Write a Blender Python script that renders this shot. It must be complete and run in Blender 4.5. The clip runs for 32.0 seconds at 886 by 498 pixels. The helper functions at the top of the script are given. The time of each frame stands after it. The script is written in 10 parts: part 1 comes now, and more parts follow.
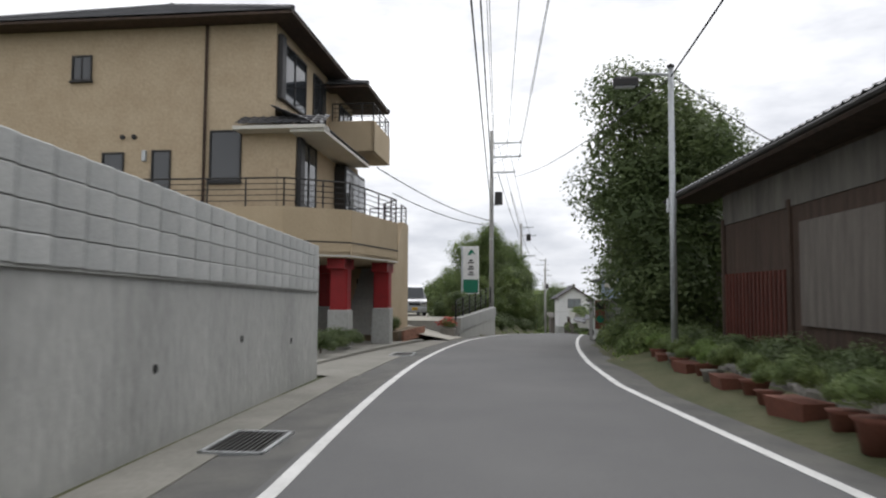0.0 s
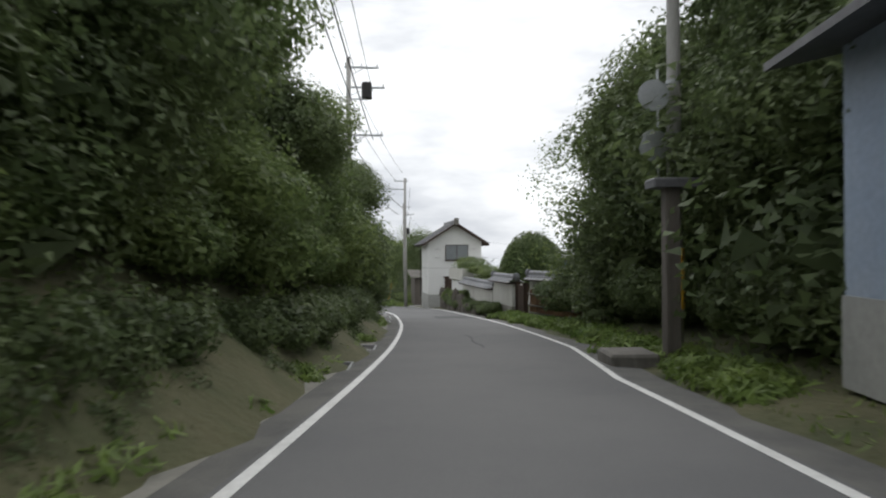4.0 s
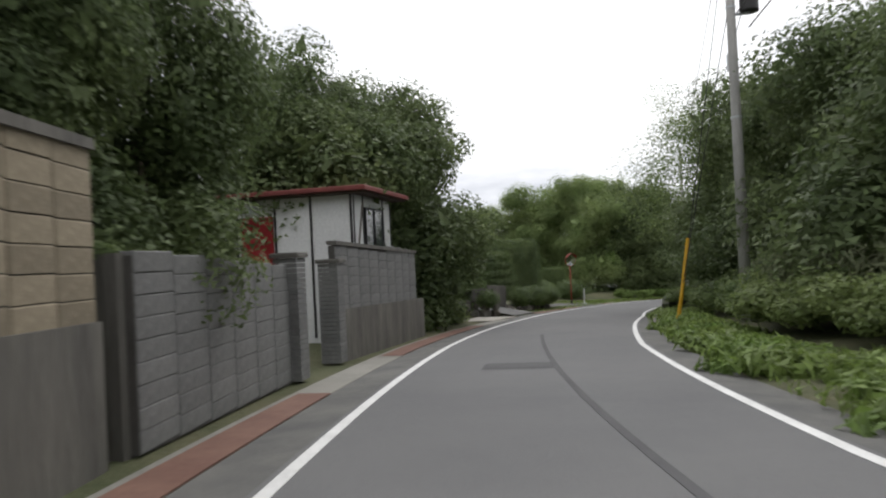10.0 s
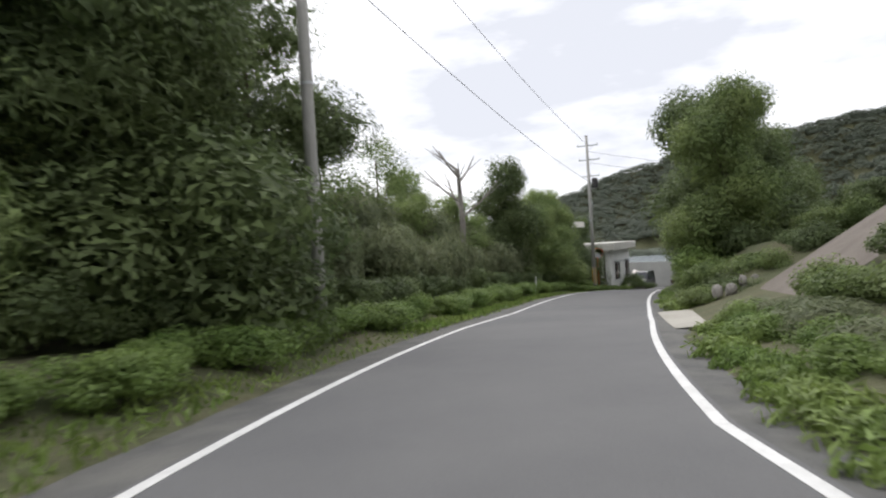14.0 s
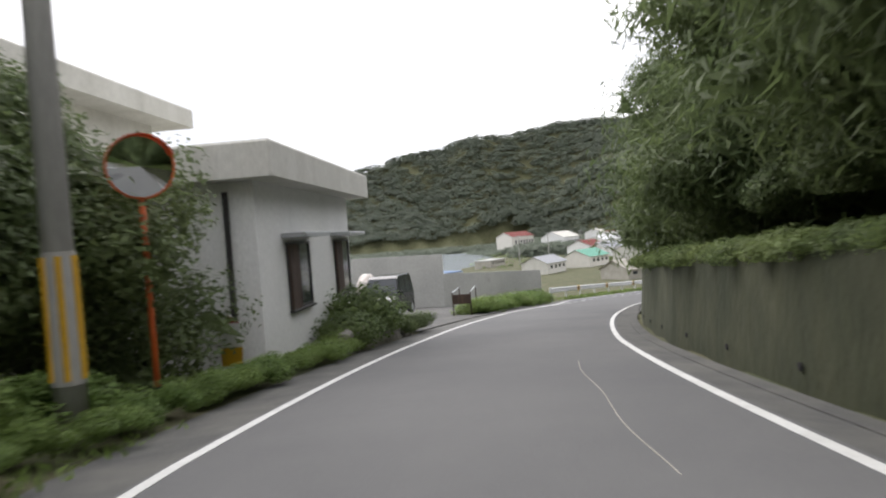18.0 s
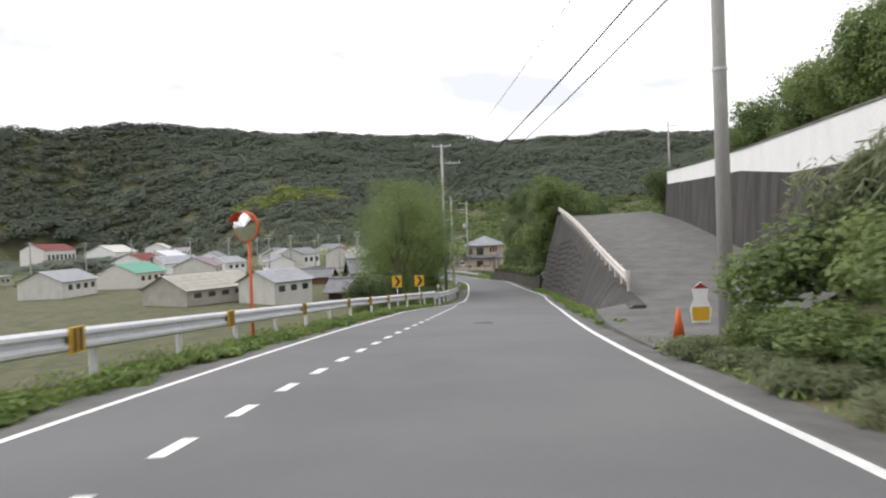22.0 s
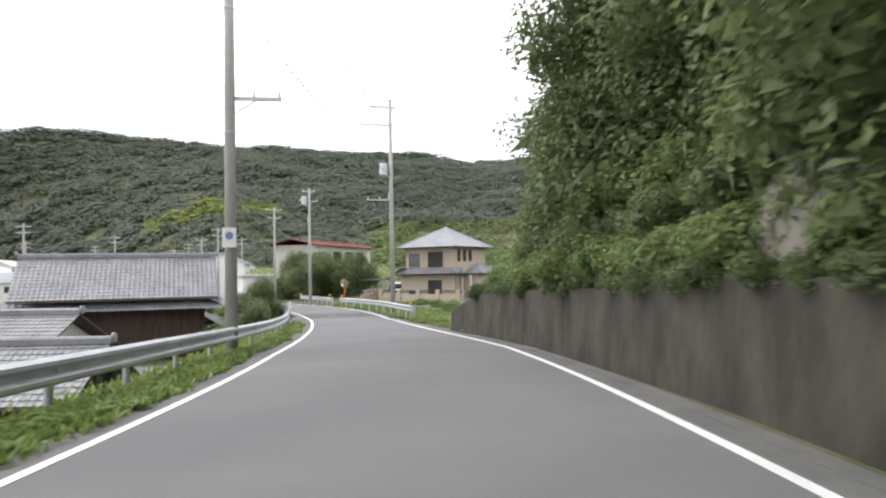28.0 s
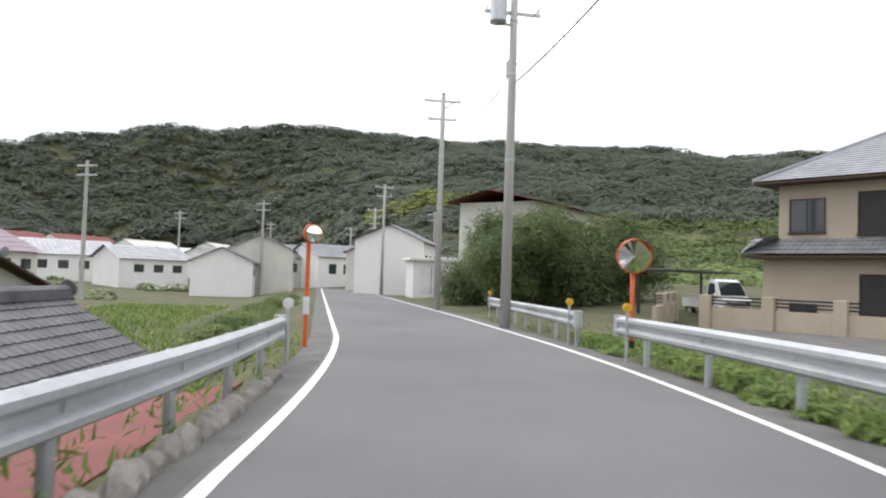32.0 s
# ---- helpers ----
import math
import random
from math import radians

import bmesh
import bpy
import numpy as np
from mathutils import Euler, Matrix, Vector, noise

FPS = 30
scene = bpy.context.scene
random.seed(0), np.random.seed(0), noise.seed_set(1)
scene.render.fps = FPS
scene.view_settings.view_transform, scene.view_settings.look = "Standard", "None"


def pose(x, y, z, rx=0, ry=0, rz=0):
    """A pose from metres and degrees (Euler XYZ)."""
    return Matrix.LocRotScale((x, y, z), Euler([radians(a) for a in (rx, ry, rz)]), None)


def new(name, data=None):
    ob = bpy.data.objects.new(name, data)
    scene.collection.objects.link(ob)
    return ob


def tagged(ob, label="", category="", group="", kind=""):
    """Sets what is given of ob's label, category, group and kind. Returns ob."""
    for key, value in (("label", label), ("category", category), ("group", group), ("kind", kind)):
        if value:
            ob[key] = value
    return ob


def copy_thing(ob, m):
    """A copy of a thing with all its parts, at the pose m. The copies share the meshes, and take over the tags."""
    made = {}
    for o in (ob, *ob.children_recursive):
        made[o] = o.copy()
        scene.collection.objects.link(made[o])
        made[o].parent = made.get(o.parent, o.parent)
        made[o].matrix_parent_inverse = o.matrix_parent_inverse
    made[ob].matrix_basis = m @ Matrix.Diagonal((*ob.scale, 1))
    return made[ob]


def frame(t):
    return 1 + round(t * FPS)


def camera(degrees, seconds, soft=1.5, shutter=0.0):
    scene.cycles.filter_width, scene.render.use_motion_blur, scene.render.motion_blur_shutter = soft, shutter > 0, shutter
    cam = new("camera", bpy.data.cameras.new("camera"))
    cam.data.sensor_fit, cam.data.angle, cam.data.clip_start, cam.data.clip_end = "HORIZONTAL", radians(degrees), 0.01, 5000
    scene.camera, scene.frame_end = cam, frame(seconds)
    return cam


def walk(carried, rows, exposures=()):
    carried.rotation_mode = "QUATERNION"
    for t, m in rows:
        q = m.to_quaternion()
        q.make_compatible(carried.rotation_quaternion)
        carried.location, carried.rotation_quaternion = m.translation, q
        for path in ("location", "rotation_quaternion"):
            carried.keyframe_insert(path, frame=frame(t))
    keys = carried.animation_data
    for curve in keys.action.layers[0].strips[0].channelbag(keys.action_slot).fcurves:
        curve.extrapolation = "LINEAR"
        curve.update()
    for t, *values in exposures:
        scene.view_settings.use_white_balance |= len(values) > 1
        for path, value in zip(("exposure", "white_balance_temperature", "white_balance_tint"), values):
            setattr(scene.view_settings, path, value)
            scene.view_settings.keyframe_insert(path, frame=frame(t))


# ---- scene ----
cam = camera(64.24, 32.0, soft=2.1, shutter=0.2)
PATH = [
    (0, (0.000, -0.000, 1.300), (-0.00, 3.59, 0.32)),
    (0.5, (0.128, 5.918, 1.263), (-1.78, 3.53, 1.05)),
    (1, (0.613, 12.219, 1.067), (-4.37, 2.97, -0.21)),
    (1.5, (1.246, 18.308, 0.965), (-7.06, 2.10, -0.83)),
    (2, (2.180, 24.345, 0.820), (-9.38, 2.24, -1.03)),
    (2.5, (3.152, 30.328, 0.607), (-10.60, 1.02, -1.11)),
    (3, (4.397, 36.392, 0.411), (-11.14, 1.28, -0.93)),
    (3.5, (5.681, 42.508, 0.182), (-11.31, 1.05, -0.67)),
    (4, (6.908, 48.627, -0.097), (-11.44, 0.30, -0.36)),
    (4.5, (8.197, 54.657, -0.503), (-11.46, 0.08, 0.02)),
    (5, (9.431, 60.525, -0.831), (-10.97, 0.54, 0.53)),
    (5.5, (10.377, 66.501, -1.167), (-10.01, 0.95, 1.28)),
    (6, (11.317, 72.592, -1.488), (-7.99, 0.54, 0.84)),
    (6.5, (12.006, 78.639, -1.827), (-5.10, 0.67, 0.67)),
    (7, (12.634, 84.663, -2.163), (-2.22, 0.25, 1.77)),
    (7.5, (13.020, 90.878, -2.466), (-0.78, 0.96, 1.60)),
    (8, (13.246, 96.815, -2.696), (0.99, 0.46, 2.05)),
    (8.5, (13.407, 102.266, -3.048), (2.61, 0.50, 1.30)),
    (9, (13.142, 108.508, -3.436), (3.91, -0.05, 0.16)),
    (9.5, (12.858, 114.887, -3.907), (3.96, -0.04, -1.81)),
    (10, (12.640, 120.654, -4.266), (2.57, 0.72, -2.85)),
    (10.5, (12.585, 126.339, -4.561), (0.33, 0.46, -3.42)),
    (11, (13.111, 132.186, -4.833), (-2.19, 1.13, -3.73)),
    (11.5, (13.919, 138.522, -5.031), (-5.72, 0.11, -2.72)),
    (12, (15.200, 145.013, -5.404), (-10.09, -0.16, -1.93)),
    (12.5, (16.607, 151.409, -5.806), (-14.54, 0.87, -2.83)),
    (13, (18.493, 157.568, -6.191), (-20.17, 1.02, -2.67)),
    (13.5, (20.987, 162.907, -6.341), (-26.85, 0.62, -2.54)),
    (14, (24.431, 168.108, -6.634), (-33.47, -0.28, -3.52)),
    (14.5, (28.650, 173.209, -6.939), (-38.32, -0.98, -4.81)),
    (15, (33.160, 178.077, -7.224), (-42.45, -0.27, -3.83)),
    (15.5, (37.888, 182.390, -7.625), (-46.11, -0.25, -3.49)),
    (16, (42.718, 186.709, -7.954), (-48.34, 0.88, -2.70)),
    (16.5, (47.755, 190.964, -8.199), (-49.57, 1.36, -2.12)),
    (17, (52.972, 195.197, -8.463), (-50.48, 0.64, -2.15)),
    (17.5, (58.393, 199.394, -8.856), (-51.95, -0.79, -2.94)),
    (18, (64.165, 203.403, -9.367), (-55.22, -1.15, -4.39)),
    (18.5, (70.406, 207.273, -9.955), (-58.54, -1.03, -3.98)),
    (19, (76.833, 210.797, -10.501), (-62.14, -1.30, -3.16)),
    (19.5, (83.470, 213.767, -11.149), (-66.29, -1.55, -4.24)),
    (20, (89.927, 216.192, -11.692), (-70.46, -0.72, -4.74)),
    (20.5, (95.935, 217.961, -12.135), (-75.06, -1.25, -4.55)),
    (21, (102.641, 219.268, -12.682), (-80.01, -1.13, -3.51)),
    (21.5, (109.502, 220.129, -13.255), (-84.58, -0.36, -2.67)),
    (22, (116.519, 220.353, -13.731), (-88.71, -1.08, -2.11)),
    (22.5, (123.452, 220.213, -14.226), (-91.88, -0.10, -2.84)),
    (23, (130.590, 219.912, -14.727), (-93.16, -1.33, -2.12)),
    (23.5, (137.672, 219.478, -15.201), (-94.10, -0.44, -2.85)),
    (24, (144.761, 219.038, -15.691), (-94.16, -0.04, -2.84)),
    (24.5, (151.583, 218.499, -16.245), (-94.47, 0.27, -2.82)),
    (25, (158.282, 218.046, -16.642), (-94.64, 0.41, -1.40)),
    (25.5, (164.892, 217.465, -16.987), (-94.48, 0.90, -0.48)),
    (26, (172.626, 217.032, -17.253), (-92.82, 0.31, -0.10)),
    (26.5, (180.804, 216.943, -17.872), (-91.98, 0.01, -0.11)),
    (27, (188.952, 216.726, -18.263), (-92.53, 0.87, -0.37)),
    (27.5, (196.702, 216.397, -18.532), (-93.11, 1.37, -0.74)),
    (28, (203.682, 216.178, -18.787), (-91.10, 1.80, -1.01)),
    (28.5, (210.101, 216.239, -19.027), (-88.03, 1.28, -0.87)),
    (29, (216.160, 216.718, -19.245), (-85.55, 1.30, -0.61)),
    (29.5, (222.534, 217.431, -19.470), (-83.42, 1.44, -0.14)),
    (30, (229.123, 218.495, -19.786), (-81.46, 2.10, 0.23)),
    (30.5, (235.028, 219.511, -20.000), (-79.54, 1.77, 0.73)),
    (31, (239.855, 220.471, -20.129), (-77.35, 1.27, 2.11)),
    (31.5, (244.548, 221.557, -20.235), (-75.05, 0.83, 3.29)),
    (32, (249.024, 222.959, -20.182), (-72.93, 2.09, 1.93)),
]


def aimed(eye, yaw, pitch, roll):
    return Matrix.Translation(eye) @ pose(0, 0, 0, 0, 0, yaw) @ pose(0, 0, 0, 90 + pitch) @ pose(0, 0, 0, 0, 0, roll)


walk(cam, [(t, aimed(e, *a)) for t, e, a in PATH],
     exposures=((0, 0.2, 6500, 12), (1, -0.15, 6500, 12), (2.5, -0.02, 6500, 10), (5, 0.15, 6500, 10), (6, 0.0, 6500, 11), (7, -0.15, 6450, 10), (9, 0.15, 6500, 11), (10, 0.35, 6550, 12), (12, 0.5, 6550, 13), (14, 0.55, 6550, 13), (18, 0.9, 6600, 14), (20, 0.78, 6600, 14), (23, 0.65, 6600, 14), (25, 0.85, 6550, 14), (28, 1.15, 6550, 13), (30, 0.9, 6500, 13), (32, 0.9, 6500, 13)))

# ---- world and sun: bright overcast ----
world = bpy.data.worlds.new("sky")
scene.world = world
world.use_nodes = True
wt = world.node_tree
for n in list(wt.nodes):
    wt.nodes.remove(n)


def wn(kind, **props):
    n = wt.nodes.new(kind)
    for k, v in props.items():
        setattr(n, k, v)
    return n


sky = wn("ShaderNodeTexSky", sky_type="NISHITA", sun_disc=False, sun_elevation=radians(52), sun_rotation=radians(200))
sky_dim = wn("ShaderNodeMixRGB", blend_type="MULTIPLY")
sky_dim.inputs[0].default_value = 1.0
sky_dim.inputs[2].default_value = (0.1, 0.1, 0.1, 1)
coord = wn("ShaderNodeTexCoord")
flat = wn("ShaderNodeMapping")
flat.inputs["Scale"].default_value = (1.0, 1.0, 3.2)
cloud = wn("ShaderNodeTexNoise")
cloud.inputs["Scale"].default_value = 2.3
cloud.inputs["Detail"].default_value = 6.0
cloud.inputs["Roughness"].default_value = 0.55
ramp = wn("ShaderNodeValToRGB")
ramp.color_ramp.elements[0].position, ramp.color_ramp.elements[0].color = 0.38, (0.56, 0.59, 0.64, 1)
ramp.color_ramp.elements[1].position, ramp.color_ramp.elements[1].color = 0.58, (1.06, 1.08, 1.10, 1)
cover = wn("ShaderNodeMixRGB")
cover.inputs[0].default_value = 0.97
back = wn("ShaderNodeBackground")
back.inputs["Strength"].default_value = 1.02
wout = wn("ShaderNodeOutputWorld")
wt.links.new(sky.outputs[0], sky_dim.inputs[1])
wt.links.new(coord.outputs["Generated"], flat.inputs[0])
wt.links.new(flat.outputs[0], cloud.inputs["Vector"])
wt.links.new(cloud.outputs["Fac"], ramp.inputs[0])
wt.links.new(sky_dim.outputs[0], cover.inputs[1])
wt.links.new(ramp.outputs[0], cover.inputs[2])
wt.links.new(cover.outputs[0], back.inputs[0])
wt.links.new(back.outputs[0], wout.inputs[0])
sun = new("sun", bpy.data.lights.new("sun", "SUN"))
sun.data.energy, sun.data.angle, sun.data.color = 1.4, radians(50), (1.0, 0.985, 0.965)
sun.matrix_world = pose(0, 0, 80, 38, 0, 160)


# ---- materials ----
def mat(name, a, b=None, scale=2.0, rough=0.85, metal=0.0, fine=25.0, bump=0.15, c=None, island=0.0, detail=6.0, stretch=(1, 1, 1), spec=0.35, obj=0.0, trans=0.0):
    """Two colours mixed by coarse noise, darkened a little by fine noise, with bump."""
    b = b or tuple(v * 0.8 for v in a)
    m = bpy.data.materials.new(name)
    m.use_nodes = True
    t = m.node_tree
    p = t.nodes["Principled BSDF"]
    p.inputs["Roughness"].default_value, p.inputs["Metallic"].default_value = rough, metal
    p.inputs["Specular IOR Level"].default_value = spec
    tc = t.nodes.new("ShaderNodeTexCoord")
    mp = t.nodes.new("ShaderNodeMapping")
    mp.inputs["Scale"].default_value = stretch
    t.links.new(tc.outputs["Object"], mp.inputs[0])
    n1, n2 = t.nodes.new("ShaderNodeTexNoise"), t.nodes.new("ShaderNodeTexNoise")
    for n, s, d in ((n1, scale, detail), (n2, fine, 3.0)):
        n.inputs["Scale"].default_value, n.inputs["Detail"].default_value = s, d
        n.inputs["Roughness"].default_value = 0.6
        t.links.new(mp.outputs[0], n.inputs["Vector"])
    r = t.nodes.new("ShaderNodeValToRGB")
    r.color_ramp.elements[0].position, r.color_ramp.elements[1].position = 0.35, 0.65
    r.color_ramp.elements[0].color, r.color_ramp.elements[1].color = (*a, 1), (*b, 1)
    if c:
        e = r.color_ramp.elements.new(0.8)
        e.color = (*c, 1)
    t.links.new(n1.outputs["Fac"], r.inputs[0])
    col = r.outputs[0]
    fm = t.nodes.new("ShaderNodeMixRGB")
    fm.blend_type = "MULTIPLY"
    fm.inputs[0].default_value = 0.45
    fr = t.nodes.new("ShaderNodeValToRGB")
    fr.color_ramp.elements[0].position, fr.color_ramp.elements[1].position = 0.25, 0.7
    fr.color_ramp.elements[0].color = (0.55, 0.55, 0.55, 1)
    t.links.new(n2.outputs["Fac"], fr.inputs[0])
    t.links.new(col, fm.inputs[1])
    t.links.new(fr.outputs[0], fm.inputs[2])
    col = fm.outputs[0]
    if island or obj:
        src = t.nodes.new("ShaderNodeNewGeometry").outputs["Random Per Island"] if island else t.nodes.new("ShaderNodeObjectInfo").outputs["Random"]
        hv = t.nodes.new("ShaderNodeHueSaturation")
        mr = t.nodes.new("ShaderNodeMapRange")
        amt = island or obj
        mr.inputs["To Min"].default_value, mr.inputs["To Max"].default_value = 1 - amt, 1 + amt
        t.links.new(src, mr.inputs[0])
        t.links.new(mr.outputs[0], hv.inputs["Value"])
        t.links.new(col, hv.inputs["Color"])
        col = hv.outputs[0]
    t.links.new(col, p.inputs["Base Color"])
    if bump:
        bp = t.nodes.new("ShaderNodeBump")
        bp.inputs["Strength"].default_value, bp.inputs["Distance"].default_value = bump, 0.05
        t.links.new(n2.outputs["Fac"], bp.inputs["Height"])
        t.links.new(bp.outputs[0], p.inputs["Normal"])
    if trans:
        tl = t.nodes.new("ShaderNodeBsdfTranslucent")
        mx = t.nodes.new("ShaderNodeMixShader")
        mx.inputs[0].default_value = trans
        t.links.new(col, tl.inputs[0])
        t.links.new(p.outputs[0], mx.inputs[1])
        t.links.new(tl.outputs[0], mx.inputs[2])
        t.links.new(mx.outputs[0], t.nodes["Material Output"].inputs[0])
    return m


def wavy(m, scale, axis="X", strength=0.6, distance=0.03):
    """Adds ridges (tiles, corrugation, siding) to a material's bump."""
    t = m.node_tree
    p = t.nodes["Principled BSDF"]
    tc = t.nodes.new("ShaderNodeTexCoord")
    w = t.nodes.new("ShaderNodeTexWave")
    w.bands_direction = axis
    w.inputs["Scale"].default_value = scale
    t.links.new(tc.outputs["Object"], w.inputs["Vector"])
    b = t.nodes.new("ShaderNodeBump")
    b.inputs["Strength"].default_value, b.inputs["Distance"].default_value = strength, distance
    t.links.new(w.outputs["Fac"], b.inputs["Height"])
    t.links.new(b.outputs[0], p.inputs["Normal"])
    return m


ASPHALT = mat("asphalt", (0.125, 0.126, 0.127), (0.155, 0.155, 0.153), 0.25, 0.9, fine=60, bump=0.25, c=(0.14, 0.14, 0.138), detail=9)
ASPHALT_OLD = mat("asphalt_shoulder", (0.10, 0.10, 0.097), (0.15, 0.147, 0.135), 1.2, 0.92, fine=40, bump=0.3)
ASPHALT_BROWN = mat("brown_worn_asphalt", (0.14, 0.12, 0.10), (0.19, 0.165, 0.14), 0.8, 0.92, fine=30, bump=0.3, c=(0.11, 0.10, 0.08))
PATCH = mat("asphalt_patch", (0.075, 0.075, 0.077), (0.095, 0.095, 0.096), 1.5, 0.9, fine=60, bump=0.25)
PAINT = mat("line_paint", (0.62, 0.62, 0.6), (0.74, 0.74, 0.72), 2.0, 0.6, fine=18, bump=0.1)
CONC = mat("concrete", (0.34, 0.345, 0.325), (0.42, 0.42, 0.395), 0.6, 0.9, fine=14, bump=0.2, c=(0.26, 0.26, 0.24), stretch=(0.7, 0.7, 0.5), detail=9)
CONC_DRIP = mat("streaked_concrete", (0.38, 0.38, 0.35), (0.47, 0.465, 0.43), 0.7, 0.92, fine=9, bump=0.3, c=(0.10, 0.10, 0.085), stretch=(3.2, 3.2, 0.35), detail=10)
CONC_STAIN = mat("stained_concrete", (0.36, 0.365, 0.345), (0.46, 0.465, 0.44), 0.7, 0.92, fine=9, bump=0.3, c=(0.17, 0.17, 0.15), stretch=(0.9, 0.9, 0.4), detail=10)
# stained concrete; its dark tone also paints shade on the carport's back wall
CONC_DARK = mat("dark_stain_and_shade_concrete", (0.10, 0.095, 0.085), (0.17, 0.16, 0.14), 1.1, 0.95, fine=9, bump=0.5, c=(0.24, 0.22, 0.19), stretch=(1.6, 1.6, 0.3))
CONC_MOSS = mat("mossy_concrete", (0.030, 0.037, 0.018), (0.066, 0.070, 0.038), 0.9, 0.95, fine=6, bump=0.6, c=(0.13, 0.13, 0.09), stretch=(0.7, 0.7, 0.45), detail=9)
WALL_BROWN = mat("brown_stained_wall", (0.026, 0.024, 0.018), (0.062, 0.056, 0.042), 0.9, 0.95, fine=5, bump=0.6, c=(0.045, 0.056, 0.026), stretch=(1.0, 1.0, 0.6))
WALL_DARK = mat("dark_streaked_wall", (0.032, 0.030, 0.028), (0.072, 0.068, 0.062), 1.1, 0.95, fine=6, bump=0.6, c=(0.17, 0.16, 0.145), stretch=(0.9, 0.9, 0.2), detail=10)
BLOCK = mat("concrete_block", (0.42, 0.43, 0.42), (0.50, 0.51, 0.49), 1.5, 0.9, fine=22, bump=0.2, obj=0.07)
BLOCK_OLD = mat("weathered_block", (0.22, 0.185, 0.13), (0.33, 0.28, 0.20), 0.9, 0.95, fine=15, bump=0.3, c=(0.13, 0.115, 0.09), obj=0.18)
BLOCK_GREY = mat("grey_block", (0.15, 0.15, 0.145), (0.22, 0.22, 0.21), 1.5, 0.95, fine=15, bump=0.35, c=(0.08, 0.08, 0.075), obj=0.08)
MORTAR = mat("dark_mortar", (0.07, 0.066, 0.06), (0.11, 0.105, 0.095), 1.5, 0.95, fine=30, bump=0.2)
PLASTER = mat("white_plaster", (0.78, 0.78, 0.76), (0.72, 0.72, 0.70), 0.7, 0.85, fine=20, bump=0.06, c=(0.6, 0.6, 0.58), stretch=(1, 1, 0.4))
PLASTER_OLD = mat("old_plaster", (0.62, 0.61, 0.56), (0.52, 0.51, 0.46), 0.9, 0.9, fine=15, bump=0.1, c=(0.4, 0.39, 0.35), stretch=(1, 1, 0.4))
STUCCO = mat("beige_siding", (0.52, 0.42, 0.29), (0.47, 0.37, 0.25), 1.2, 0.85, fine=10, bump=0.35)
STUCCO_PLAIN = mat("beige_stucco", (0.50, 0.40, 0.27), (0.44, 0.35, 0.23), 0.6, 0.88, fine=30, bump=0.12)
HOUSE_BEIGE = mat("pale_beige_wall", (0.42, 0.36, 0.28), (0.38, 0.325, 0.25), 0.6, 0.88, fine=20, bump=0.1)
RED = mat("red_paint", (0.30, 0.012, 0.015), (0.24, 0.01, 0.012), 1.5, 0.5, fine=20, bump=0.03)
TILE = wavy(mat("grey_roof_tile", (0.15, 0.155, 0.165), (0.22, 0.225, 0.235), 1.0, 0.45, fine=8, bump=0.0, island=0.2), 1.1, "X", 0.3, 0.02)
TILE_DARK = mat("dark_roof_tile", (0.075, 0.075, 0.08), (0.13, 0.13, 0.135), 1.0, 0.5, fine=8, bump=0.15, island=0.25)
TILE_SILVER = mat("silver_roof_tile", (0.24, 0.25, 0.265), (0.32, 0.33, 0.345), 1.0, 0.4, fine=8, bump=0.1, island=0.18)
TILE_RED = mat("red_roof", (0.20, 0.045, 0.035), (0.15, 0.035, 0.03), 1.0, 0.7, fine=8, bump=0.15)
WOOD_DARK = mat("dark_wood", (0.045, 0.03, 0.022), (0.085, 0.055, 0.04), 1.5, 0.8, fine=18, bump=0.2, stretch=(4, 4, 0.4))
WOOD_RED = mat("red_brown_slats", (0.14, 0.045, 0.032), (0.09, 0.03, 0.022), 1.5, 0.8, fine=18, bump=0.2, stretch=(4, 4, 0.4), obj=0.15)
WOOD = mat("weathered_wood", (0.22, 0.13, 0.075), (0.14, 0.085, 0.05), 1.5, 0.85, fine=18, bump=0.2, stretch=(4, 4, 0.4), obj=0.12)
WOOD_GREY = mat("grey_wood", (0.13, 0.115, 0.10), (0.19, 0.17, 0.15), 1.5, 0.9, fine=18, bump=0.2, stretch=(4, 4, 0.4), obj=0.15)
BLUE_METAL = wavy(mat("faded_blue_sheet", (0.30, 0.38, 0.50), (0.40, 0.46, 0.54), 0.6, 0.6, fine=10, bump=0.0, c=(0.5, 0.45, 0.36)), 1.6, "X", 0.2, 0.01)
METAL = mat("galvanised_steel", (0.42, 0.44, 0.45), (0.50, 0.52, 0.53), 1.5, 0.45, metal=0.6, fine=14, bump=0.03)
METAL_WHITE = mat("white_rail_paint", (0.68, 0.69, 0.70), (0.6, 0.61, 0.62), 1.5, 0.5, fine=14, bump=0.03)
RUST_WHITE = mat("rusty_white_rail", (0.58, 0.55, 0.5), (0.5, 0.46, 0.41), 2.5, 0.7, fine=9, bump=0.1, c=(0.16, 0.06, 0.03))
BLACK = mat("black_metal", (0.018, 0.017, 0.016), (0.028, 0.027, 0.026), 2.0, 0.5, bump=0.02)
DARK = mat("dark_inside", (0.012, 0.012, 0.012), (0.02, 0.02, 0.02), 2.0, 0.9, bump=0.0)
POLE = mat("pole_concrete", (0.33, 0.325, 0.305), (0.42, 0.41, 0.385), 1.0, 0.85, fine=25, bump=0.08, c=(0.27, 0.265, 0.25), stretch=(1, 1, 0.2))
WIRE = mat("cable_black", (0.02, 0.02, 0.02), (0.03, 0.03, 0.03), 2.0, 0.6, bump=0.0)
YELLOW = mat("yellow_plastic", (0.62, 0.36, 0.02), (0.55, 0.31, 0.02), 2.0, 0.5, bump=0.02)
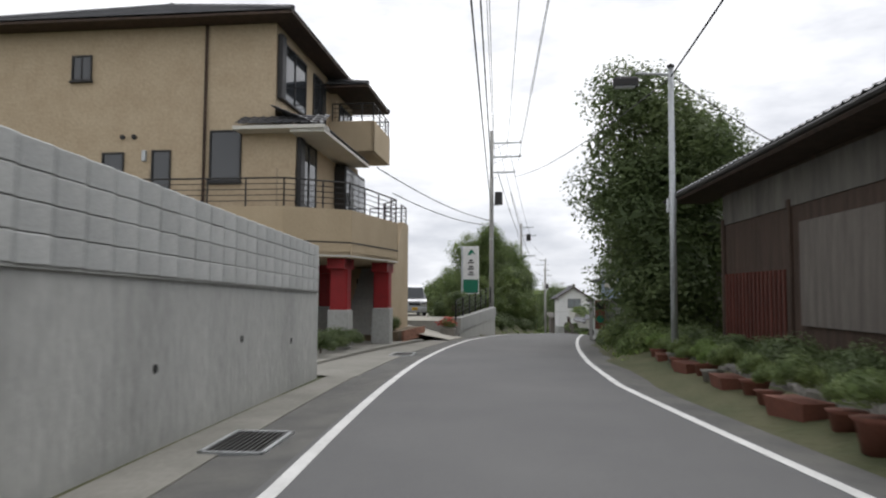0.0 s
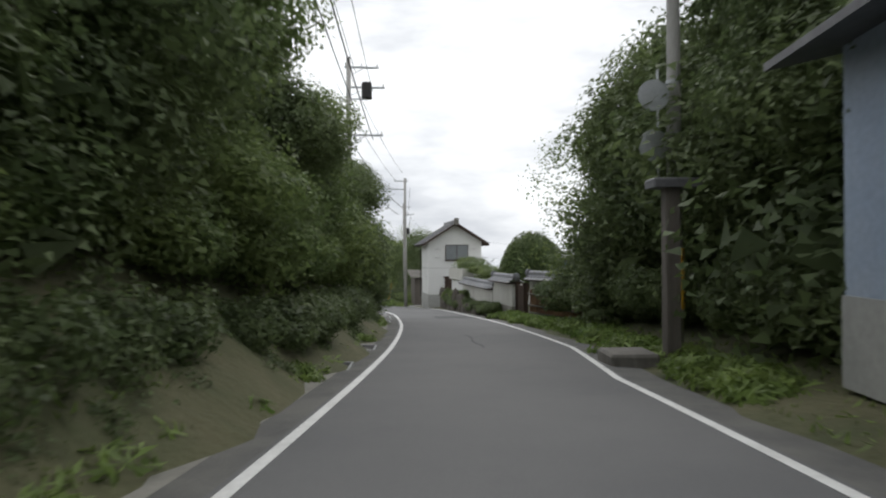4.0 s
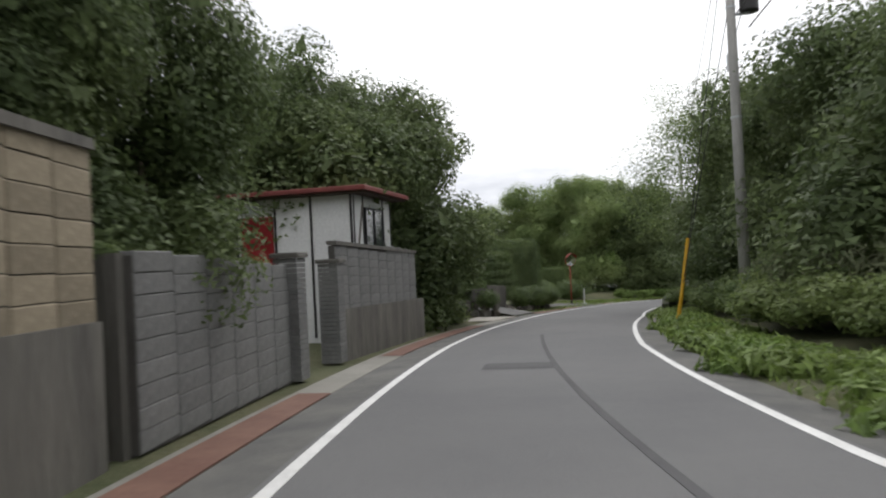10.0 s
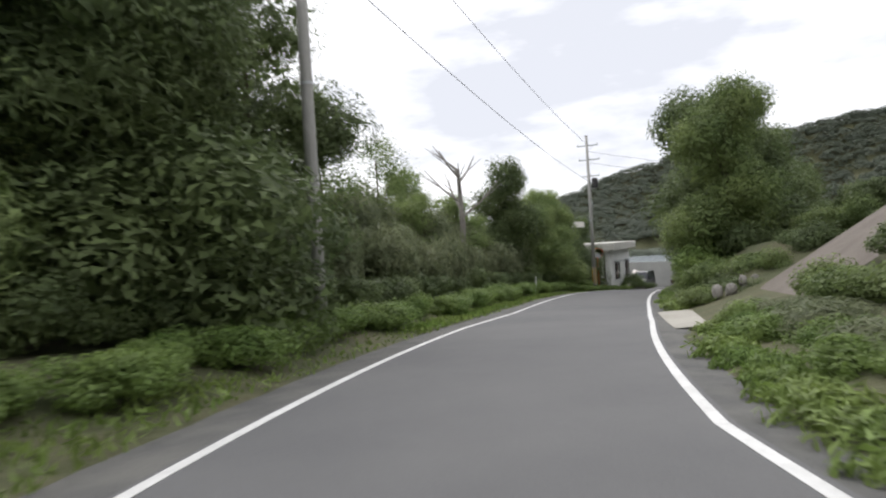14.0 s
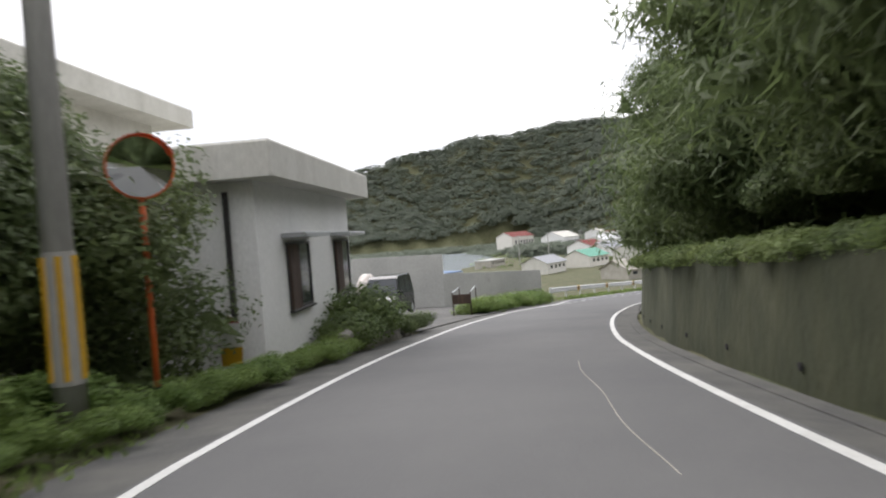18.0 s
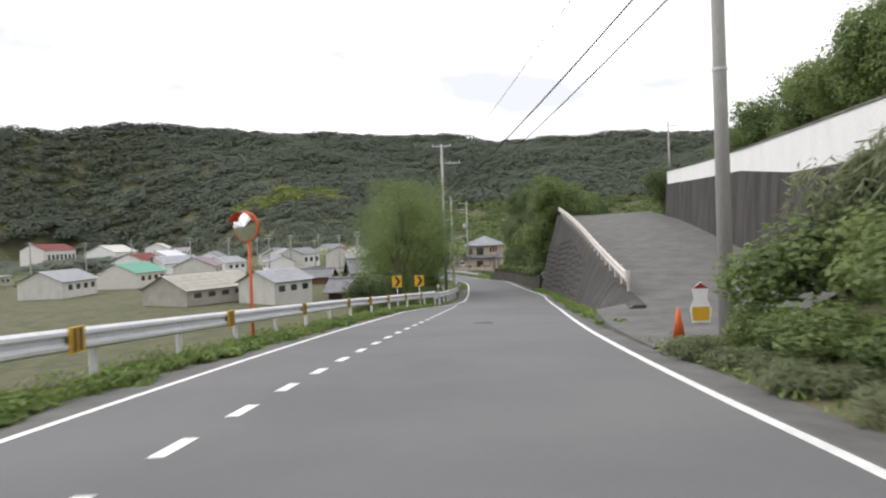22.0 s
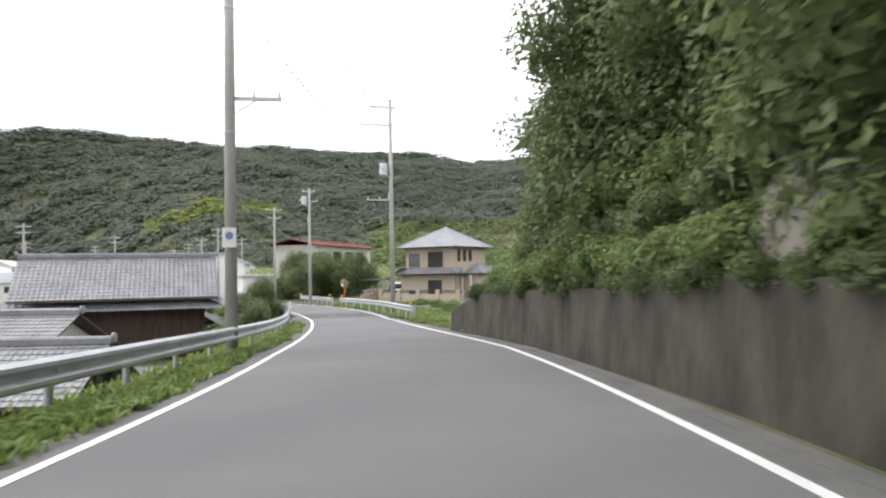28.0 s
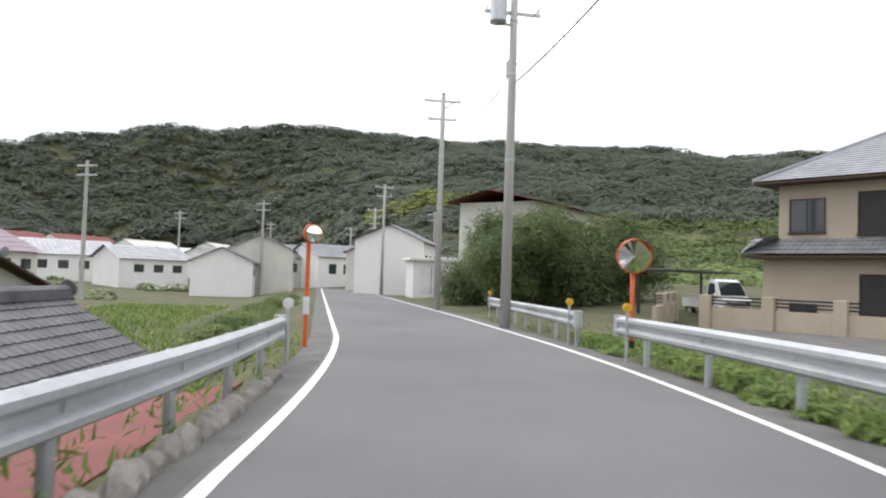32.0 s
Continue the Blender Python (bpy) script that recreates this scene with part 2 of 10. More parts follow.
ORANGE = mat("orange_paint", (0.60, 0.13, 0.03), (0.52, 0.1, 0.025), 2.0, 0.5, bump=0.02)
WHITE = mat("white_coat", (0.75, 0.75, 0.74), (0.68, 0.68, 0.67), 1.0, 0.4, fine=15, bump=0.02)
CREAM = mat("cream_panel", (0.60, 0.58, 0.52), (0.66, 0.64, 0.58), 1.0, 0.6, fine=15, bump=0.04)
GREEN_SIGN = mat("green_sign", (0.01, 0.17, 0.10), (0.012, 0.15, 0.09), 2.0, 0.5, bump=0.0)
RUBBER = mat("tyre_rubber", (0.02, 0.02, 0.02), (0.03, 0.03, 0.03), 3.0, 0.85, bump=0.05)
CAR_BLACK = mat("black_car_paint", (0.012, 0.013, 0.017), (0.016, 0.017, 0.021), 1.0, 0.12, bump=0.0, spec=0.6)
CAR_WHITE = mat("white_car_paint", (0.72, 0.72, 0.71), (0.68, 0.68, 0.67), 1.0, 0.25, bump=0.0, spec=0.5)
CAR_SILVER = mat("silver_car_paint", (0.45, 0.46, 0.48), (0.42, 0.43, 0.45), 1.0, 0.25, metal=0.5, bump=0.0)
RUST_RED = mat("rusty_red_paint", (0.34, 0.075, 0.04), (0.24, 0.06, 0.035), 3.0, 0.7, fine=12, bump=0.1, c=(0.42, 0.36, 0.32))
TERRACOTTA = mat("terracotta", (0.20, 0.075, 0.05), (0.15, 0.06, 0.042), 3.0, 0.85, fine=20, bump=0.1)
BRICK = mat("red_brick", (0.27, 0.12, 0.075), (0.34, 0.17, 0.11), 2.0, 0.9, fine=20, bump=0.2, obj=0.2)
SOIL = mat("soil", (0.12, 0.09, 0.06), (0.19, 0.15, 0.10), 0.9, 0.95, fine=7, bump=0.5, c=(0.08, 0.075, 0.04))
PAVING = mat("pale_concrete_paving", (0.33, 0.315, 0.27), (0.42, 0.40, 0.35), 0.7, 0.92, fine=15, bump=0.2, c=(0.25, 0.24, 0.2))
PAVING_DULL = mat("dull_concrete_paving", (0.20, 0.195, 0.17), (0.27, 0.26, 0.23), 0.7, 0.92, fine=15, bump=0.2, c=(0.15, 0.145, 0.12))
GROUND = mat("ground_scrub", (0.060, 0.072, 0.030), (0.115, 0.108, 0.058), 0.55, 0.95, fine=9.0, bump=0.9, c=(0.17, 0.145, 0.095), detail=9)
GRASS_GROUND = mat("grass_base", (0.05, 0.085, 0.02), (0.08, 0.11, 0.03), 0.8, 0.95, fine=9, bump=0.9, c=(0.12, 0.11, 0.055))
STONE = mat("garden_stone", (0.17, 0.16, 0.14), (0.27, 0.255, 0.23), 1.2, 0.9, fine=8, bump=0.5, c=(0.09, 0.085, 0.07), obj=0.2)
STONE_DARK = mat("garden_stone_dark", (0.075, 0.066, 0.055), (0.14, 0.125, 0.105), 1.4, 0.92, fine=8, bump=0.6, c=(0.05, 0.052, 0.035), obj=0.25)
ROCK = mat("rock_face", (0.15, 0.14, 0.115), (0.24, 0.225, 0.19), 0.6, 0.95, fine=4, bump=1.0, c=(0.09, 0.1, 0.05))
BARK = mat("bark", (0.09, 0.07, 0.05), (0.15, 0.125, 0.095), 2.0, 0.95, fine=12, bump=0.5, stretch=(3, 3, 0.5))
DEADWOOD = mat("dead_branch", (0.22, 0.20, 0.18), (0.30, 0.28, 0.25), 2.0, 0.95, fine=12, bump=0.3)
WATER = mat("sea_water", (0.30, 0.34, 0.36), (0.34, 0.38, 0.40), 0.02, 0.18, fine=0.6, bump=0.1, spec=0.5)
WRAP = mat("plastic_wrap", (0.62, 0.55, 0.50), (0.7, 0.66, 0.62), 2.0, 0.35, fine=6, bump=0.5)
RUST_PLATE = mat("rusty_plate", (0.15, 0.075, 0.055), (0.20, 0.11, 0.08), 1.0, 0.8, fine=10, bump=0.15)
PURPLE_TILE = mat("violet_tile", (0.22, 0.17, 0.20), (0.27, 0.21, 0.24), 1.0, 0.6, bump=0.1)
GREEN_ROOF = mat("green_sheet_roof", (0.12, 0.32, 0.24), (0.14, 0.36, 0.27), 1.0, 0.6, bump=0.1)
BLUE_SHEET = mat("blue_sheet", (0.12, 0.2, 0.36), (0.15, 0.24, 0.4), 1.0, 0.6, bump=0.1)
BLOSSOM = mat("red_blossom", (0.45, 0.04, 0.04), (0.5, 0.1, 0.08), 4.0, 0.8, bump=0.0)


def leaf(name, a, b, trans=0.25, vary=0.4):
    return mat(name, a, b, 0.5, 0.6, fine=2.5, bump=0.0, island=vary, trans=trans, spec=0.3)


L_DARK = leaf("leaf_dark", (0.090, 0.128, 0.052), (0.161, 0.206, 0.083), 0.42, 0.3)
L_MID = leaf("leaf_mid", (0.129, 0.187, 0.066), (0.216, 0.273, 0.095), 0.45, 0.3)
L_BRIGHT = leaf("leaf_bright", (0.143, 0.226, 0.059), (0.218, 0.299, 0.084), 0.42, 0.3)
L_YELLOW = leaf("leaf_yellow_green", (0.205, 0.265, 0.045), (0.300, 0.335, 0.070), 0.4)
L_BAMBOO = leaf("leaf_bamboo", (0.191, 0.268, 0.095), (0.294, 0.363, 0.143), 0.45, 0.28)
L_GREY = leaf("leaf_grey_green", (0.146, 0.179, 0.090), (0.218, 0.241, 0.130), 0.42, 0.28)
L_HEDGE = leaf("leaf_hedge", (0.092, 0.139, 0.050), (0.151, 0.204, 0.068), 0.35, 0.25)
L_GRASS = leaf("leaf_grass", (0.135, 0.215, 0.048), (0.215, 0.285, 0.078), 0.35)
# far leaves paler and bluer: distance haze mixed into the base colour
L_FAR_HAZE = leaf("leaf_far_hazed", (0.138, 0.172, 0.129), (0.182, 0.209, 0.152), 0.5, 0.12)
PANE_GREY = mat("frosted_pane", (0.20, 0.22, 0.23), (0.25, 0.27, 0.28), 1.0, 0.3, bump=0.0, spec=0.5)
GLASS = bpy.data.materials.new("dark_window_glass")
GLASS.use_nodes = True
gp = GLASS.node_tree.nodes["Principled BSDF"]
gp.inputs["Base Color"].default_value, gp.inputs["Roughness"].default_value = (0.03, 0.035, 0.04, 1), 0.06
gp.inputs["Specular IOR Level"].default_value = 0.6
MIRROR = bpy.data.materials.new("mirror_face")
MIRROR.use_nodes = True
gp = MIRROR.node_tree.nodes["Principled BSDF"]
gp.inputs["Base Color"].default_value, gp.inputs["Roughness"].default_value, gp.inputs["Metallic"].default_value = (0.8, 0.82, 0.82, 1), 0.05, 1.0


# ---- mesh helpers ----
class B:
    """Collects vertices and faces for one mesh."""

    def __init__(self):
        self.v, self.f = [], []

    def add(self, vs, fs):
        k = len(self.v)
        self.v += [tuple(v) for v in vs]
        self.f += [tuple(k + i for i in f) for f in fs]
        return self

    def box(self, x0, x1, y0, y1, z0, z1, m=None):
        vs = [Vector((x, y, z)) for z in (z0, z1) for y in (y0, y1) for x in (x0, x1)]
        if m is not None:
            vs = [m @ v for v in vs]
        return self.add(vs, [(0, 2, 3, 1), (4, 5, 7, 6), (0, 1, 5, 4), (2, 6, 7, 3), (0, 4, 6, 2), (1, 3, 7, 5)])

    def bev(self, x0, x1, y0, y1, z0, z1, r=0.02, m=None):
        """A box with chamfered upright and top edges."""
        def ring(d, z):
            return [(x0 + d, y0 + r, z), (x0 + r, y0 + d, z), (x1 - r, y0 + d, z), (x1 - d, y0 + r, z), (x1 - d, y1 - r, z), (x1 - r, y1 - d, z), (x0 + r, y1 - d, z), (x0 + d, y1 - r, z)]
        vs = ring(0, z0) + ring(0, z1 - r) + ring(r * 0.8, z1)
        vs = [Vector(v) if m is None else m @ Vector(v) for v in vs]
        fs = [tuple(range(7, -1, -1)), tuple(range(16, 24))]
        for k in (0, 8):
            fs += [(k + i, k + (i + 1) % 8, k + 8 + (i + 1) % 8, k + 8 + i) for i in range(8)]
        return self.add(vs, fs)

    def tube(self, pts, r, n=8, r1=None, cap=True):
        pts = [Vector(p) for p in pts]
        r1 = r if r1 is None else r1
        vs = []
        for i, p in enumerate(pts):
            d = (pts[min(i + 1, len(pts) - 1)] - pts[max(i - 1, 0)]).normalized()
            a = d.orthogonal().normalized()
            if abs(d.z) < 0.9:
                a = d.cross(Vector((0, 0, 1))).normalized()
            b = d.cross(a)
            rr = r + (r1 - r) * i / max(1, len(pts) - 1)
            vs += [p + rr * (a * math.cos(2 * math.pi * j / n) + b * math.sin(2 * math.pi * j / n)) for j in range(n)]
        fs = [(i * n + j, i * n + (j + 1) % n, (i + 1) * n + (j + 1) % n, (i + 1) * n + j) for i in range(len(pts) - 1) for j in range(n)]
        if cap:
            fs += [tuple(range(n - 1, -1, -1)), tuple(range((len(pts) - 1) * n, len(pts) * n))]
        return self.add(vs, fs)

    def prism(self, poly, z0, z1, m=None):
        """poly: (x, y) counter-clockwise, pulled from z0 to z1."""
        n = len(poly)
        vs = [Vector((x, y, z)) for z in (z0, z1) for x, y in poly]
        if m is not None:
            vs = [m @ v for v in vs]
        return self.add(vs, [tuple(range(n - 1, -1, -1)), tuple(range(n, 2 * n))] + [(i, (i + 1) % n, n + (i + 1) % n, n + i) for i in range(n)])

    def side(self, prof, y0, y1, m=None):
        """prof: (x, z) outline, pulled along y."""
        n = len(prof)
        vs = [Vector((x, y, z)) for y in (y0, y1) for x, z in prof]
        if m is not None:
            vs = [m @ v for v in vs]
        return self.add(vs, [tuple(range(n)), tuple(range(2 * n - 1, n - 1, -1))] + [((i + 1) % n, i, n + i, n + (i + 1) % n) for i in range(n)])

    def disc(self, c, axis, r, thick, n=20, dome=0.0):
        c, axis = Vector(c), Vector(axis).normalized()
        a = axis.orthogonal().normalized()
        b = axis.cross(a)
        vs = [c + k * axis * thick + r * (a * math.cos(2 * math.pi * j / n) + b * math.sin(2 * math.pi * j / n)) for k in (0, 1) for j in range(n)]
        vs.append(c + axis * (thick + dome))
        return self.add(vs, [tuple(range(n - 1, -1, -1))] + [(j, (j + 1) % n, n + (j + 1) % n, n + j) for j in range(n)] + [(n + j, n + (j + 1) % n, 2 * n) for j in range(n)])

    def mesh(self, name):
        me = bpy.data.meshes.new(name)
        me.from_pydata(self.v, [], self.f)
        return me


def part(name, b, material, parent=None, label="", m=None, smooth=False):
    me = b.mesh(name) if isinstance(b, B) else b
    if material is not None and not me.materials:
        me.materials.append(material)
    if smooth:
        me.polygons.foreach_set("use_smooth", [True] * len(me.polygons))
    ob = new(name, me)
    if parent is not None:
        ob.parent = parent
    if m is not None:
        ob.matrix_basis = m
    return tagged(ob, label)


def thing(name, label, category, m=None, group="", kind=""):
    ob = new(name)
    if m is not None:
        ob.matrix_basis = m
    return tagged(ob, label, category, group, kind)


# ---- the road's line: the path lowered to the asphalt and smoothed, carried on at both ends ----
EYE = 1.3


def smooth_rows(a, n):
    for _ in range(n):
        c = a.copy()
        c[1:-1] = (a[:-2] + 2 * a[1:-1] + a[2:]) / 4
        a = c
    return a


def road_line():
    p = np.array([e for _, e, _ in PATH])
    k = np.arange(0, len(p) - 1 + 1e-6, 0.5)
    out = []
    for v in k:
        i = min(int(v), len(p) - 2)
        a = v - i
        p0, p1, p2, p3 = p[max(i - 1, 0)], p[i], p[i + 1], p[min(i + 2, len(p) - 1)]
        m1, m2 = (p2 - p0) / 2, (p3 - p1) / 2
        out.append((2 * a**3 - 3 * a * a + 1) * p1 + (a**3 - 2 * a * a + a) * m1 + (3 * a * a - 2 * a**3) * p2 + (a**3 - a * a) * m2)
    c = np.array(out)
    c[:, 2] -= EYE
    c = smooth_rows(c, 12)
    d = c[0] - c[4]
    d /= np.linalg.norm(d)
    before = [c[0] + d * 3 * k for k in range(14, 0, -1)]
    q, after = c[-1].copy(), []
    for k in range(70):
        yaw = radians(-73.0 + min(k * 3, 15) / 15 * 10.0)
        q = q + 3 * np.array([-math.sin(yaw), math.cos(yaw), -0.012])
        after.append(q.copy())
    r = np.vstack([before, c, after])
    run = np.r_[0, np.cumsum(np.linalg.norm(np.diff(r[:, :2], axis=0), axis=1))]
    s = np.arange(0, run[-1], 1.0)
    rr = smooth_rows(np.stack([np.interp(s, run, r[:, k]) for k in range(3)], 1), 3)
    return s - run[14], rr


RS, RR = road_line()
RT = np.gradient(RR[:, :2], axis=0)
RT /= np.linalg.norm(RT, axis=1)[:, None]
RN = np.stack([RT[:, 1], -RT[:, 0]], 1)


def W(s, u, h=0.0):
    """World place: s metres along the road, u to its right, h above its asphalt."""
    p = [float(np.interp(s, RS, RR[:, k])) for k in range(3)]
    n = [float(np.interp(s, RS, RN[:, k])) for k in range(2)]
    return Vector((p[0] + u * n[0], p[1] + u * n[1], p[2] + h))


def F(s, u, h=0.0, turn=0.0):
    """A pose on the road: x to the right, y ahead, z up; turn in degrees to the left."""
    t = [float(np.interp(s, RS, RT[:, k])) for k in range(2)]
    return Matrix.Translation(W(s, u, h)) @ Euler((0, 0, math.atan2(-t[0], t[1]) + radians(turn))).to_matrix().to_4x4()


def between(a, b, h=None):
    """A pose at the place a whose y axis points to b in plan, and the distance."""
    a, b = Vector(a), Vector(b)
    d = b - a
    return Matrix.Translation(a) @ Euler((0, 0, math.atan2(-d.x, d.y))).to_matrix().to_4x4(), Vector((d.x, d.y)).length


def tab(rows):
    xs, ys = zip(*rows)
    return lambda s: float(np.interp(s, xs, ys))


EDGE_L = tab([(-42, -1.4), (5, -1.42), (17, -1.8), (30, -2.1), (45, -1.8), (60, -1.3), (66, -1.1), (78, -0.8), (90, -0.6), (102, -1.02), (114, -1.3), (126, -1.7), (138, -2.0), (150, -2.1), (163, -2.4), (175, -3.0), (189, -2.75), (195, -2.4), (222, -2.68), (230, -2.95), (243, -2.9), (258, -3.2), (266.5, -3.1), (268, -3.4), (271, -4.0), (286, -4.55), (301, -4.68), (315, -4.65), (319, -4.0), (323, -2.7), (327, -2.45), (333, -2.55), (365, -3.0), (373, -2.85), (385, -2.55), (398, -1.88), (408, -1.32), (418, -1.36), (430, -1.1), (640, -1.1)])
EDGE_R = tab([(-42, 2.9), (5, 2.65), (12, 2.2), (17, 2.2), (29, 2.4), (45, 2.6), (60, 2.7), (66, 3.25), (78, 3.35), (91, 3.2), (103, 3.35), (115, 2.95), (127, 2.4), (137, 2.25), (144, 2.45), (152, 2.7), (164, 2.0), (172, 1.4), (177, 1.2), (189, 1.95), (195, 2.1), (222, 2.2), (229, 2.15), (240, 2.0), (246, 2.1), (256, 2.2), (264, 2.1), (270, 2.05), (276, 2.1), (285, 2.4), (298, 2.55), (313, 2.9), (327, 3.0), (333, 3.25), (365, 2.65), (371, 2.75), (385, 3.25), (396, 2.98), (408, 3.0), (419, 3.45), (440, 3.9), (640, 3.9)])


def strip(name, s0, s1, ua, ub, ha, hb, material, step=1.0, parent=None, label="", category="", kind="structure", drop=0.12):
    """A band along the road from ua(s) to ub(s) at heights ha, hb, with skirts."""
    fn = lambda v: v if callable(v) else (lambda s, v=v: v)  # noqa: E731
    ua, ub, ha, hb = map(fn, (ua, ub, ha, hb))
    ss = list(np.arange(s0, s1, step)) + [s1]
    b = B()
    vs = []
    for s in ss:
        vs += [W(s, ua(s), ha(s) - drop), W(s, ua(s), ha(s)), W(s, ub(s), hb(s)), W(s, ub(s), hb(s) - drop)]
    b.add(vs, [(4 * i + k, 4 * i + k + 1, 4 * i + k + 5, 4 * i + k + 4)[::-1] for i in range(len(ss) - 1) for k in range(3)])
    return tagged(part(name, b, material, parent, ""), label, category, "", kind)


# ---- ground: one sheet, shaped beside the road, out to hills and sea ----
def bank(rows):
    xs = [r[0] for r in rows]
    cols = list(zip(*[r[1:] for r in rows]))
    return lambda s: [np.interp(s, xs, c) for c in cols]


BANK_L = bank([(-60, 3.0, 3.6, 1.5), (10, 3.0, 3.6, 1.5), (12.4, 2.8, 3.4, 0.0), (29, 1.5, 3, -0.05), (33.2, 1.8, 3, -0.05), (34.2, 1.8, 2.4, 0.5), (46, 1.4, 2.0, 1.1), (48, 0.9, 3.2, 2.6), (81, 0.9, 3.2, 2.4), (85, 1.2, 4, 0.0), (100, 1.4, 3, 0.0), (103, 1.6, 2.2, 0.45), (114, 1.6, 2.2, 1.2), (116, 1.5, 3, 0.0), (150, 2, 4, 0.2), (170, 2.5, 6, 0.2), (175, 1.2, 4, 0.6), (228, 1.2, 4, 0.6), (234, 1.5, 4, 0.0), (266, 2, 5, -0.1), (275, 2.6, 9, -4.0), (318, 2.6, 9, -4.0), (330, 1.6, 8, -3.5), (395, 1.3, 6, -2.8), (425, 0.9, 4, -2.2), (445, 1.5, 8, -1.2), (640, 2, 10, -0.6)])
BANK_R = bank([(-60, 0.8, 1.4, 0.25), (30, 0.8, 1.4, 0.25), (33, 1, 3, 0.0), (50, 1, 3, 0.0), (53, 1, 5, 1.0), (76, 1, 5, 0.8), (79, 1.5, 4, 0.25), (116, 1, 3, 0.15), (120, 1, 4, 0.3), (147, 1, 4, 0.2), (151, 2.0, 2.8, 0.7), (168, 2.0, 2.8, 1.2), (174, 0.8, 4, 1.2), (185, 0.8, 5, 1.0), (193, 0.8, 5, 1.2), (197, 0.8, 4, 2.2), (224, 0.8, 3, 2.2), (227, 2.2, 3.0, 1.6), (258, 2.2, 3.0, 2.3), (265, 2.2, 3.2, 2.0), (268, 1.2, 4, 2.0), (291, 1.2, 4, 1.8), (296, 2.5, 6, 0.2), (303, 3.0, 4.2, 0.05), (325, 3.2, 4.4, 3.2), (347, 3.6, 4.8, 6.2), (352, 2.2, 5, 3.5), (357, 2.2, 3.2, 1.3), (389, 2.4, 3.4, 1.2), (393, 1.2, 4, -0.05), (402, 1.2, 4, -0.15), (440, 1.5, 6, -0.1), (460, 3, 30, 2.0), (640, 3, 30, 2.0)])
RIDGE = tab([(-180, 1.0), (-100, 1.2), (-60, 1.0), (-20, 0.0), (28, 0.2), (33, 1.90), (36, 4.00), (40, 5.40), (44, 6.60), (48, 7.80), (54, 8.90), (60, 9.50), (66, 9.70), (72, 9.40), (79, 9.10), (86, 8.90), (92, 8.10), (98, 8.20), (104, 8.10), (112, 7.70), (120, 8.50), (140, 7.0), (160, 4.0), (180, 1.5)])
SEA_Z = -24.0


def near_road(x, y):
    """s, u and asphalt height for arrays of places."""
    s, u, z = np.zeros(len(x)), np.zeros(len(x)), np.zeros(len(x))
    pts = RR[::2]
    for a in range(0, len(x), 4000):
        px, py = x[a:a + 4000], y[a:a + 4000]
        k = ((px[:, None] - pts[None, :, 0]) ** 2 + (py[:, None] - pts[None, :, 1]) ** 2).argmin(1) * 2
        dx, dy = px - RR[k, 0], py - RR[k, 1]
        s[a:a + 4000] = RS[k] + dx * RT[k, 0] + dy * RT[k, 1]
        u[a:a + 4000] = dx * RN[k, 0] + dy * RN[k, 1]
        z[a:a + 4000] = np.interp(s[a:a + 4000], RS, RR[:, 2])
    return s, u, z


def ground_z(x, y):
    s, u, z = near_road(x, y)
    el = np.array([EDGE_L(v) for v in s])
    er = np.array([EDGE_R(v) for v in s])
    h = np.zeros(len(x))
    for side, edge, fn in ((-1, el, BANK_L), (1, er, BANK_R)):
        d = (u - edge) * side
        a, b, top = fn(s)
        rise = np.clip((d - a) / np.maximum(b - a, 0.1), 0, 1)
        h = np.where(d > 0, rise * top, h)
    h -= 0.06 + 0.2 * ((u > el - 0.25) & (u < er + 0.25))
    near = z + h
    # the wide land: a shore plain to the left of the lower road, slopes to its right
    cx, cy = x - 180, y - 218
    r = np.hypot(cx, cy)
    az = np.degrees(np.arctan2(cx, cy))
    plain = np.where(u < 0, np.where(s > 225, -22.6, z + np.interp(s, [-60, 120, 225], [-1.5, -2.5, -6])), z + np.interp(s, [-60, 100, 260, 400, 420, 640], [0.5, 1.0, 8.0, 8.0, 1.0, 4.0]))
    crest = np.tan(np.radians([RIDGE(v) for v in az])) * 690 - 14
    foot = np.interp(az, [59.5, 74], [520.0, 300.0])
    f = np.clip((r - foot) / (690 - foot), 0, 1)
    lump = np.array([noise.noise(Vector((a / 60, b / 60, 0.3))) * 7 + noise.noise(Vector((a / 18, b / 18, 1.3))) * 2.5 for a, b in zip(x, y)])
    hill = np.where(r > 690, crest - (r - 690) * 0.12, plain + (crest - plain) * f ** 1.15) + lump * np.clip((r - 250) / 200, 0, 1)
    far = np.where(RR[0, 0] > 1e9, 0, np.maximum(plain, np.where(r > foot, hill, -99)))
    qx, qy = x - 103, y - 219
    qr, qa = np.hypot(qx, qy), np.degrees(np.arctan2(qx, qy))
    shore = np.interp(qa, [-75, -40, 10, 30, 50, 56, 61, 64], [900, 220, 70, 75, 150, 260, 430, 900])
    wet = (qr > shore) & (r < np.where(az < 34, 4000, 545)) & (qa > -75) & (qa < 64) & (u < 0)
    far = np.where(wet, SEA_Z - 1.5, far)
    k = np.maximum(np.clip((np.abs(u) - 14) / 30, 0, 1), np.clip((s - 500) / 60, 0, 1))
    k = k * k * (3 - 2 * k)
    return near * (1 - k) + far * k


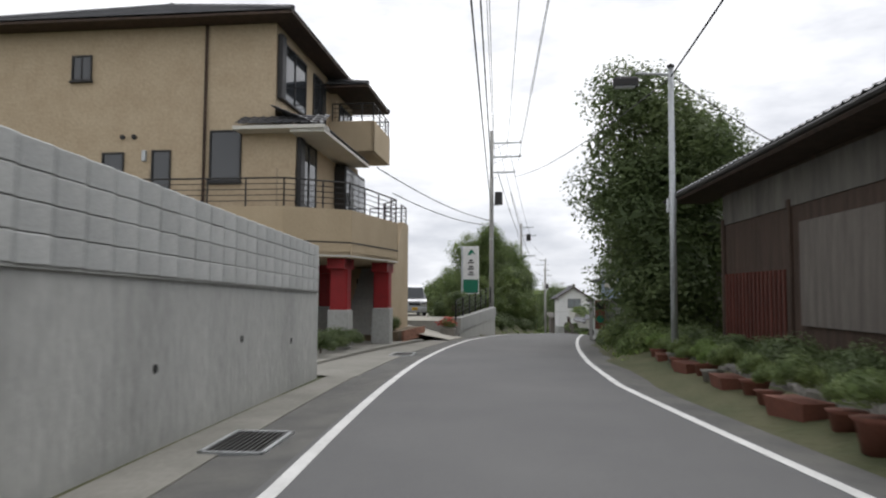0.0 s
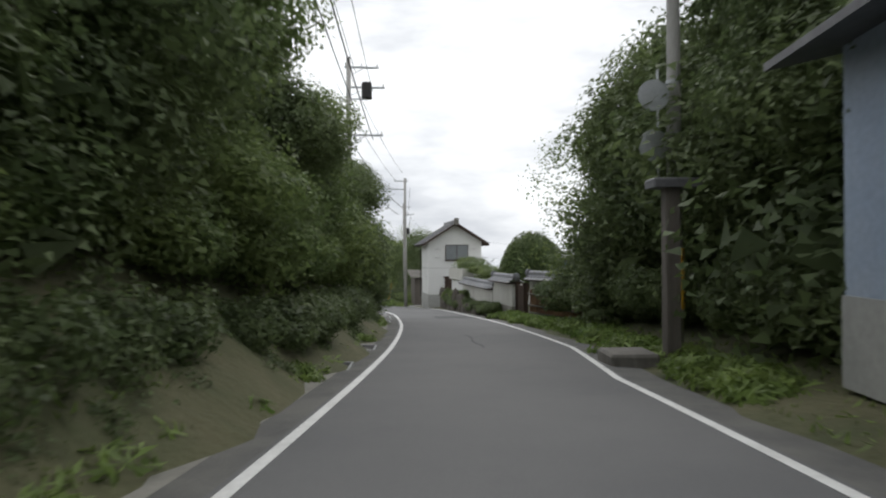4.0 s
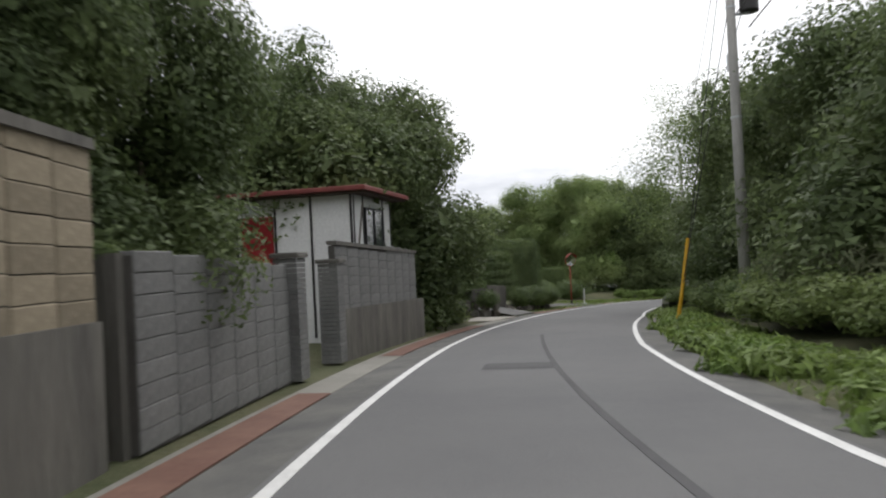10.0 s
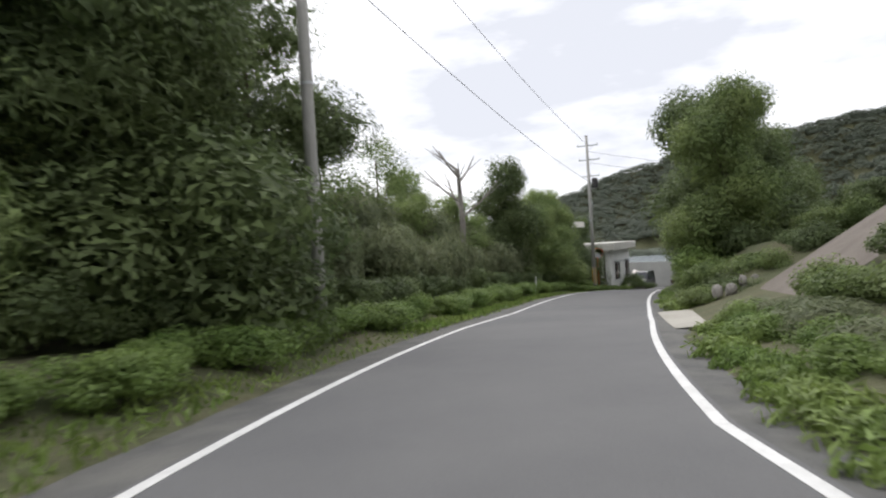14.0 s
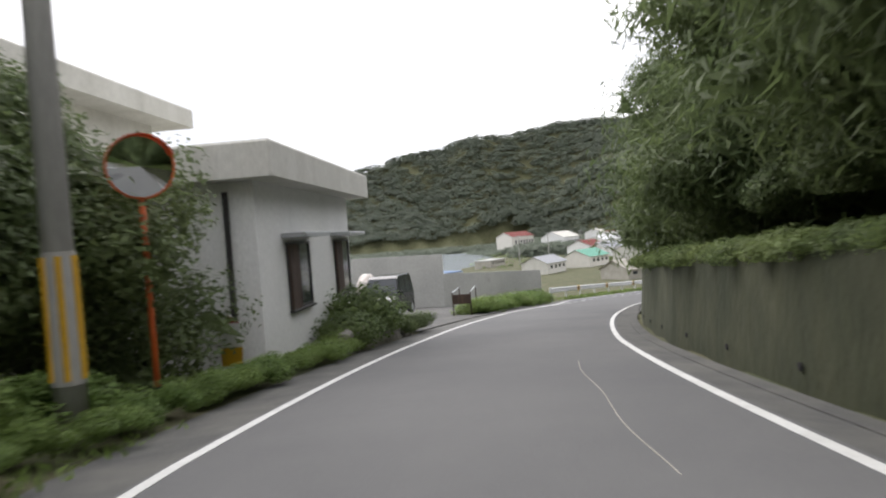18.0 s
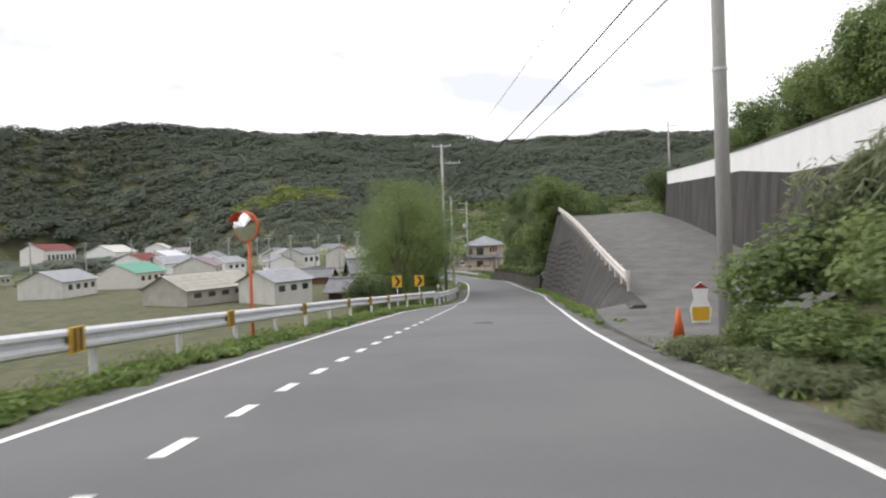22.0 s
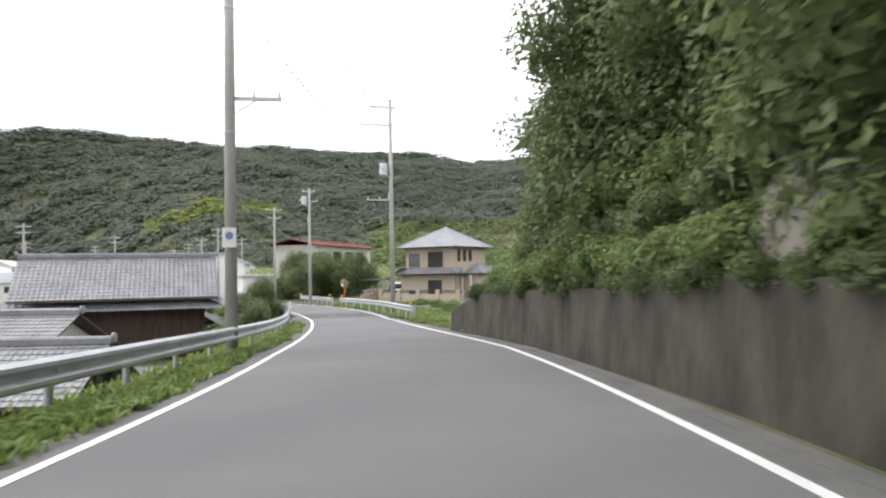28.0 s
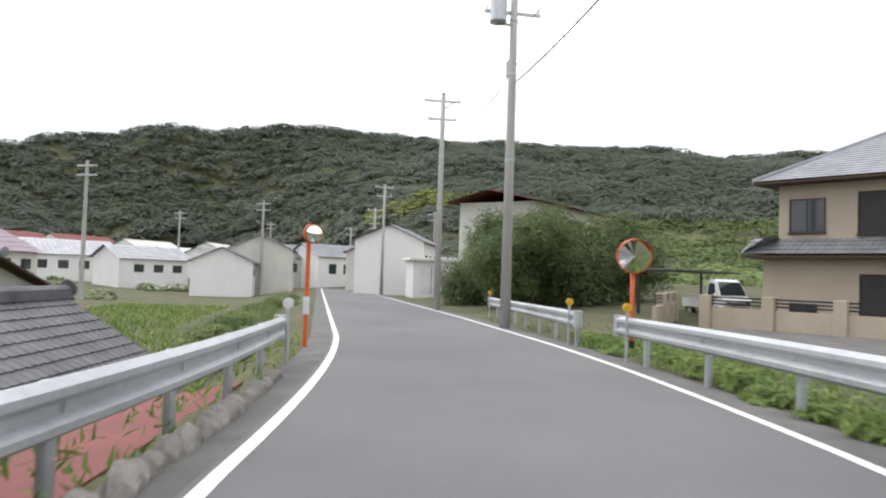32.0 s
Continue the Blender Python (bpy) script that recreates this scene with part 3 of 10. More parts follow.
def grid(xs, ys, hole=None):
    gx, gy = np.meshgrid(xs, ys)
    z = ground_z(gx.ravel(), gy.ravel())
    n, m = len(xs), len(ys)
    f = [(j * n + i, j * n + i + 1, (j + 1) * n + i + 1, (j + 1) * n + i) for j in range(m - 1) for i in range(n - 1) if hole is None or not (hole[0] <= xs[i] < hole[1] and hole[2] <= ys[j] < hole[3])]
    return list(zip(gx.ravel().tolist(), gy.ravel().tolist(), z.tolist())), f


ground = B()
ground.add(*grid(np.concatenate([np.arange(-20, 60, 1.5), np.arange(60, 330.1, 1.5)]), np.arange(-42, 300.1, 1.5)))
inner = (-20.0, 330.0, -42.0, 299.99)
wide_x = np.unique(np.concatenate([np.arange(-420, -20, 20.0), np.arange(-20, 331, 25.0), np.arange(330, 1150, 18.0), [-2600, -1800, -1200, -800, 1400, 1900, 2600]]))
wide_y = np.unique(np.concatenate([np.arange(-402, -42, 20.0), np.arange(-42, 300, 19.0), np.arange(300, 1100, 18.0), [-2600, -1700, -1100, -700, 1300, 1800, 2600]]))
wide_x = np.unique(np.append(wide_x, [-20.0, 330.0]))
wide_y = np.unique(np.append(wide_y, [-42.0, 300.0]))
ground.add(*grid(wide_x, wide_y, (-20.0, 330.0, -42.0, 300.0)))
tagged(part("ground", ground, GROUND, smooth=True), "scrubby earth and grass beside the road", "ground", "", "structure")
sea = B().add([(-2600, -200, SEA_Z), (2600, -200, SEA_Z), (2600, 2600, SEA_Z), (-2600, 2600, SEA_Z)], [(0, 1, 2, 3)])
tagged(part("water", sea, WATER), "pale grey calm sea of a bay", "sea", "", "structure")

# ---- road, shoulders and lines ----
strip("road", -42, 545, lambda s: EDGE_L(s) - 0.12, lambda s: EDGE_R(s) + 0.12, 0.0, 0.0, ASPHALT, 1.5, label="grey worn asphalt road", category="road", drop=0.3)
strip("shoulder", -42, 545, lambda s: EDGE_L(s) - np.interp(s, [100, 118, 150, 170, 300, 320, 420, 430], [0.95, 1.0, 1.1, 1.2, 1.0, 0.7, 0.7, 0.6]), lambda s: EDGE_L(s) - 0.12, -0.05, -0.012, ASPHALT_OLD, 1.5, label="worn asphalt shoulder with grit", category="road edge", drop=0.25)
strip("shoulder", -42, 545, lambda s: EDGE_R(s) + 0.12, lambda s: EDGE_R(s) + 0.75, -0.012, -0.05, ASPHALT_OLD, 1.5, label="worn asphalt shoulder with grit", category="road edge", drop=0.25)
strip("road_marking", -42, 545, lambda s: EDGE_R(s) - 0.06, lambda s: EDGE_R(s) + 0.06, 0.006, 0.006, PAINT, 1.0, label="white painted edge line", category="road marking", drop=0.004)
strip("road_marking", -42, 545, lambda s: EDGE_L(s) - 0.06, lambda s: EDGE_L(s) + 0.06, 0.006, 0.006, PAINT, 1.0, label="white painted edge line", category="road marking", drop=0.004)
strip("road_marking", 262.5, 267.3, lambda s: -3.12 + (s - 262.5) * 0.1, lambda s: -3.0 + (s - 262.5) * 0.1, 0.007, 0.007, PAINT, 1.0, label="white painted edge line", category="road marking", drop=0.004)
for i in range(31):
    s = 268.4 + 1.71 * i
    uu = float(np.interp(s, [268, 275, 286, 305], [-2.85, -2.95, -2.82, -2.62]))
    strip("lane_dash", s, s + 0.72, uu, uu + 0.15, 0.006, 0.006, PAINT, 1.0, label="white lane dash on asphalt", category="lane dash", kind="structure", drop=0.004)


def patch(s0, s1, u0, u1, label="dark rectangular asphalt repair", material=PATCH, h=0.005):
    strip("road_patch", s0, s1, u0, u1, h, h, material, 0.5, label=label, category="road patch", drop=0.004)


patch(83.9, 86.6, 1.2, 3.1)
patch(113.0, 113.6, -1.0, 1.5)
patch(222.4, 224.6, -2.2, -0.1)
patch(410.3, 415.4, -1.35, 3.0)
patch(133.0, 133.9, -0.7, 0.5)
strip("road_seam", 124, 141, lambda s: 1.0 - 0.075 * (s - 126) * (s > 126), lambda s: 1.09 - 0.075 * (s - 126) * (s > 126), 0.005, 0.005, PATCH, 1.0, label="dark tarred seam in the asphalt", category="road seam", drop=0.004)
strip("road_seam", 66, 71, lambda s: 1.1 + 0.06 * math.sin(s * 2.0), lambda s: 1.14 + 0.06 * math.sin(s * 2.0), 0.005, 0.005, PATCH, 0.3, label="thin dark crack in the asphalt", category="road crack", drop=0.004)
strip("road_seam", 229, 236, lambda s: 0.9 + 0.03 * math.sin(s * 1.6), lambda s: 0.912 + 0.03 * math.sin(s * 1.6), 0.005, 0.005, PAVING, 0.3, label="thin pale crack in the asphalt", category="road crack", drop=0.004)
b = B().disc(W(303.0, -0.3, 0.004), (0, 0, 1), 0.32, 0.008, 20)
tagged(part("manhole_cover", b, PATCH), "dark iron manhole cover in the road", "manhole", "", "structure")
mh = part("manhole_cover", B().box(-0.2, 0.2, -0.2, 0.2, -0.02, 0.012), PATCH, None, m=F(412.0, 0.36, 0.0))
tagged(mh, "small rectangular iron cover with pale concrete frame in the road", "manhole", "", "structure")
for x0, x1, y0, y1 in ((-0.24, 0.24, -0.25, -0.2), (-0.24, 0.24, 0.2, 0.25), (-0.24, -0.2, -0.2, 0.2), (0.2, 0.24, -0.2, 0.2)):
    part("cover_frame", B().box(x0, x1, y0, y1, -0.02, 0.014), CONC, mh)


def gutter(s0, s1, u0, u1, material=CONC, label="pale concrete gutter strip along road"):
    strip("gutter", s0, s1, u0, u1, -0.02, -0.03, material, 1.0, label=label, category="gutter", drop=0.2)


gutter(0, 13.2, lambda s: -2.75 - 0.02 * s, lambda s: EDGE_L(s) - 0.85, PAVING_DULL)
gutter(13.2, 33, lambda s: -4.0 + 0.02 * (s - 13), lambda s: EDGE_L(s) - 0.8, PAVING_DULL)
gutter(44, 92, lambda s: EDGE_L(s) - 1.25, lambda s: EDGE_L(s) - 0.55, PAVING_DULL)
gutter(100, 152, lambda s: EDGE_L(s) - 1.3, lambda s: EDGE_L(s) - 0.75, PAVING_DULL)
gutter(166, 172, lambda s: EDGE_L(s) - 1.5, lambda s: EDGE_L(s) - 0.9, PAVING)
gutter(226, 268, lambda s: EDGE_R(s) + 0.55, lambda s: EDGE_R(s) + 0.8, ASPHALT_OLD, "dark worn gutter strip along the wall")
gutter(300, 392, lambda s: EDGE_R(s) + 0.45, lambda s: EDGE_R(s) + 0.7, ASPHALT_OLD, "dark worn gutter strip along the wall")
for s0, s1 in ((124, 131), (136, 147), (158, 166), (167.5, 171)):
    strip("drain_lid", s0, s1, lambda s: EDGE_L(s) - 1.2, lambda s: EDGE_L(s) - 0.75, -0.012, -0.016, RUST_PLATE, 1.0, label="rusty red steel drain lids along road", category="drain lid", drop=0.05)


def grate(s, u):
    g = thing("drain_grate", "dark steel drain grate in the gutter", "drain grate", F(s, u, -0.012), "drain grates")
    fr = B()
    for x0, x1, y0, y1 in ((-0.3, 0.3, -0.5, -0.46), (-0.3, 0.3, 0.46, 0.5), (-0.3, -0.26, -0.5, 0.5), (0.26, 0.3, -0.5, 0.5)):
        fr.box(x0, x1, y0, y1, -0.03, 0.012)
    part("frame", fr, METAL, g)
    me = B().box(-0.012, 0.012, -0.46, 0.46, -0.03, 0.01).mesh("bar")
    me.materials.append(BLACK)
    for i in range(10):
        part("bar", me, None, g, m=pose(-0.235 + 0.052 * i, 0, 0))
    part("pit", B().box(-0.26, 0.26, -0.46, 0.46, -0.05, -0.034), DARK, g)


for s, u in ((6.7, -2.2), (19.5, -2.7), (62.3, -1.95), (66.7, -1.78), (81.7, -1.5), (86.5, -1.3), (91.5, -1.3), (119.0, -2.1), (277.5, 2.75)):
    grate(s, u)
for s0, s1, u0, u1, lab in ((84.5, 92, -14, -2.0, "worn asphalt driveway apron"), (34.5, 47, 3.4, 10.5, "cracked concrete forecourt"), (150.2, 154.4, -14, -3.2, "pale concrete driveway"), (247, 268, -21, -4.1, "worn asphalt parking area"), (407, 436, 8.8, 30, "grey gravel yard")):
    mm = PAVING if "pale" in lab or "fore" in lab else ASPHALT_OLD
    hh = 0.6 if "parking lot" in lab else 0.02
    strip("pavement", s0, s1, u0, u1, (lambda s, v=hh: v), (lambda s, v=hh: 0.0 if v < 0.1 else v), mm, 1.0, label=lab, category="paving", drop=0.4)
LOT_Z = W(38.7, 0, 0).z + 0.97
strip("pavement", 29.6, 33.42, -6.5, -2.9, lambda s: LOT_Z - W(s, 0, 0).z, 0.02, PAVING, 0.5, label="pale concrete driveway climbing to parking", category="paving", drop=1.0)
strip("pavement", 29.6, 33.42, -15.0, -6.5, lambda s: LOT_Z - W(s, 0, 0).z, lambda s: LOT_Z - W(s, 0, 0).z, PAVING, 0.5, label="pale concrete parking lot entry", category="paving", drop=1.0)
strip("pavement", 13.4, 29.4, -13.0, -3.95, 0.035, 0.03, PAVING_DULL, 1.0, label="pale concrete carport floor", category="paving", drop=0.3)
strip("pavement", 33.42, 48, -15.0, -3.5, lambda s: LOT_Z - W(s, 0, 0).z, lambda s: LOT_Z - W(s, 0, 0).z, PAVING, 1.0, label="pale concrete parking lot", category="paving", drop=0.6)
strip("pavement", 186.8, 193.2, 4.5, 13, 0.2, 5.6, ASPHALT_BROWN, 1.0, label="worn brown asphalt driveway climbing from the road", category="paving", drop=5.0)
strip("pavement", 187.0, 193.4, 2.3, 4.6, -0.02, 0.15, PAVING, 1.0, label="pale concrete apron of the driveway", category="paving", drop=0.5)
strip("pavement", 165.5, 169.3, -16, -3.3, 0.1, 0.0, ASPHALT_OLD, 1.0, label="worn grey concrete driveway", category="paving", drop=0.4)

# ---- plants ----
rng = np.random.default_rng(4)


def tri_mesh(name, v, material):
    """Mesh of loose triangles, three corners after three."""
    n = len(v) // 3
    me = bpy.data.meshes.new(name)
    me.vertices.add(3 * n)
    me.vertices.foreach_set("co", np.ascontiguousarray(v).ravel())
    me.loops.add(3 * n)
    me.loops.foreach_set("vertex_index", np.arange(3 * n))
    me.polygons.add(n)
    me.polygons.foreach_set("loop_start", np.arange(0, 3 * n, 3))
    me.update(calc_edges=True)
    me.materials.append(material)
    return me


def leaf_mesh(name, pts, out, size, material, slim=0.5, droop=0.0, core=None, wild=0.5):
    """Small leaves at pts, facing roughly along out."""
    n = len(pts)
    nrm = out + rng.normal(0, wild, (n, 3)) + np.array([0, 0, 0.5])
    nrm /= np.linalg.norm(nrm, axis=1)[:, None]
    d = rng.normal(0, 1, (n, 3)) + np.array([0, 0, -droop])
    d -= (d * nrm).sum(1)[:, None] * nrm
    d /= np.linalg.norm(d, axis=1)[:, None] + 1e-9
    w = np.cross(nrm, d)
    sz = size * rng.uniform(0.6, 1.4, (n, 1))
    k = rng.uniform(-0.2, 0.3, (n, 1))
    v = np.stack([pts - d * sz * (0.5 - k) + w * sz * slim * 0.7, pts + d * sz * 0.5, pts - d * sz * (0.2 + k) - w * sz * slim * 0.7], 1).reshape(-1, 3)
    if core is not None:
        v = np.concatenate([v, core])
    return tri_mesh(name, v, material)


def blob_points(n, lobes=9, spread=0.62, flat=0.85, low=-0.35, shell=0.75, core=0.0):
    c = rng.normal(0, 1, (lobes, 3))
    c /= np.linalg.norm(c, axis=1)[:, None]
    c *= spread * rng.uniform(0.5, 1.0, (lobes, 1))
    c[:, 2] = np.abs(c[:, 2]) * 0.9 + low * 0.3 if low > -0.55 else c[:, 2]
    r = rng.uniform(0.3, 0.52, lobes)
    k = rng.integers(0, lobes, n)
    d = rng.normal(0, 1, (n, 3))
    d /= np.linalg.norm(d, axis=1)[:, None]
    rad = np.where(rng.random(n) < shell, rng.uniform(0.8, 1.14, n), rng.uniform(0.4, 0.9, n))
    p = c[k] + d * (r[k] * rad)[:, None]
    cores = None
    if core:
        q = 46
        e = rng.normal(0, 1, (lobes, q, 3))
        e /= np.linalg.norm(e, axis=2)[:, :, None]
        at = c[:, None, :] + e * (r[:, None, None] * core * rng.uniform(0.75, 1.0, (lobes, q, 1)))
        t1, t2 = rng.normal(0, 1, (lobes, q, 3)), rng.normal(0, 1, (lobes, q, 3))
        t1 -= (t1 * e).sum(2)[:, :, None] * e
        t2 -= (t2 * e).sum(2)[:, :, None] * e
        k_ = r[:, None, None] * 0.24
        cores = np.stack([at, at + t1 * k_, at + t2 * k_], 2).reshape(-1, 3)
        cores[:, 2] = np.maximum(cores[:, 2] * flat, low)
    p[:, 2] *= flat
    p[:, 2] = np.maximum(p[:, 2], low)
    return (p, d) if not core else (p, d, cores)


def variants(name, count, n, size, material, **kw):
    slim, droop = kw.pop("slim", 0.5), kw.pop("droop", 0.0)
    out = []
    for _ in range(count):
        p, d, *c = blob_points(n, **kw)
        out.append(leaf_mesh(name, p, d, size, material, slim, droop, c[0] if c else None))
    return out


def recolour(meshes, material):
    out = []
    for me in meshes:
        c = me.copy()
        c.materials.clear()
        c.materials.append(material)
        out.append(c)
    return out


BUSH_MID = variants("foliage", 3, 4400, 0.082, L_MID, lobes=8, core=0.66)
BUSH_DARK = recolour(BUSH_MID, L_DARK)
BUSH_BRIGHT = recolour(BUSH_MID[:2], L_BRIGHT)
BUSH_GREY = variants("foliage", 2, 3200, 0.22, L_GREY, slim=0.1, droop=1.5, lobes=8, core=0.55)
CROWN_DARK = variants("crown", 3, 9500, 0.062, L_DARK, lobes=16, spread=0.74, low=-0.95, flat=1.0, core=0.68)
CROWN_MID = recolour(CROWN_DARK, L_MID)
CROWN_YELLOW = recolour(CROWN_DARK[:2], L_YELLOW)
CROWN_BAMBOO = variants("crown", 2, 8500, 0.11, L_BAMBOO, lobes=18, spread=0.78, low=-0.9, slim=0.13, droop=1.4, core=0.5)
BAMBOO_DARK = recolour(CROWN_BAMBOO, L_DARK)
CROWN_OPEN = variants("crown", 2, 5600, 0.033, L_MID, lobes=22, spread=0.85, low=-0.6, shell=0.4)
CROWN_THIN = variants("crown", 2, 2200, 0.055, L_MID, lobes=22, spread=0.85, low=-0.6, shell=0.4)
HEDGE_BLOB = variants("foliage", 2, 4200, 0.06, L_HEDGE, lobes=4, spread=0.18, flat=0.8, low=-0.45, shell=0.95, core=0.85)
FERN = variants("foliage", 2, 900, 0.26, L_GRASS, lobes=8, spread=0.8, flat=0.35, low=-0.05, slim=0.18, droop=-0.8)


STEM = B().tube([(0, 0, -0.5), (0.02, 0, -0.1), (0.05, 0.03, 0.3)], 0.05, 6, 0.02).mesh("stem")
STEM.materials.append(BARK)


def shrub(meshes, m, size, label, group, name="shrub", category="shrub"):
    ob = thing(name, label, category, m @ Euler((0, 0, random.uniform(0, 6.28))).to_matrix().to_4x4(), group)
    sc = Matrix.Diagonal((*size, 1))
    part("foliage", random.choice(meshes), None, ob, m=sc)
    part("stem", STEM, None, ob, m=sc)
    return ob


def dome_tree(s, u, h0, r, top, label):
    """A garden tree clipped to a smooth dome on a short trunk."""
    t = thing("tree", label, "tree", F(s, u, h0), GROVE_NAME)
    z0 = top * 0.42
    part("trunk", B().tube([(0, 0, -0.3), (0.05, 0, z0 + 0.3)], 0.14, 8, 0.09), BARK, t, smooth=True)
    n = 16000
    a, c = rng.uniform(0, 2 * np.pi, n), rng.uniform(-0.12, 1.0, n)
    q = np.sqrt(np.maximum(1 - c * c, 0))
    d = np.stack([q * np.cos(a), q * np.sin(a), c], 1)
    lump = 1 + 0.05 * np.sin(5 * a) * np.cos(6 * c)
    p = d * np.array([r, r, top - z0]) * lump[:, None] * rng.uniform(0.9, 1.02, (n, 1)) + np.array([0, 0, z0])
    part("crown", leaf_mesh("crown", p, d, 0.12, L_HEDGE), None, t)
    bm = bmesh.new()
    bmesh.ops.create_icosphere(bm, subdivisions=4, radius=0.93)
    for v in bm.verts:
        v.co.z = max(v.co.z, -0.1)
        v.co *= 1 + 0.03 * noise.noise(v.co * 6)
    me = bpy.data.meshes.new("inner_crown")
    bm.to_mesh(me)
    bm.free()
    me.materials.append(L_HEDGE)
    part("inner_crown", me, None, t, m=Matrix.Translation((0, 0, z0)) @ Matrix.Diagonal((r, r, top - z0, 1)))
    return t


GROVE_NAME = "roadside trees"


def run(meshes, s0, s1, u, h, size, step, label, group, jit=0.25, **kw):
    """Shrubs along the road between s0 and s1, joined into one growth; u and h may be functions of s."""
    s, vs = s0, []
    single = group in ("garden shrubs", "wall shrubs", "field plants")
    while s < s1:
        uu = u(s) if callable(u) else u
        hh = h(s) if callable(h) else h
        k = random.uniform(0.8, 1.25)
        m, sz = F(s, uu + random.uniform(-jit, jit), hh), (size[0] * k, size[1] * k, size[2] * random.uniform(0.85, 1.2))
        if single:
            shrub(meshes, m, sz, label, group, **kw)
        else:
            m = m @ Euler((0, 0, random.uniform(0, 6.28))).to_matrix().to_4x4() @ Matrix.Diagonal((*sz, 1))
            me = random.choice(meshes)
            co = np.empty(len(me.vertices) * 3)
            me.vertices.foreach_get("co", co)
            a = np.array(m)
            vs.append(co.reshape(-1, 3) @ a[:3, :3].T + a[:3, 3])
        s += step * random.uniform(0.8, 1.2)
    if vs:
        me = tri_mesh("foliage", np.concatenate(vs), meshes[0].materials[0])
        tagged(part(kw.get("name", "shrubs"), me, None), label, kw.get("category", "shrubs"), "", "stuff")


def tree(meshes, s, u, h0, height, width, label, group, trunk=0.14, base=0.3, crowns=3, lean=0.0, name="tree", category="tree", m=None):
    """Trunk with limbs and a crown of several leafy masses; base: where the crown starts, as a share of the height."""
    t = thing(name, label, category, m or F(s, u, h0, random.uniform(0, 360)), group)
    top = Vector((lean * height, 0, height * 0.8))
    b = B().tube([(0, 0, -0.4), (0.03 * height * random.uniform(-1, 1), 0.02 * height, height * 0.35), top], trunk, 8, trunk * 0.3)
    limbs = []
    for i in range(crowns):
        a = 2.4 * i + random.uniform(-0.5, 0.5)
        z = height * (base + (0.93 - base) * (i + 0.5) / crowns)
        r = width * (0.3 if crowns > 1 else 0.0) * (1.0 - 0.45 * i / crowns)
        limbs.append(Vector((r * math.cos(a) + lean * z, r * math.sin(a), z)))
        b.tube([(lean * z * 0.6, 0, z * 0.6), limbs[-1] * 0.85 + Vector((0, 0, z * 0.12)), limbs[-1]], trunk * 0.45, 6, trunk * 0.12)
    part("trunk", b, BARK, t, smooth=True)
    span = height * (1 - base)
    for i, c in enumerate(limbs):
        k = width * random.uniform(0.5, 0.68) * (1.08 - 0.3 * i / crowns)
        part("crown", random.choice(meshes), None, t, m=Matrix.Translation(c) @ Euler((0, 0, random.uniform(0, 6.28))).to_matrix().to_4x4() @ Matrix.Diagonal((k, k, max(k * 0.8, span / crowns * 1.15), 1)))
    return t


def hedge(s0, s1, u0, u1, h0, h1, w, label, group="clipped hedges", material=L_HEDGE):
    """A clipped box hedge between two points beside the road: leaves over a rounded box."""
    m, ln = between(W(s0, u0, h0), W(s1, u1, h0))
    hh = h1 - h0
    n = int(2300 * (ln * hh * 2 + ln * w + w * hh * 2) ** 0.8) + 800
    p = np.stack([rng.uniform(-0.5, 0.5, n), rng.uniform(0, 1, n), rng.uniform(0, 1, n)], 1)
    face = rng.integers(0, 5, n)
    wts = np.array([ln * hh, ln * hh, ln * w * 1.2, w * hh, w * hh])
    face = rng.choice(5, n, p=wts / wts.sum())
    d = np.zeros((n, 3))
    p[face == 0, 0], p[face == 1, 0], p[face == 2, 2], p[face == 3, 1], p[face == 4, 1] = -0.5, 0.5, 1, 0, 1
    for k, v in enumerate(((-1, 0, 0), (1, 0, 0), (0, 0, 1), (0, -1, 0), (0, 1, 0))):
        d[face == k] = v
    q = p * [w, ln, hh]
    rnd = 1 - 0.22 * np.clip((p[:, 2] - 0.7) / 0.3, 0, 1) ** 2
    q[:, 0] *= rnd
    q += rng.normal(0, 0.05, (n, 3))
    ob = part("hedge", leaf_mesh("foliage", q, d, 0.068, material), None, None, m=m)
    core = B().bev(-w * 0.42, w * 0.42, 0.08, max(ln - 0.08, 0.2), 0, hh * 0.9, min(0.12, w * 0.2))
    part("core", core, L_DARK, ob)
    return tagged(ob, label, "hedge", group)


DENSE = "dense dark green roadside shrubs"
GROVE = "roadside trees"
# start, right side
tree(CROWN_DARK, 24.5, 5.2, 0.2, 9.0, 4.6, "dark bushy tree beside the road", GROVE, 0.16, 0.12, 5)
tree(CROWN_MID, 28.0, 6.5, 0.2, 7.5, 4.2, "leafy green tree beside the road", GROVE, 0.14, 0.15, 4)
run(BUSH_BRIGHT, 18.5, 24, 4.6, 0.2, (0.9, 0.9, 0.7), 1.3, "bright green garden shrub", "garden shrubs")
run(BUSH_MID, 20, 31, 4.2, 0.2, (1.2, 1.2, 1.1), 1.7, "green garden shrub by the road", "garden shrubs")
run(BUSH_DARK, 25, 32, 5.5, 0.6, (1.7, 1.7, 2.2), 2.0, DENSE, "roadside shrubs")
tree(CROWN_DARK, 31.2, 6.4, 0.2, 7.5, 3.4, "dark bushy tree beside the garage", GROVE, 0.16, 0.08, 5)
run(BUSH_DARK, 26, 32, 4.7, 0.3, (0.8, 0.9, 0.7), 1.1, DENSE, "roadside shrubs")
run(BUSH_DARK, 29.4, 32.6, 4.05, 0.35, (0.55, 0.6, 0.6), 0.6, DENSE, "roadside shrubs", 0.15)
run(BUSH_DARK, 30.4, 33.4, 4.65, 0.9, (0.6, 0.6, 0.9), 0.7, DENSE, "roadside shrubs", 0.15)
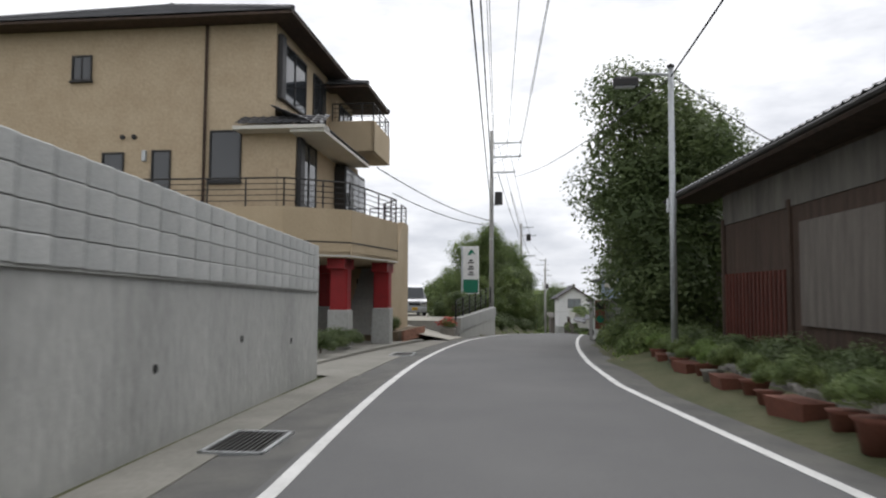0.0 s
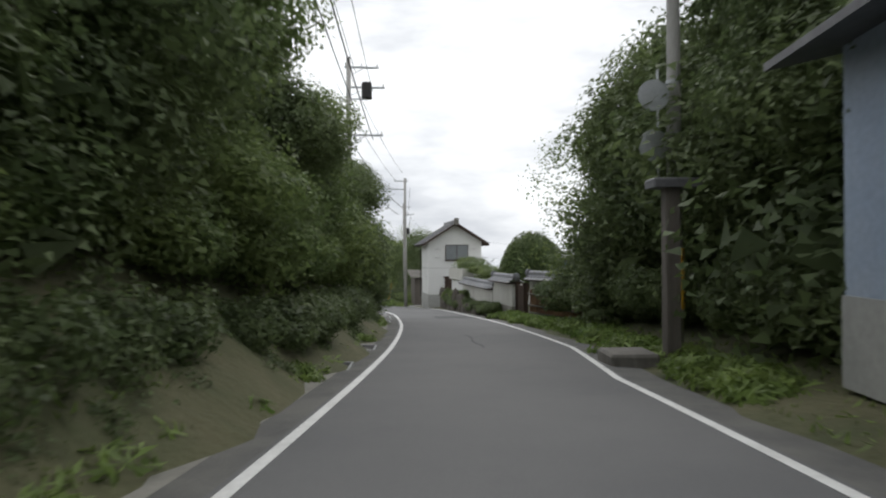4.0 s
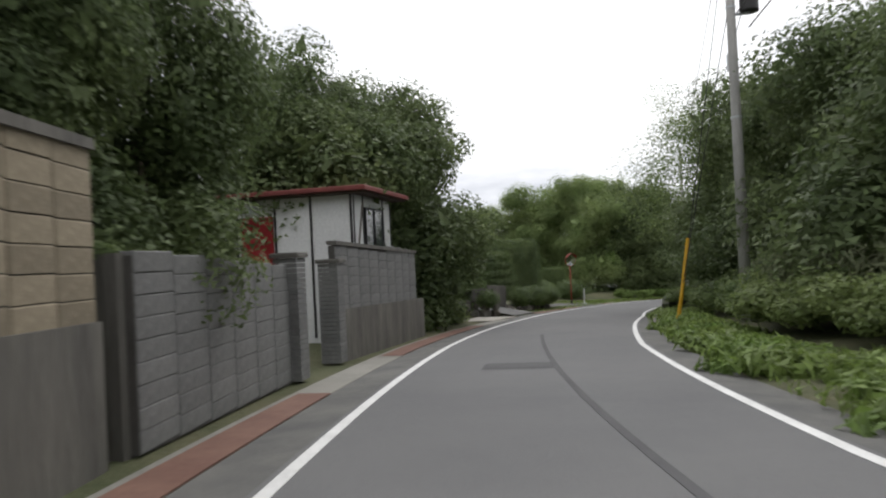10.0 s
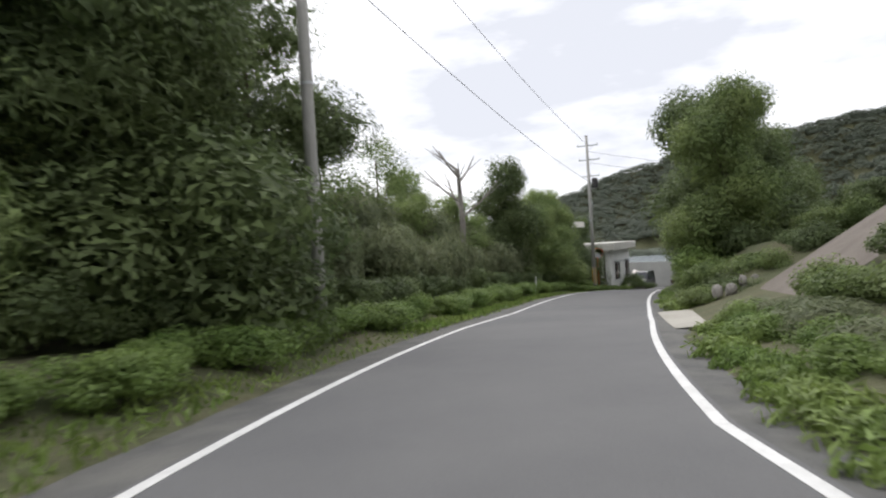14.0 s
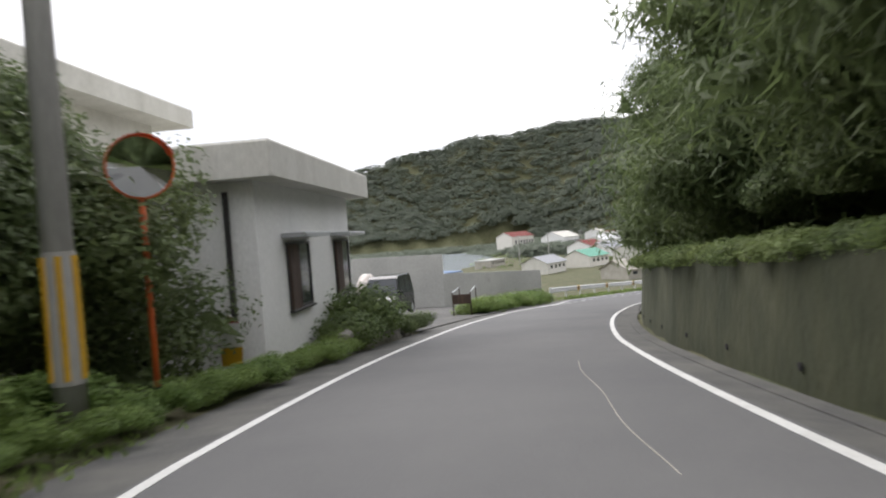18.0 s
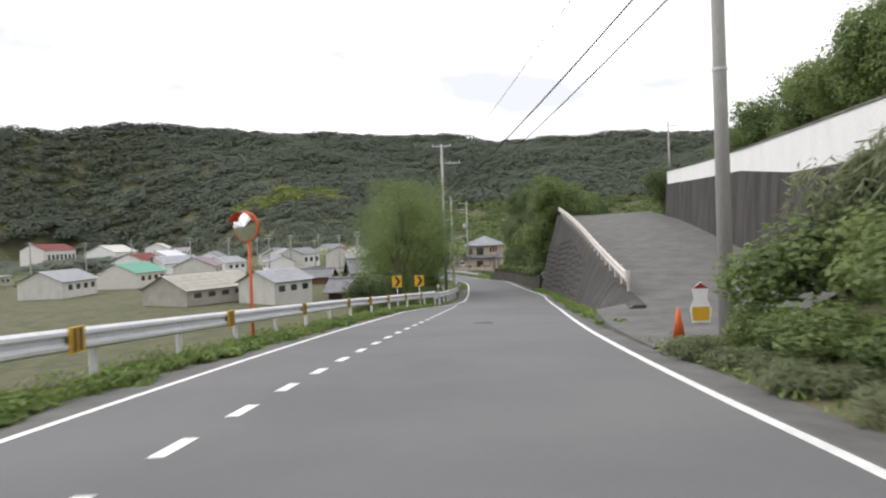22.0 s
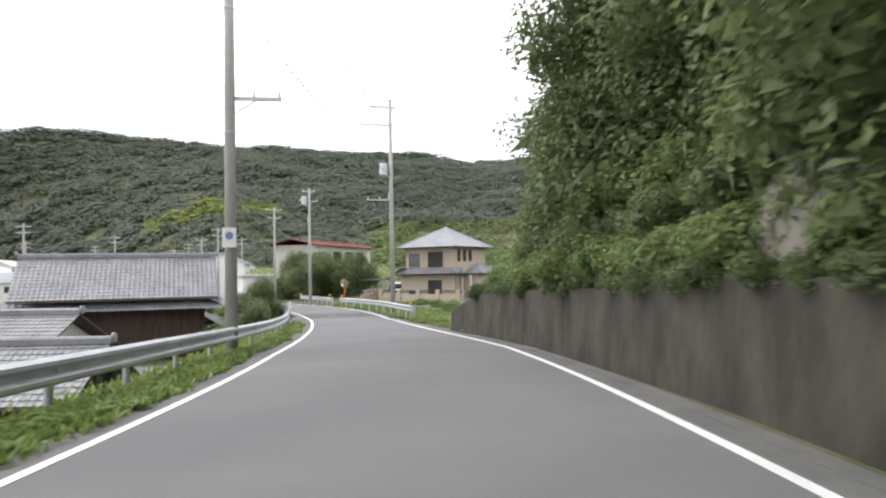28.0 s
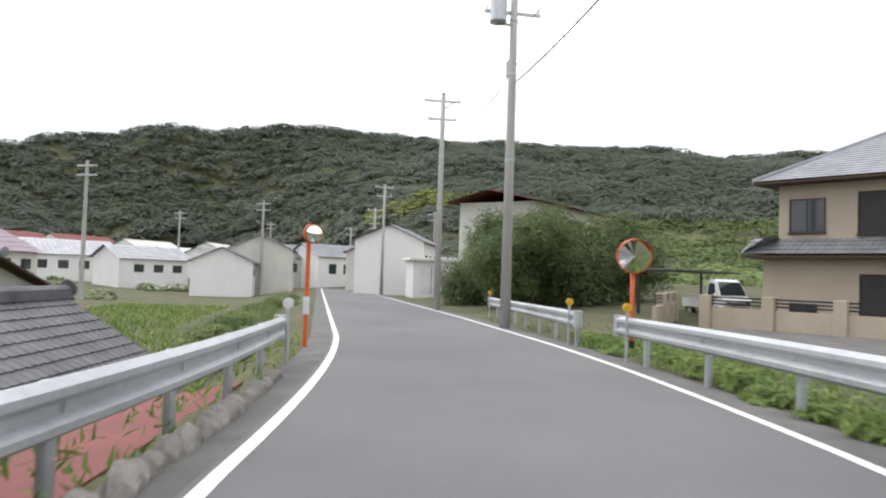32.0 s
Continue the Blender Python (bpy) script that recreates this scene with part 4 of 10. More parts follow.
run(BUSH_DARK, 27, 30.6, 3.7, 0.1, (0.5, 0.6, 0.35), 0.6, "low dark undergrowth at the road edge", "roadside shrubs", 0.15)
tree(CROWN_DARK, 31.6, 5.35, 0.2, 6.6, 2.0, "dark bushy tree close beside the garage forecourt", GROVE, 0.14, 0.05, 5)
# left parking and hedge
run(BUSH_MID, 39.5, 46, -4.3, 1.2, (0.85, 0.85, 0.9), 1.5, "green shrub behind the low wall", "garden shrubs")
run(BUSH_DARK, 40, 46, -5.0, 1.2, (1.0, 1.0, 1.2), 2.2, "dark shrub behind the low wall", "garden shrubs")
tree(CROWN_MID, 46.5, -6.0, 0.9, 3.2, 2.6, "small green tree behind a sign", GROVE, 0.1, 0.2, 3)
tree(CROWN_DARK, 29, -19, 0, 6.5, 4.5, "dark tree behind the house", GROVE)
tree(CROWN_DARK, 47.5, -15.2, 0.6, 10.6, 4.0, "tall dark tree behind the parking lot", GROVE, 0.18, 0.1, 5)
run(BUSH_DARK, 36, 44, -3.95, 1.75, (0.75, 0.8, 0.95), 0.8, "dark shrub behind the low wall", "garden shrubs", 0.15)
for s, u, h in ((52, -16, 4.2), (46, -17, 3.6), (39, -18, 3.4), (60, -14, 4.6), (49, -12, 3.4)):
    tree(CROWN_MID, s, u, 0.2, h, 3.6, "green tree behind the parking lot", GROVE, 0.1, 0.15, 3)
for s in np.arange(27.5, 32.5, 1.1):
    shrub(HEDGE_BLOB, F(s, -4.9 - 0.35 * (s - 27.5), 0.75), (0.75, 0.75, 0.65), "clipped dark green shrub in a brick bed", "bed shrubs")
run(BUSH_DARK, 17.2, 21.6, -4.6, 0.35, (0.6, 0.6, 0.5), 1.0, "dark potted shrub beside the carport", "garden shrubs")
# left bank, from the sign down to the driveway
run(BUSH_DARK, 47.5, 82, lambda s: EDGE_L(s) - 2.0, 0.75, (1.1, 1.2, 1.05), 1.25, DENSE, "bank shrubs", 0.2)
run(BUSH_MID, 47.5, 82, lambda s: EDGE_L(s) - 2.7, 2.1, (1.35, 1.5, 1.2), 1.5, "green shrubs on the bank", "bank shrubs", 0.3)
run(BUSH_MID, 49, 82, lambda s: EDGE_L(s) - 3.5, 3.4, (1.5, 1.6, 1.1), 1.9, "green shrubs on the bank", "bank shrubs", 0.3)
for s in (81.5, 84.0):
    tree(CROWN_DARK, s, -3.3, 0.6, 7.0, 2.9, "dark tree at the end of the bank", GROVE, 0.14, 0.02, 6)
for s in (52, 57, 62, 67, 72, 76.5, 80.5):
    tree(CROWN_DARK if s % 2 else CROWN_MID, s, EDGE_L(s) - 3.4, 1.6, 6.0 if s < 75 else 4.6, 3.6, "leafy tree on the bank above the road", GROVE, 0.14, 0.1, 4)
run(BUSH_DARK, 47.5, 83, lambda s: EDGE_L(s) - 1.62, 0.22, (0.62, 0.7, 0.5), 0.75, "dark undergrowth at the foot of the bank", "bank shrubs", 0.12)
run(FERN, 48, 84, lambda s: EDGE_L(s) - 1.35, 0.02, (0.6, 0.7, 0.7), 1.0, "weeds at the foot of the bank", "weeds", 0.1, name="weed", category="weeds")
# right side trees, from the garage to the bamboo fence
for s, u, h, w in ((52, 7, 5.5, 4), (58, 9, 8.5, 6), (64, 8.6, 9.0, 6), (69, 8.5, 8.5, 5.5), (74, 9.5, 7.0, 4.5), (61, 7, 6.5, 4)):
    tree(CROWN_DARK, s, u, 0.8, h, w, "tall dark tree beside the road", GROVE, 0.2, 0.2, 5)
tree(CROWN_THIN, 75.0, 7.0, 0.6, 6.8, 4.2, "thin-leaved tree with open branches", GROVE, 0.1, 0.35, 5)
run(BUSH_DARK, 50, 77, lambda s: EDGE_R(s) + 3.2, 1.1, (1.5, 1.6, 1.5), 1.7, DENSE, "roadside shrubs", 0.4)
run(FERN, 58, 86, lambda s: EDGE_R(s) + 1.7, 0.02, (0.8, 0.9, 0.9), 0.9, "bright grass and weeds at the road edge", "weeds", 0.4, name="weed", category="weeds")
for s, u, h, w in ((75.5, 9.5, 8.5, 5.0), (79.5, 9.8, 7.0, 4.4), (72, 7.6, 8.0, 4.4)):
    tree(CROWN_DARK, s, u, 0.6, h, w, "tall dark tree above the bamboo fence", GROVE, 0.18, 0.1, 5)
run(BUSH_DARK, 77.5, 82.5, lambda s: 7.6 - 0.25 * (s - 77.5), 1.3, (1.0, 1.1, 1.0), 1.0, "dark shrubs behind the bamboo fence", "fence shrubs", 0.2)
tree(CROWN_MID, 56, 16, 0.5, 5.5, 3.4, "light green tree behind the garage", GROVE)
# garden behind the white wall
dome_tree(89.8, 7.5, 0.2, 1.95, 4.5, "dome-clipped dark green garden tree")
tree(CROWN_DARK, 82, 17, 0.3, 5.0, 4.5, "dark garden tree behind the wall", GROVE)
for s, u, h in ((101, 10.5, 4.4), (97, 11, 3.6), (88, 15.5, 4.2)):
    t = thing("pine", "layered garden pine with clipped pads", "pine tree", F(s, u, 0.3), "garden pines")
    part("trunk", B().tube([(0, 0, -0.3), (0.25, 0, h * 0.3), (-0.1, 0.1, h * 0.65), (0.05, 0, h)], 0.12, 8, 0.04), BARK, t, smooth=True)
    for i in range(5):
        a = i * 2.3
        r = 0.9 * (1 - i / 6)
        part("pad", random.choice(HEDGE_BLOB), None, t, m=pose(r * math.cos(a), r * math.sin(a), h * (0.45 + 0.13 * i), 0, 0, 40 * i) @ Matrix.Diagonal((1.1 - 0.13 * i, 1.1 - 0.13 * i, 0.42, 1)))
PINE_PAD = recolour(HEDGE_BLOB, L_MID)
for s, u in ((99, 7.4), (102, 6.6), (95, 8.0)):
    shrub(PINE_PAD, F(s, u, 2.15), (2.2, 1.7, 0.75), "spreading clipped pine over the garden wall", "garden pines", name="pine", category="pine tree")
run(BUSH_DARK, 86.5, 103.5, lambda s: 4.55 + max(0, s - 97) * 0.08, lambda s: 0.3 + max(0, s - 93) * 0.05, (0.7, 0.85, 0.7), 0.9, "dark clipped shrub in front of the white wall", "wall shrubs", 0.1)
run(BUSH_MID, 96, 103, 4.9, 1.0, (0.7, 0.7, 0.6), 1.5, "green shrub above the stone wall", "wall shrubs", 0.1)
# left gardens
tree(CROWN_DARK, 126.5, -13.8, 0.3, 8.6, 6.0, "spreading dark tree behind the tiled house", GROVE, 0.25, 0.4, 5)
tree(CROWN_DARK, 118, -28, 0.3, 6.0, 6.0, "spreading dark tree behind the low house", GROVE, 0.25, 0.4, 5)
run(BUSH_BRIGHT, 117.5, 124, -4.6, 1.0, (0.9, 0.9, 0.9), 1.3, "bright broad-leaved garden shrub by the block wall", "garden shrubs", 0.5)
run(BUSH_MID, 117, 126, -5.8, 1.2, (1.0, 1.0, 0.9), 1.9, "green garden shrub by the block wall", "garden shrubs", 0.5)
for s, u, h in ((141.5, -8.2, 8.6), (144.2, -7.0, 9.4), (147.0, -5.8, 9.0), (139, -14, 9), (150.5, -9.5, 8.0), (148.5, -8, 9.6)):
    tree(CROWN_DARK, s, u, 0, h, 4.6, "tall dark evergreen behind the block wall", GROVE, 0.2, 0.12, 5)
for s, u, h in ((128.6, -4.9, 6.6), (130.4, -4.7, 7.2), (131.0, -6.6, 6.4), (127.6, -6.3, 7.2)):
    tree(CROWN_DARK, s, u, 0.3, h, 2.3, "dark evergreen garden tree behind the wall", GROVE, 0.16, 0.15, 5)
run(BUSH_MID, 127.6, 132, -3.9, 1.75, (0.4, 0.5, 0.25), 0.7, "dark leaves hanging over the wall", "garden shrubs", 0.1)
run(BUSH_DARK, 127, 132, -4.8, 1.5, (0.8, 0.9, 0.8), 1.2, DENSE, "garden shrubs")
run(BUSH_MID, 143.5, 150, -4.9, 0.35, (1.0, 1.0, 0.9), 1.2, "green shrub hanging over the gutter", "garden shrubs")
# clipped garden
hedge(151.0, 155.2, -7.6, -6.9, 0.6, 4.7, 2.6, "tall clipped dark green hedge")
hedge(161.6, 166.6, -8.6, -7.6, 0.4, 4.1, 2.6, "tall clipped green hedge with rounded top")
hedge(157.0, 161.4, -11.5, -10.2, 0.4, 3.6, 2.4, "clipped green hedge behind the topiary")
for i in range(5):
    hedge(159.2, 162.0 - 0.12 * i, -6.9, -6.6, 1.05 + 0.46 * i, 1.4 + 0.46 * i, 2.0 - 0.2 * i, "layered clipped topiary hedge", "topiary layers")
for i in range(4):
    hedge(153.2, 155.6, -6.2, -5.8, 1.3 + 0.5 * i, 1.62 + 0.5 * i, 1.6 - 0.2 * i, "layered clipped topiary hedge", "topiary layers")
for s, u, k in ((160.4, -4.9, 1.0), (162.0, -4.7, 1.1), (163.4, -4.6, 1.0), (164.4, -4.9, 0.8), (155.0, -4.8, 0.8), (163.0, -4.05, 0.7)):
    shrub(HEDGE_BLOB, F(s, u, 0.85), (1.3 * k, 1.3 * k, 1.3 * k), "round clipped azalea on stones", "round clipped shrubs")
for s, u, k in ((172.4, -9.9, 1.0), (172.6, -7.7, 0.92)):
    shrub(HEDGE_BLOB, F(s, u, 0.9), (k * 2.1, k * 2.1, 1.9), "large round clipped shrub by the driveway", "round clipped shrubs")
hedge(172.7, 174.9, -11.5, -10.0, 0.2, 2.45, 1.6, "tall clipped hedge before the shed")
hedge(165.6, 166.8, -6.4, -6.4, 0.0, 1.0, 0.8, "small square clipped hedge at the driveway")
run(BUSH_DARK, 174.5, 181, -9.2, 0.5, (1.1, 1.1, 0.9), 1.0, "dark undergrowth below the bamboo", "roadside shrubs", 0.5)
# right side, pole with guy to the low wall
for s, u, h, w in ((122, 10.5, 4.2, 4), (127, 10.5, 5.2, 4.5), (132, 10.5, 6.5, 5), (138, 9.5, 7.0, 5), (143.5, 9.5, 7.5, 5), (149, 8.5, 8.5, 5), (155, 8, 9, 5.5), (161, 7.5, 8.5, 5), (166, 7, 8, 5), (171, 6.5, 7.5, 4.5)):
    tree(CROWN_DARK, s, u, 0.4, h, w, "dark roadside tree above scrub", GROVE, 0.18, 0.12, 5)
run(BUSH_MID, 121, 150, lambda s: EDGE_R(s) + 3.3, 0.7, (1.2, 1.3, 1.1), 1.6, "green scrub at the road edge", "roadside shrubs", 0.5)
run(BUSH_GREY, 122, 148, lambda s: EDGE_R(s) + 4.6, 1.4, (1.4, 1.5, 1.5), 2.4, "tall grey-green grasses in scrub", "roadside shrubs", 0.5)
run(FERN, 118, 150, lambda s: EDGE_R(s) + 1.6, 0.02, (0.8, 0.9, 0.9), 0.75, "bright green weeds at the road edge", "weeds", 0.5, name="weed", category="weeds")
run(BUSH_MID, 151, 172, lambda s: EDGE_R(s) + 1.75, 0.75, (0.7, 0.8, 0.5), 0.9, "green scrub behind the low wall", "roadside shrubs", 0.2)
run(BUSH_DARK, 150, 174, lambda s: EDGE_R(s) + 2.9, 2.0, (1.4, 1.4, 1.3), 1.6, DENSE, "roadside shrubs", 0.3)
run(FERN, 150, 186, lambda s: EDGE_R(s) + 1.0, 0.02, (0.5, 0.6, 0.6), 0.9, "weeds along the low wall", "weeds", 0.2, name="weed", category="weeds")
run(BUSH_GREY, 175, 186, lambda s: EDGE_R(s) + 2.6, 0.35, (0.9, 1.0, 0.5), 1.1, "green scrub below the driveway", "roadside shrubs", 0.3)
run(BUSH_BRIGHT, 175, 186.4, lambda s: EDGE_R(s) + 1.9, 0.25, (0.6, 0.7, 0.4), 0.7, "leafy green weeds below the driveway", "roadside weeds", 0.3, name="weed", category="weeds")
run(BUSH_MID, 178, 186.8, lambda s: EDGE_R(s) + 3.6, 0.8, (0.9, 1.0, 0.7), 1.0, "green scrub below the driveway", "roadside shrubs", 0.3)
run(BUSH_DARK, 181, 187, lambda s: EDGE_R(s) + 5.0, 1.6, (0.9, 1.0, 0.8), 1.1, "dark scrub below the driveway", "roadside shrubs", 0.3)
run(BUSH_DARK, 183, 187, lambda s: EDGE_R(s) + 6.8, 2.8, (1.0, 1.0, 0.8), 1.2, "dark scrub below the driveway", "roadside shrubs", 0.3)
for k in range(5):
    run(BUSH_MID if k % 2 else BUSH_DARK, 194.0 + 0.8 * k, 202, 4.6 + 1.3 * k, 0.45 + 0.75 * k, (1.0, 1.0, 0.75), 1.1, "green scrub on the mound beside the driveway", "bank shrubs", 0.4)
tree(CROWN_OPEN, 160.5, 5.6, 0.8, 10.5, 6.5, "open branches hanging over the road edge", GROVE, 0.16, 0.4, 6)
# bamboo grove, left
for s, u, h in ((180.5, -10.5, 8.5), (183, -14.5, 9.5), (183, -9, 8.0), (186, -12, 9.5), (189, -8.5, 8), (187, -20, 9.5), (188, -16, 10), (191, -12, 8.5), (190, -24, 8.5), (195, -30, 8), (178.5, -22.1, 6.5), (181.5, -22.7, 7.0), (182.6, -20.1, 7.5), (180.7, -16.8, 8.5), (176.8, -22.3, 6.5)):
    tree(CROWN_BAMBOO if u < -10 else BAMBOO_DARK, s, u, 0.3, h + 1.6, 4.8, "feathery green bamboo clump", "bamboo grove", 0.09, 0.1, 5, name="bamboo", category="bamboo")
tree(CROWN_DARK, 184.0, -8.2, 0.3, 9.5, 5.0, "dark tree at the edge of the bamboo", GROVE, 0.14, 0.1, 4)
shrub(BUSH_BRIGHT, F(179.6, -8.4, 3.0), (1.1, 1.1, 1.3), "bright green young bamboo clump", "bamboo grove", name="bamboo", category="bamboo")
run(BUSH_GREY, 187, 229, lambda s: EDGE_L(s) - 5.2, 1.9, (1.7, 1.7, 2.3), 1.9, "thicket of tall grey-green cane", "roadside shrubs", 0.5)
run(BUSH_GREY, 188, 228, lambda s: EDGE_L(s) - 8.0, 3.7, (1.9, 1.9, 2.7), 2.5, "thicket of tall grey-green cane", "roadside shrubs", 0.6)
run(BUSH_DARK, 180, 229, lambda s: EDGE_L(s) - 3.9, 0.95, (1.1, 1.1, 0.9), 1.7, DENSE, "roadside shrubs", 0.4)
run(BUSH_BRIGHT, 222, 241, lambda s: EDGE_L(s) - 1.35, 0.18, (0.5, 0.6, 0.36), 0.7, "leafy green weeds at the road edge", "roadside weeds", 0.2, name="weed", category="weeds")
run(BUSH_BRIGHT, 176, 232, lambda s: EDGE_L(s) - 2.3, 0.38, (0.85, 0.85, 0.6), 1.0, "leafy green weeds at the road edge", "roadside weeds", 0.35, name="weed", category="weeds")
tree(CROWN_DARK, 219, -8.0, 0.5, 8.6, 3.4, "tall dark conifer in the thicket", GROVE, 0.14, 0.12, 5)
run(BUSH_DARK, 221, 235.5, -6.9, 1.1, (1.2, 1.3, 1.3), 1.3, "dark leafy shrubs beside the white building", "roadside shrubs", 0.2)
for s, u, h in ((222.5, -6.8, 7.5), (226.5, -6.9, 8.0), (231.0, -7.4, 6.5), (234.3, -7.0, 4.2)):
    tree(CROWN_BAMBOO if h > 7 else CROWN_DARK, s, u, 0.3, h, 3.2, "dark leafy tree beside the white building", GROVE, 0.12, 0.08, 5)
tree(CROWN_DARK, 226, -9.0, 0.5, 7.0, 3.6, "tall dark tree beside the white building", GROVE, 0.14, 0.12, 5)
tree(CROWN_BAMBOO, 229, -8.5, 0.5, 6.5, 3.6, "leafy tree beside the white building", GROVE, 0.1, 0.2, 4)
for s, u, h in ((196.5, -10.0, 8.5), (201.5, -9.5, 8.0), (207, -10.5, 7.0), (214, -9.5, 6.2)):
    tree(CROWN_THIN if s < 205 else CROWN_BAMBOO, s, u, 0.3, h, 3.0, "feathery tall bamboo in the thicket", "bamboo grove", 0.08, 0.25, 4, name="bamboo", category="bamboo")
run(FERN, 193.5, 226, lambda s: EDGE_R(s) + 1.05, 0.04, (0.5, 0.6, 0.6), 0.7, "green weeds at the foot of the bank", "weeds", 0.25, name="weed", category="weeds")
run(BUSH_MID, 193.5, 226, lambda s: EDGE_R(s) + 1.7, 0.3, (0.7, 0.8, 0.5), 0.9, "green weeds on the bank", "bank shrubs", 0.25)
# right bank and the trees over the mossy wall
for s, u, h, w in ((201.5, 5.4, 7.0, 2.8), (205.5, 6.0, 7.5, 3.2), (209.5, 6.0, 8.0, 5), (215, 6, 8.5, 5), (220, 5.8, 7.5, 4.5)):
    tree(CROWN_MID if s < 205 else CROWN_DARK, s, u, 1.6, h, w, "leafy tree on the roadside bank", GROVE, 0.16, 0.1, 5)
for s, u, h, w in ((225, 6, 7, 4.5), (230, 6, 7, 4.5), (235, 6.4, 7, 4.5), (240, 6.4, 7.0, 4.5), (245.5, 6.2, 7, 4.5), (251, 6.2, 6.5, 4.2), (257, 6.0, 6.5, 4.2), (262.5, 5.6, 6.2, 4)):
    tree(BAMBOO_DARK, s, u, 1.8, h + 0.8, w + 0.5, "drooping leafy bamboo above the wall", GROVE, 0.12, 0.1, 5)
    tree(CROWN_DARK, s + 1.5, u + 2.4, 1.8, h + 2.0, w + 0.6, "dark tall tree above the wall", GROVE, 0.16, 0.1, 5)
run(BUSH_MID, 197, 226, lambda s: EDGE_R(s) + 2.2, 0.85, (1.0, 1.1, 0.85), 1.3, "green shrubs on the bank", "bank shrubs", 0.3)
run(BUSH_DARK, 200, 226, lambda s: EDGE_R(s) + 3.6, 2.1, (1.4, 1.4, 1.3), 1.8, DENSE, "bank shrubs", 0.3)
run(BUSH_MID, 226, 265, lambda s: EDGE_R(s) + 1.35, lambda s: 1.35 + (s - 225) * 0.02, (0.5, 0.8, 0.4), 0.8, "leaves hanging over the mossy wall", "bank shrubs", 0.12)
run(BUSH_DARK, 226, 266, lambda s: EDGE_R(s) + 3.0, 2.7, (1.1, 1.2, 1.0), 1.5, DENSE, "bank shrubs", 0.3)
shrub(BUSH_BRIGHT, F(200, 4.0, 1.3), (1.4, 1.4, 1.2), "bright green broad-leaved shrub on the bank", "bank shrubs")
# bank before the ramp
for s, u, h, w in ((268, 7, 7, 4.5), (273, 7.5, 7.5, 5), (279, 8, 6.5, 4.5), (284, 8.5, 5, 4)):
    tree(CROWN_DARK, s, u, 1.4, h, w, "dark tree on the roadside bank", GROVE, 0.15, 0.1, 4)
run(BUSH_MID, 266, 292, lambda s: EDGE_R(s) + 3.0, 1.3, (1.4, 1.5, 1.3), 1.4, "green scrub on the bank", "bank shrubs", 0.4)
run(BUSH_GREY, 268, 293, lambda s: EDGE_R(s) + 4.4, 2.6, (1.4, 1.5, 1.5), 1.9, "tangled grasses on the bank", "bank shrubs", 0.4)
run(BUSH_MID, 266.5, 293, lambda s: EDGE_R(s) + 1.9, 0.45, (0.75, 0.9, 0.6), 0.85, "green weeds covering the bank", "bank shrubs", 0.3)
run(BUSH_GREY, 266.5, 293, lambda s: EDGE_R(s) + 1.35, 0.12, (0.6, 0.7, 0.4), 0.9, "dry grass at the foot of the bank", "bank shrubs", 0.2)
run(FERN, 266, 294, lambda s: EDGE_R(s) + 1.7, 0.03, (0.6, 0.7, 0.6), 1.0, "weeds at the foot of the bank", "weeds", 0.2, name="weed", category="weeds")
# parking edge bushes
run(BUSH_BRIGHT, 257.5, 271.5, lambda s: EDGE_L(s) - 1.5 - 0.05 * (s - 255), 0.25, (1.1, 1.2, 0.75), 0.9, "bushy weeds at the parking edge", "roadside weeds", 0.25, name="weed", category="weeds")
run(BUSH_DARK, 245, 248, -4.1, 0.3, (0.6, 0.7, 0.5), 1.0, "dark low shrub at the driveway", "garden shrubs", 0.2)
# lower road, left of the rail
run(FERN, 275, 322, lambda s: EDGE_L(s) - 1.0, 0.0, (0.55, 0.7, 0.55), 0.85, "grass below the guardrail", "weeds", 0.2, name="weed", category="weeds")
run(BUSH_GREY, 278, 318, lambda s: EDGE_L(s) - 2.6, -0.55, (0.8, 0.9, 0.85), 2.0, "tall weeds beyond the guardrail", "roadside weeds", 0.4, name="weed", category="weeds")
tree(CROWN_OPEN, 337.5, -7.0, -1.5, 11.4, 6.4, "tall open green tree beside the guardrail", GROVE, 0.22, 0.3, 7)
tree(CROWN_OPEN, 343.5, -9.6, -1.5, 10.0, 6.0, "open leafy tree beside the road", GROVE, 0.2, 0.25, 6)
tree(CROWN_OPEN, 330.5, -7.4, -1.5, 8.6, 4.0, "leafy green tree beside the road", GROVE, 0.2, 0.12, 5)
tree(CROWN_MID, 350, -8.0, -1.5, 9.0, 5.0, "leafy green tree beside the road", GROVE, 0.2, 0.2, 5)
for s, u, h in ((331.5, -6.9, 10.5), (345, -7.0, 9.5)):
    tree(CROWN_OPEN, s, u, -1.0, h, 4.4, "open-branched roadside tree with dark trunk", GROVE, 0.2, 0.4, 6)
tree(CROWN_DARK, 355, -9.0, -1.5, 6.5, 5.0, "dark rounded tree beside the road", GROVE, 0.2, 0.15, 4)
run(BUSH_MID, 327, 357, lambda s: EDGE_L(s) - 3.6, 0.0, (1.1, 1.2, 1.2), 1.8, "green shrubs beyond the guardrail", "roadside shrubs", 0.4)
run(BUSH_DARK, 320, 350, lambda s: EDGE_L(s) - 4.6, -0.3, (1.1, 1.2, 1.2), 1.3, DENSE, "roadside shrubs", 0.4)
run(BUSH_DARK, 324, 360, lambda s: EDGE_L(s) - 6.2, 0.8, (1.5, 1.5, 2.2), 1.9, DENSE, "roadside shrubs", 0.4)
run(FERN, 300, 348, lambda s: EDGE_R(s) + 0.95, 0.02, (0.5, 0.6, 0.55), 0.8, "weeds at the foot of the wall", "weeds", 0.15, name="weed", category="weeds")
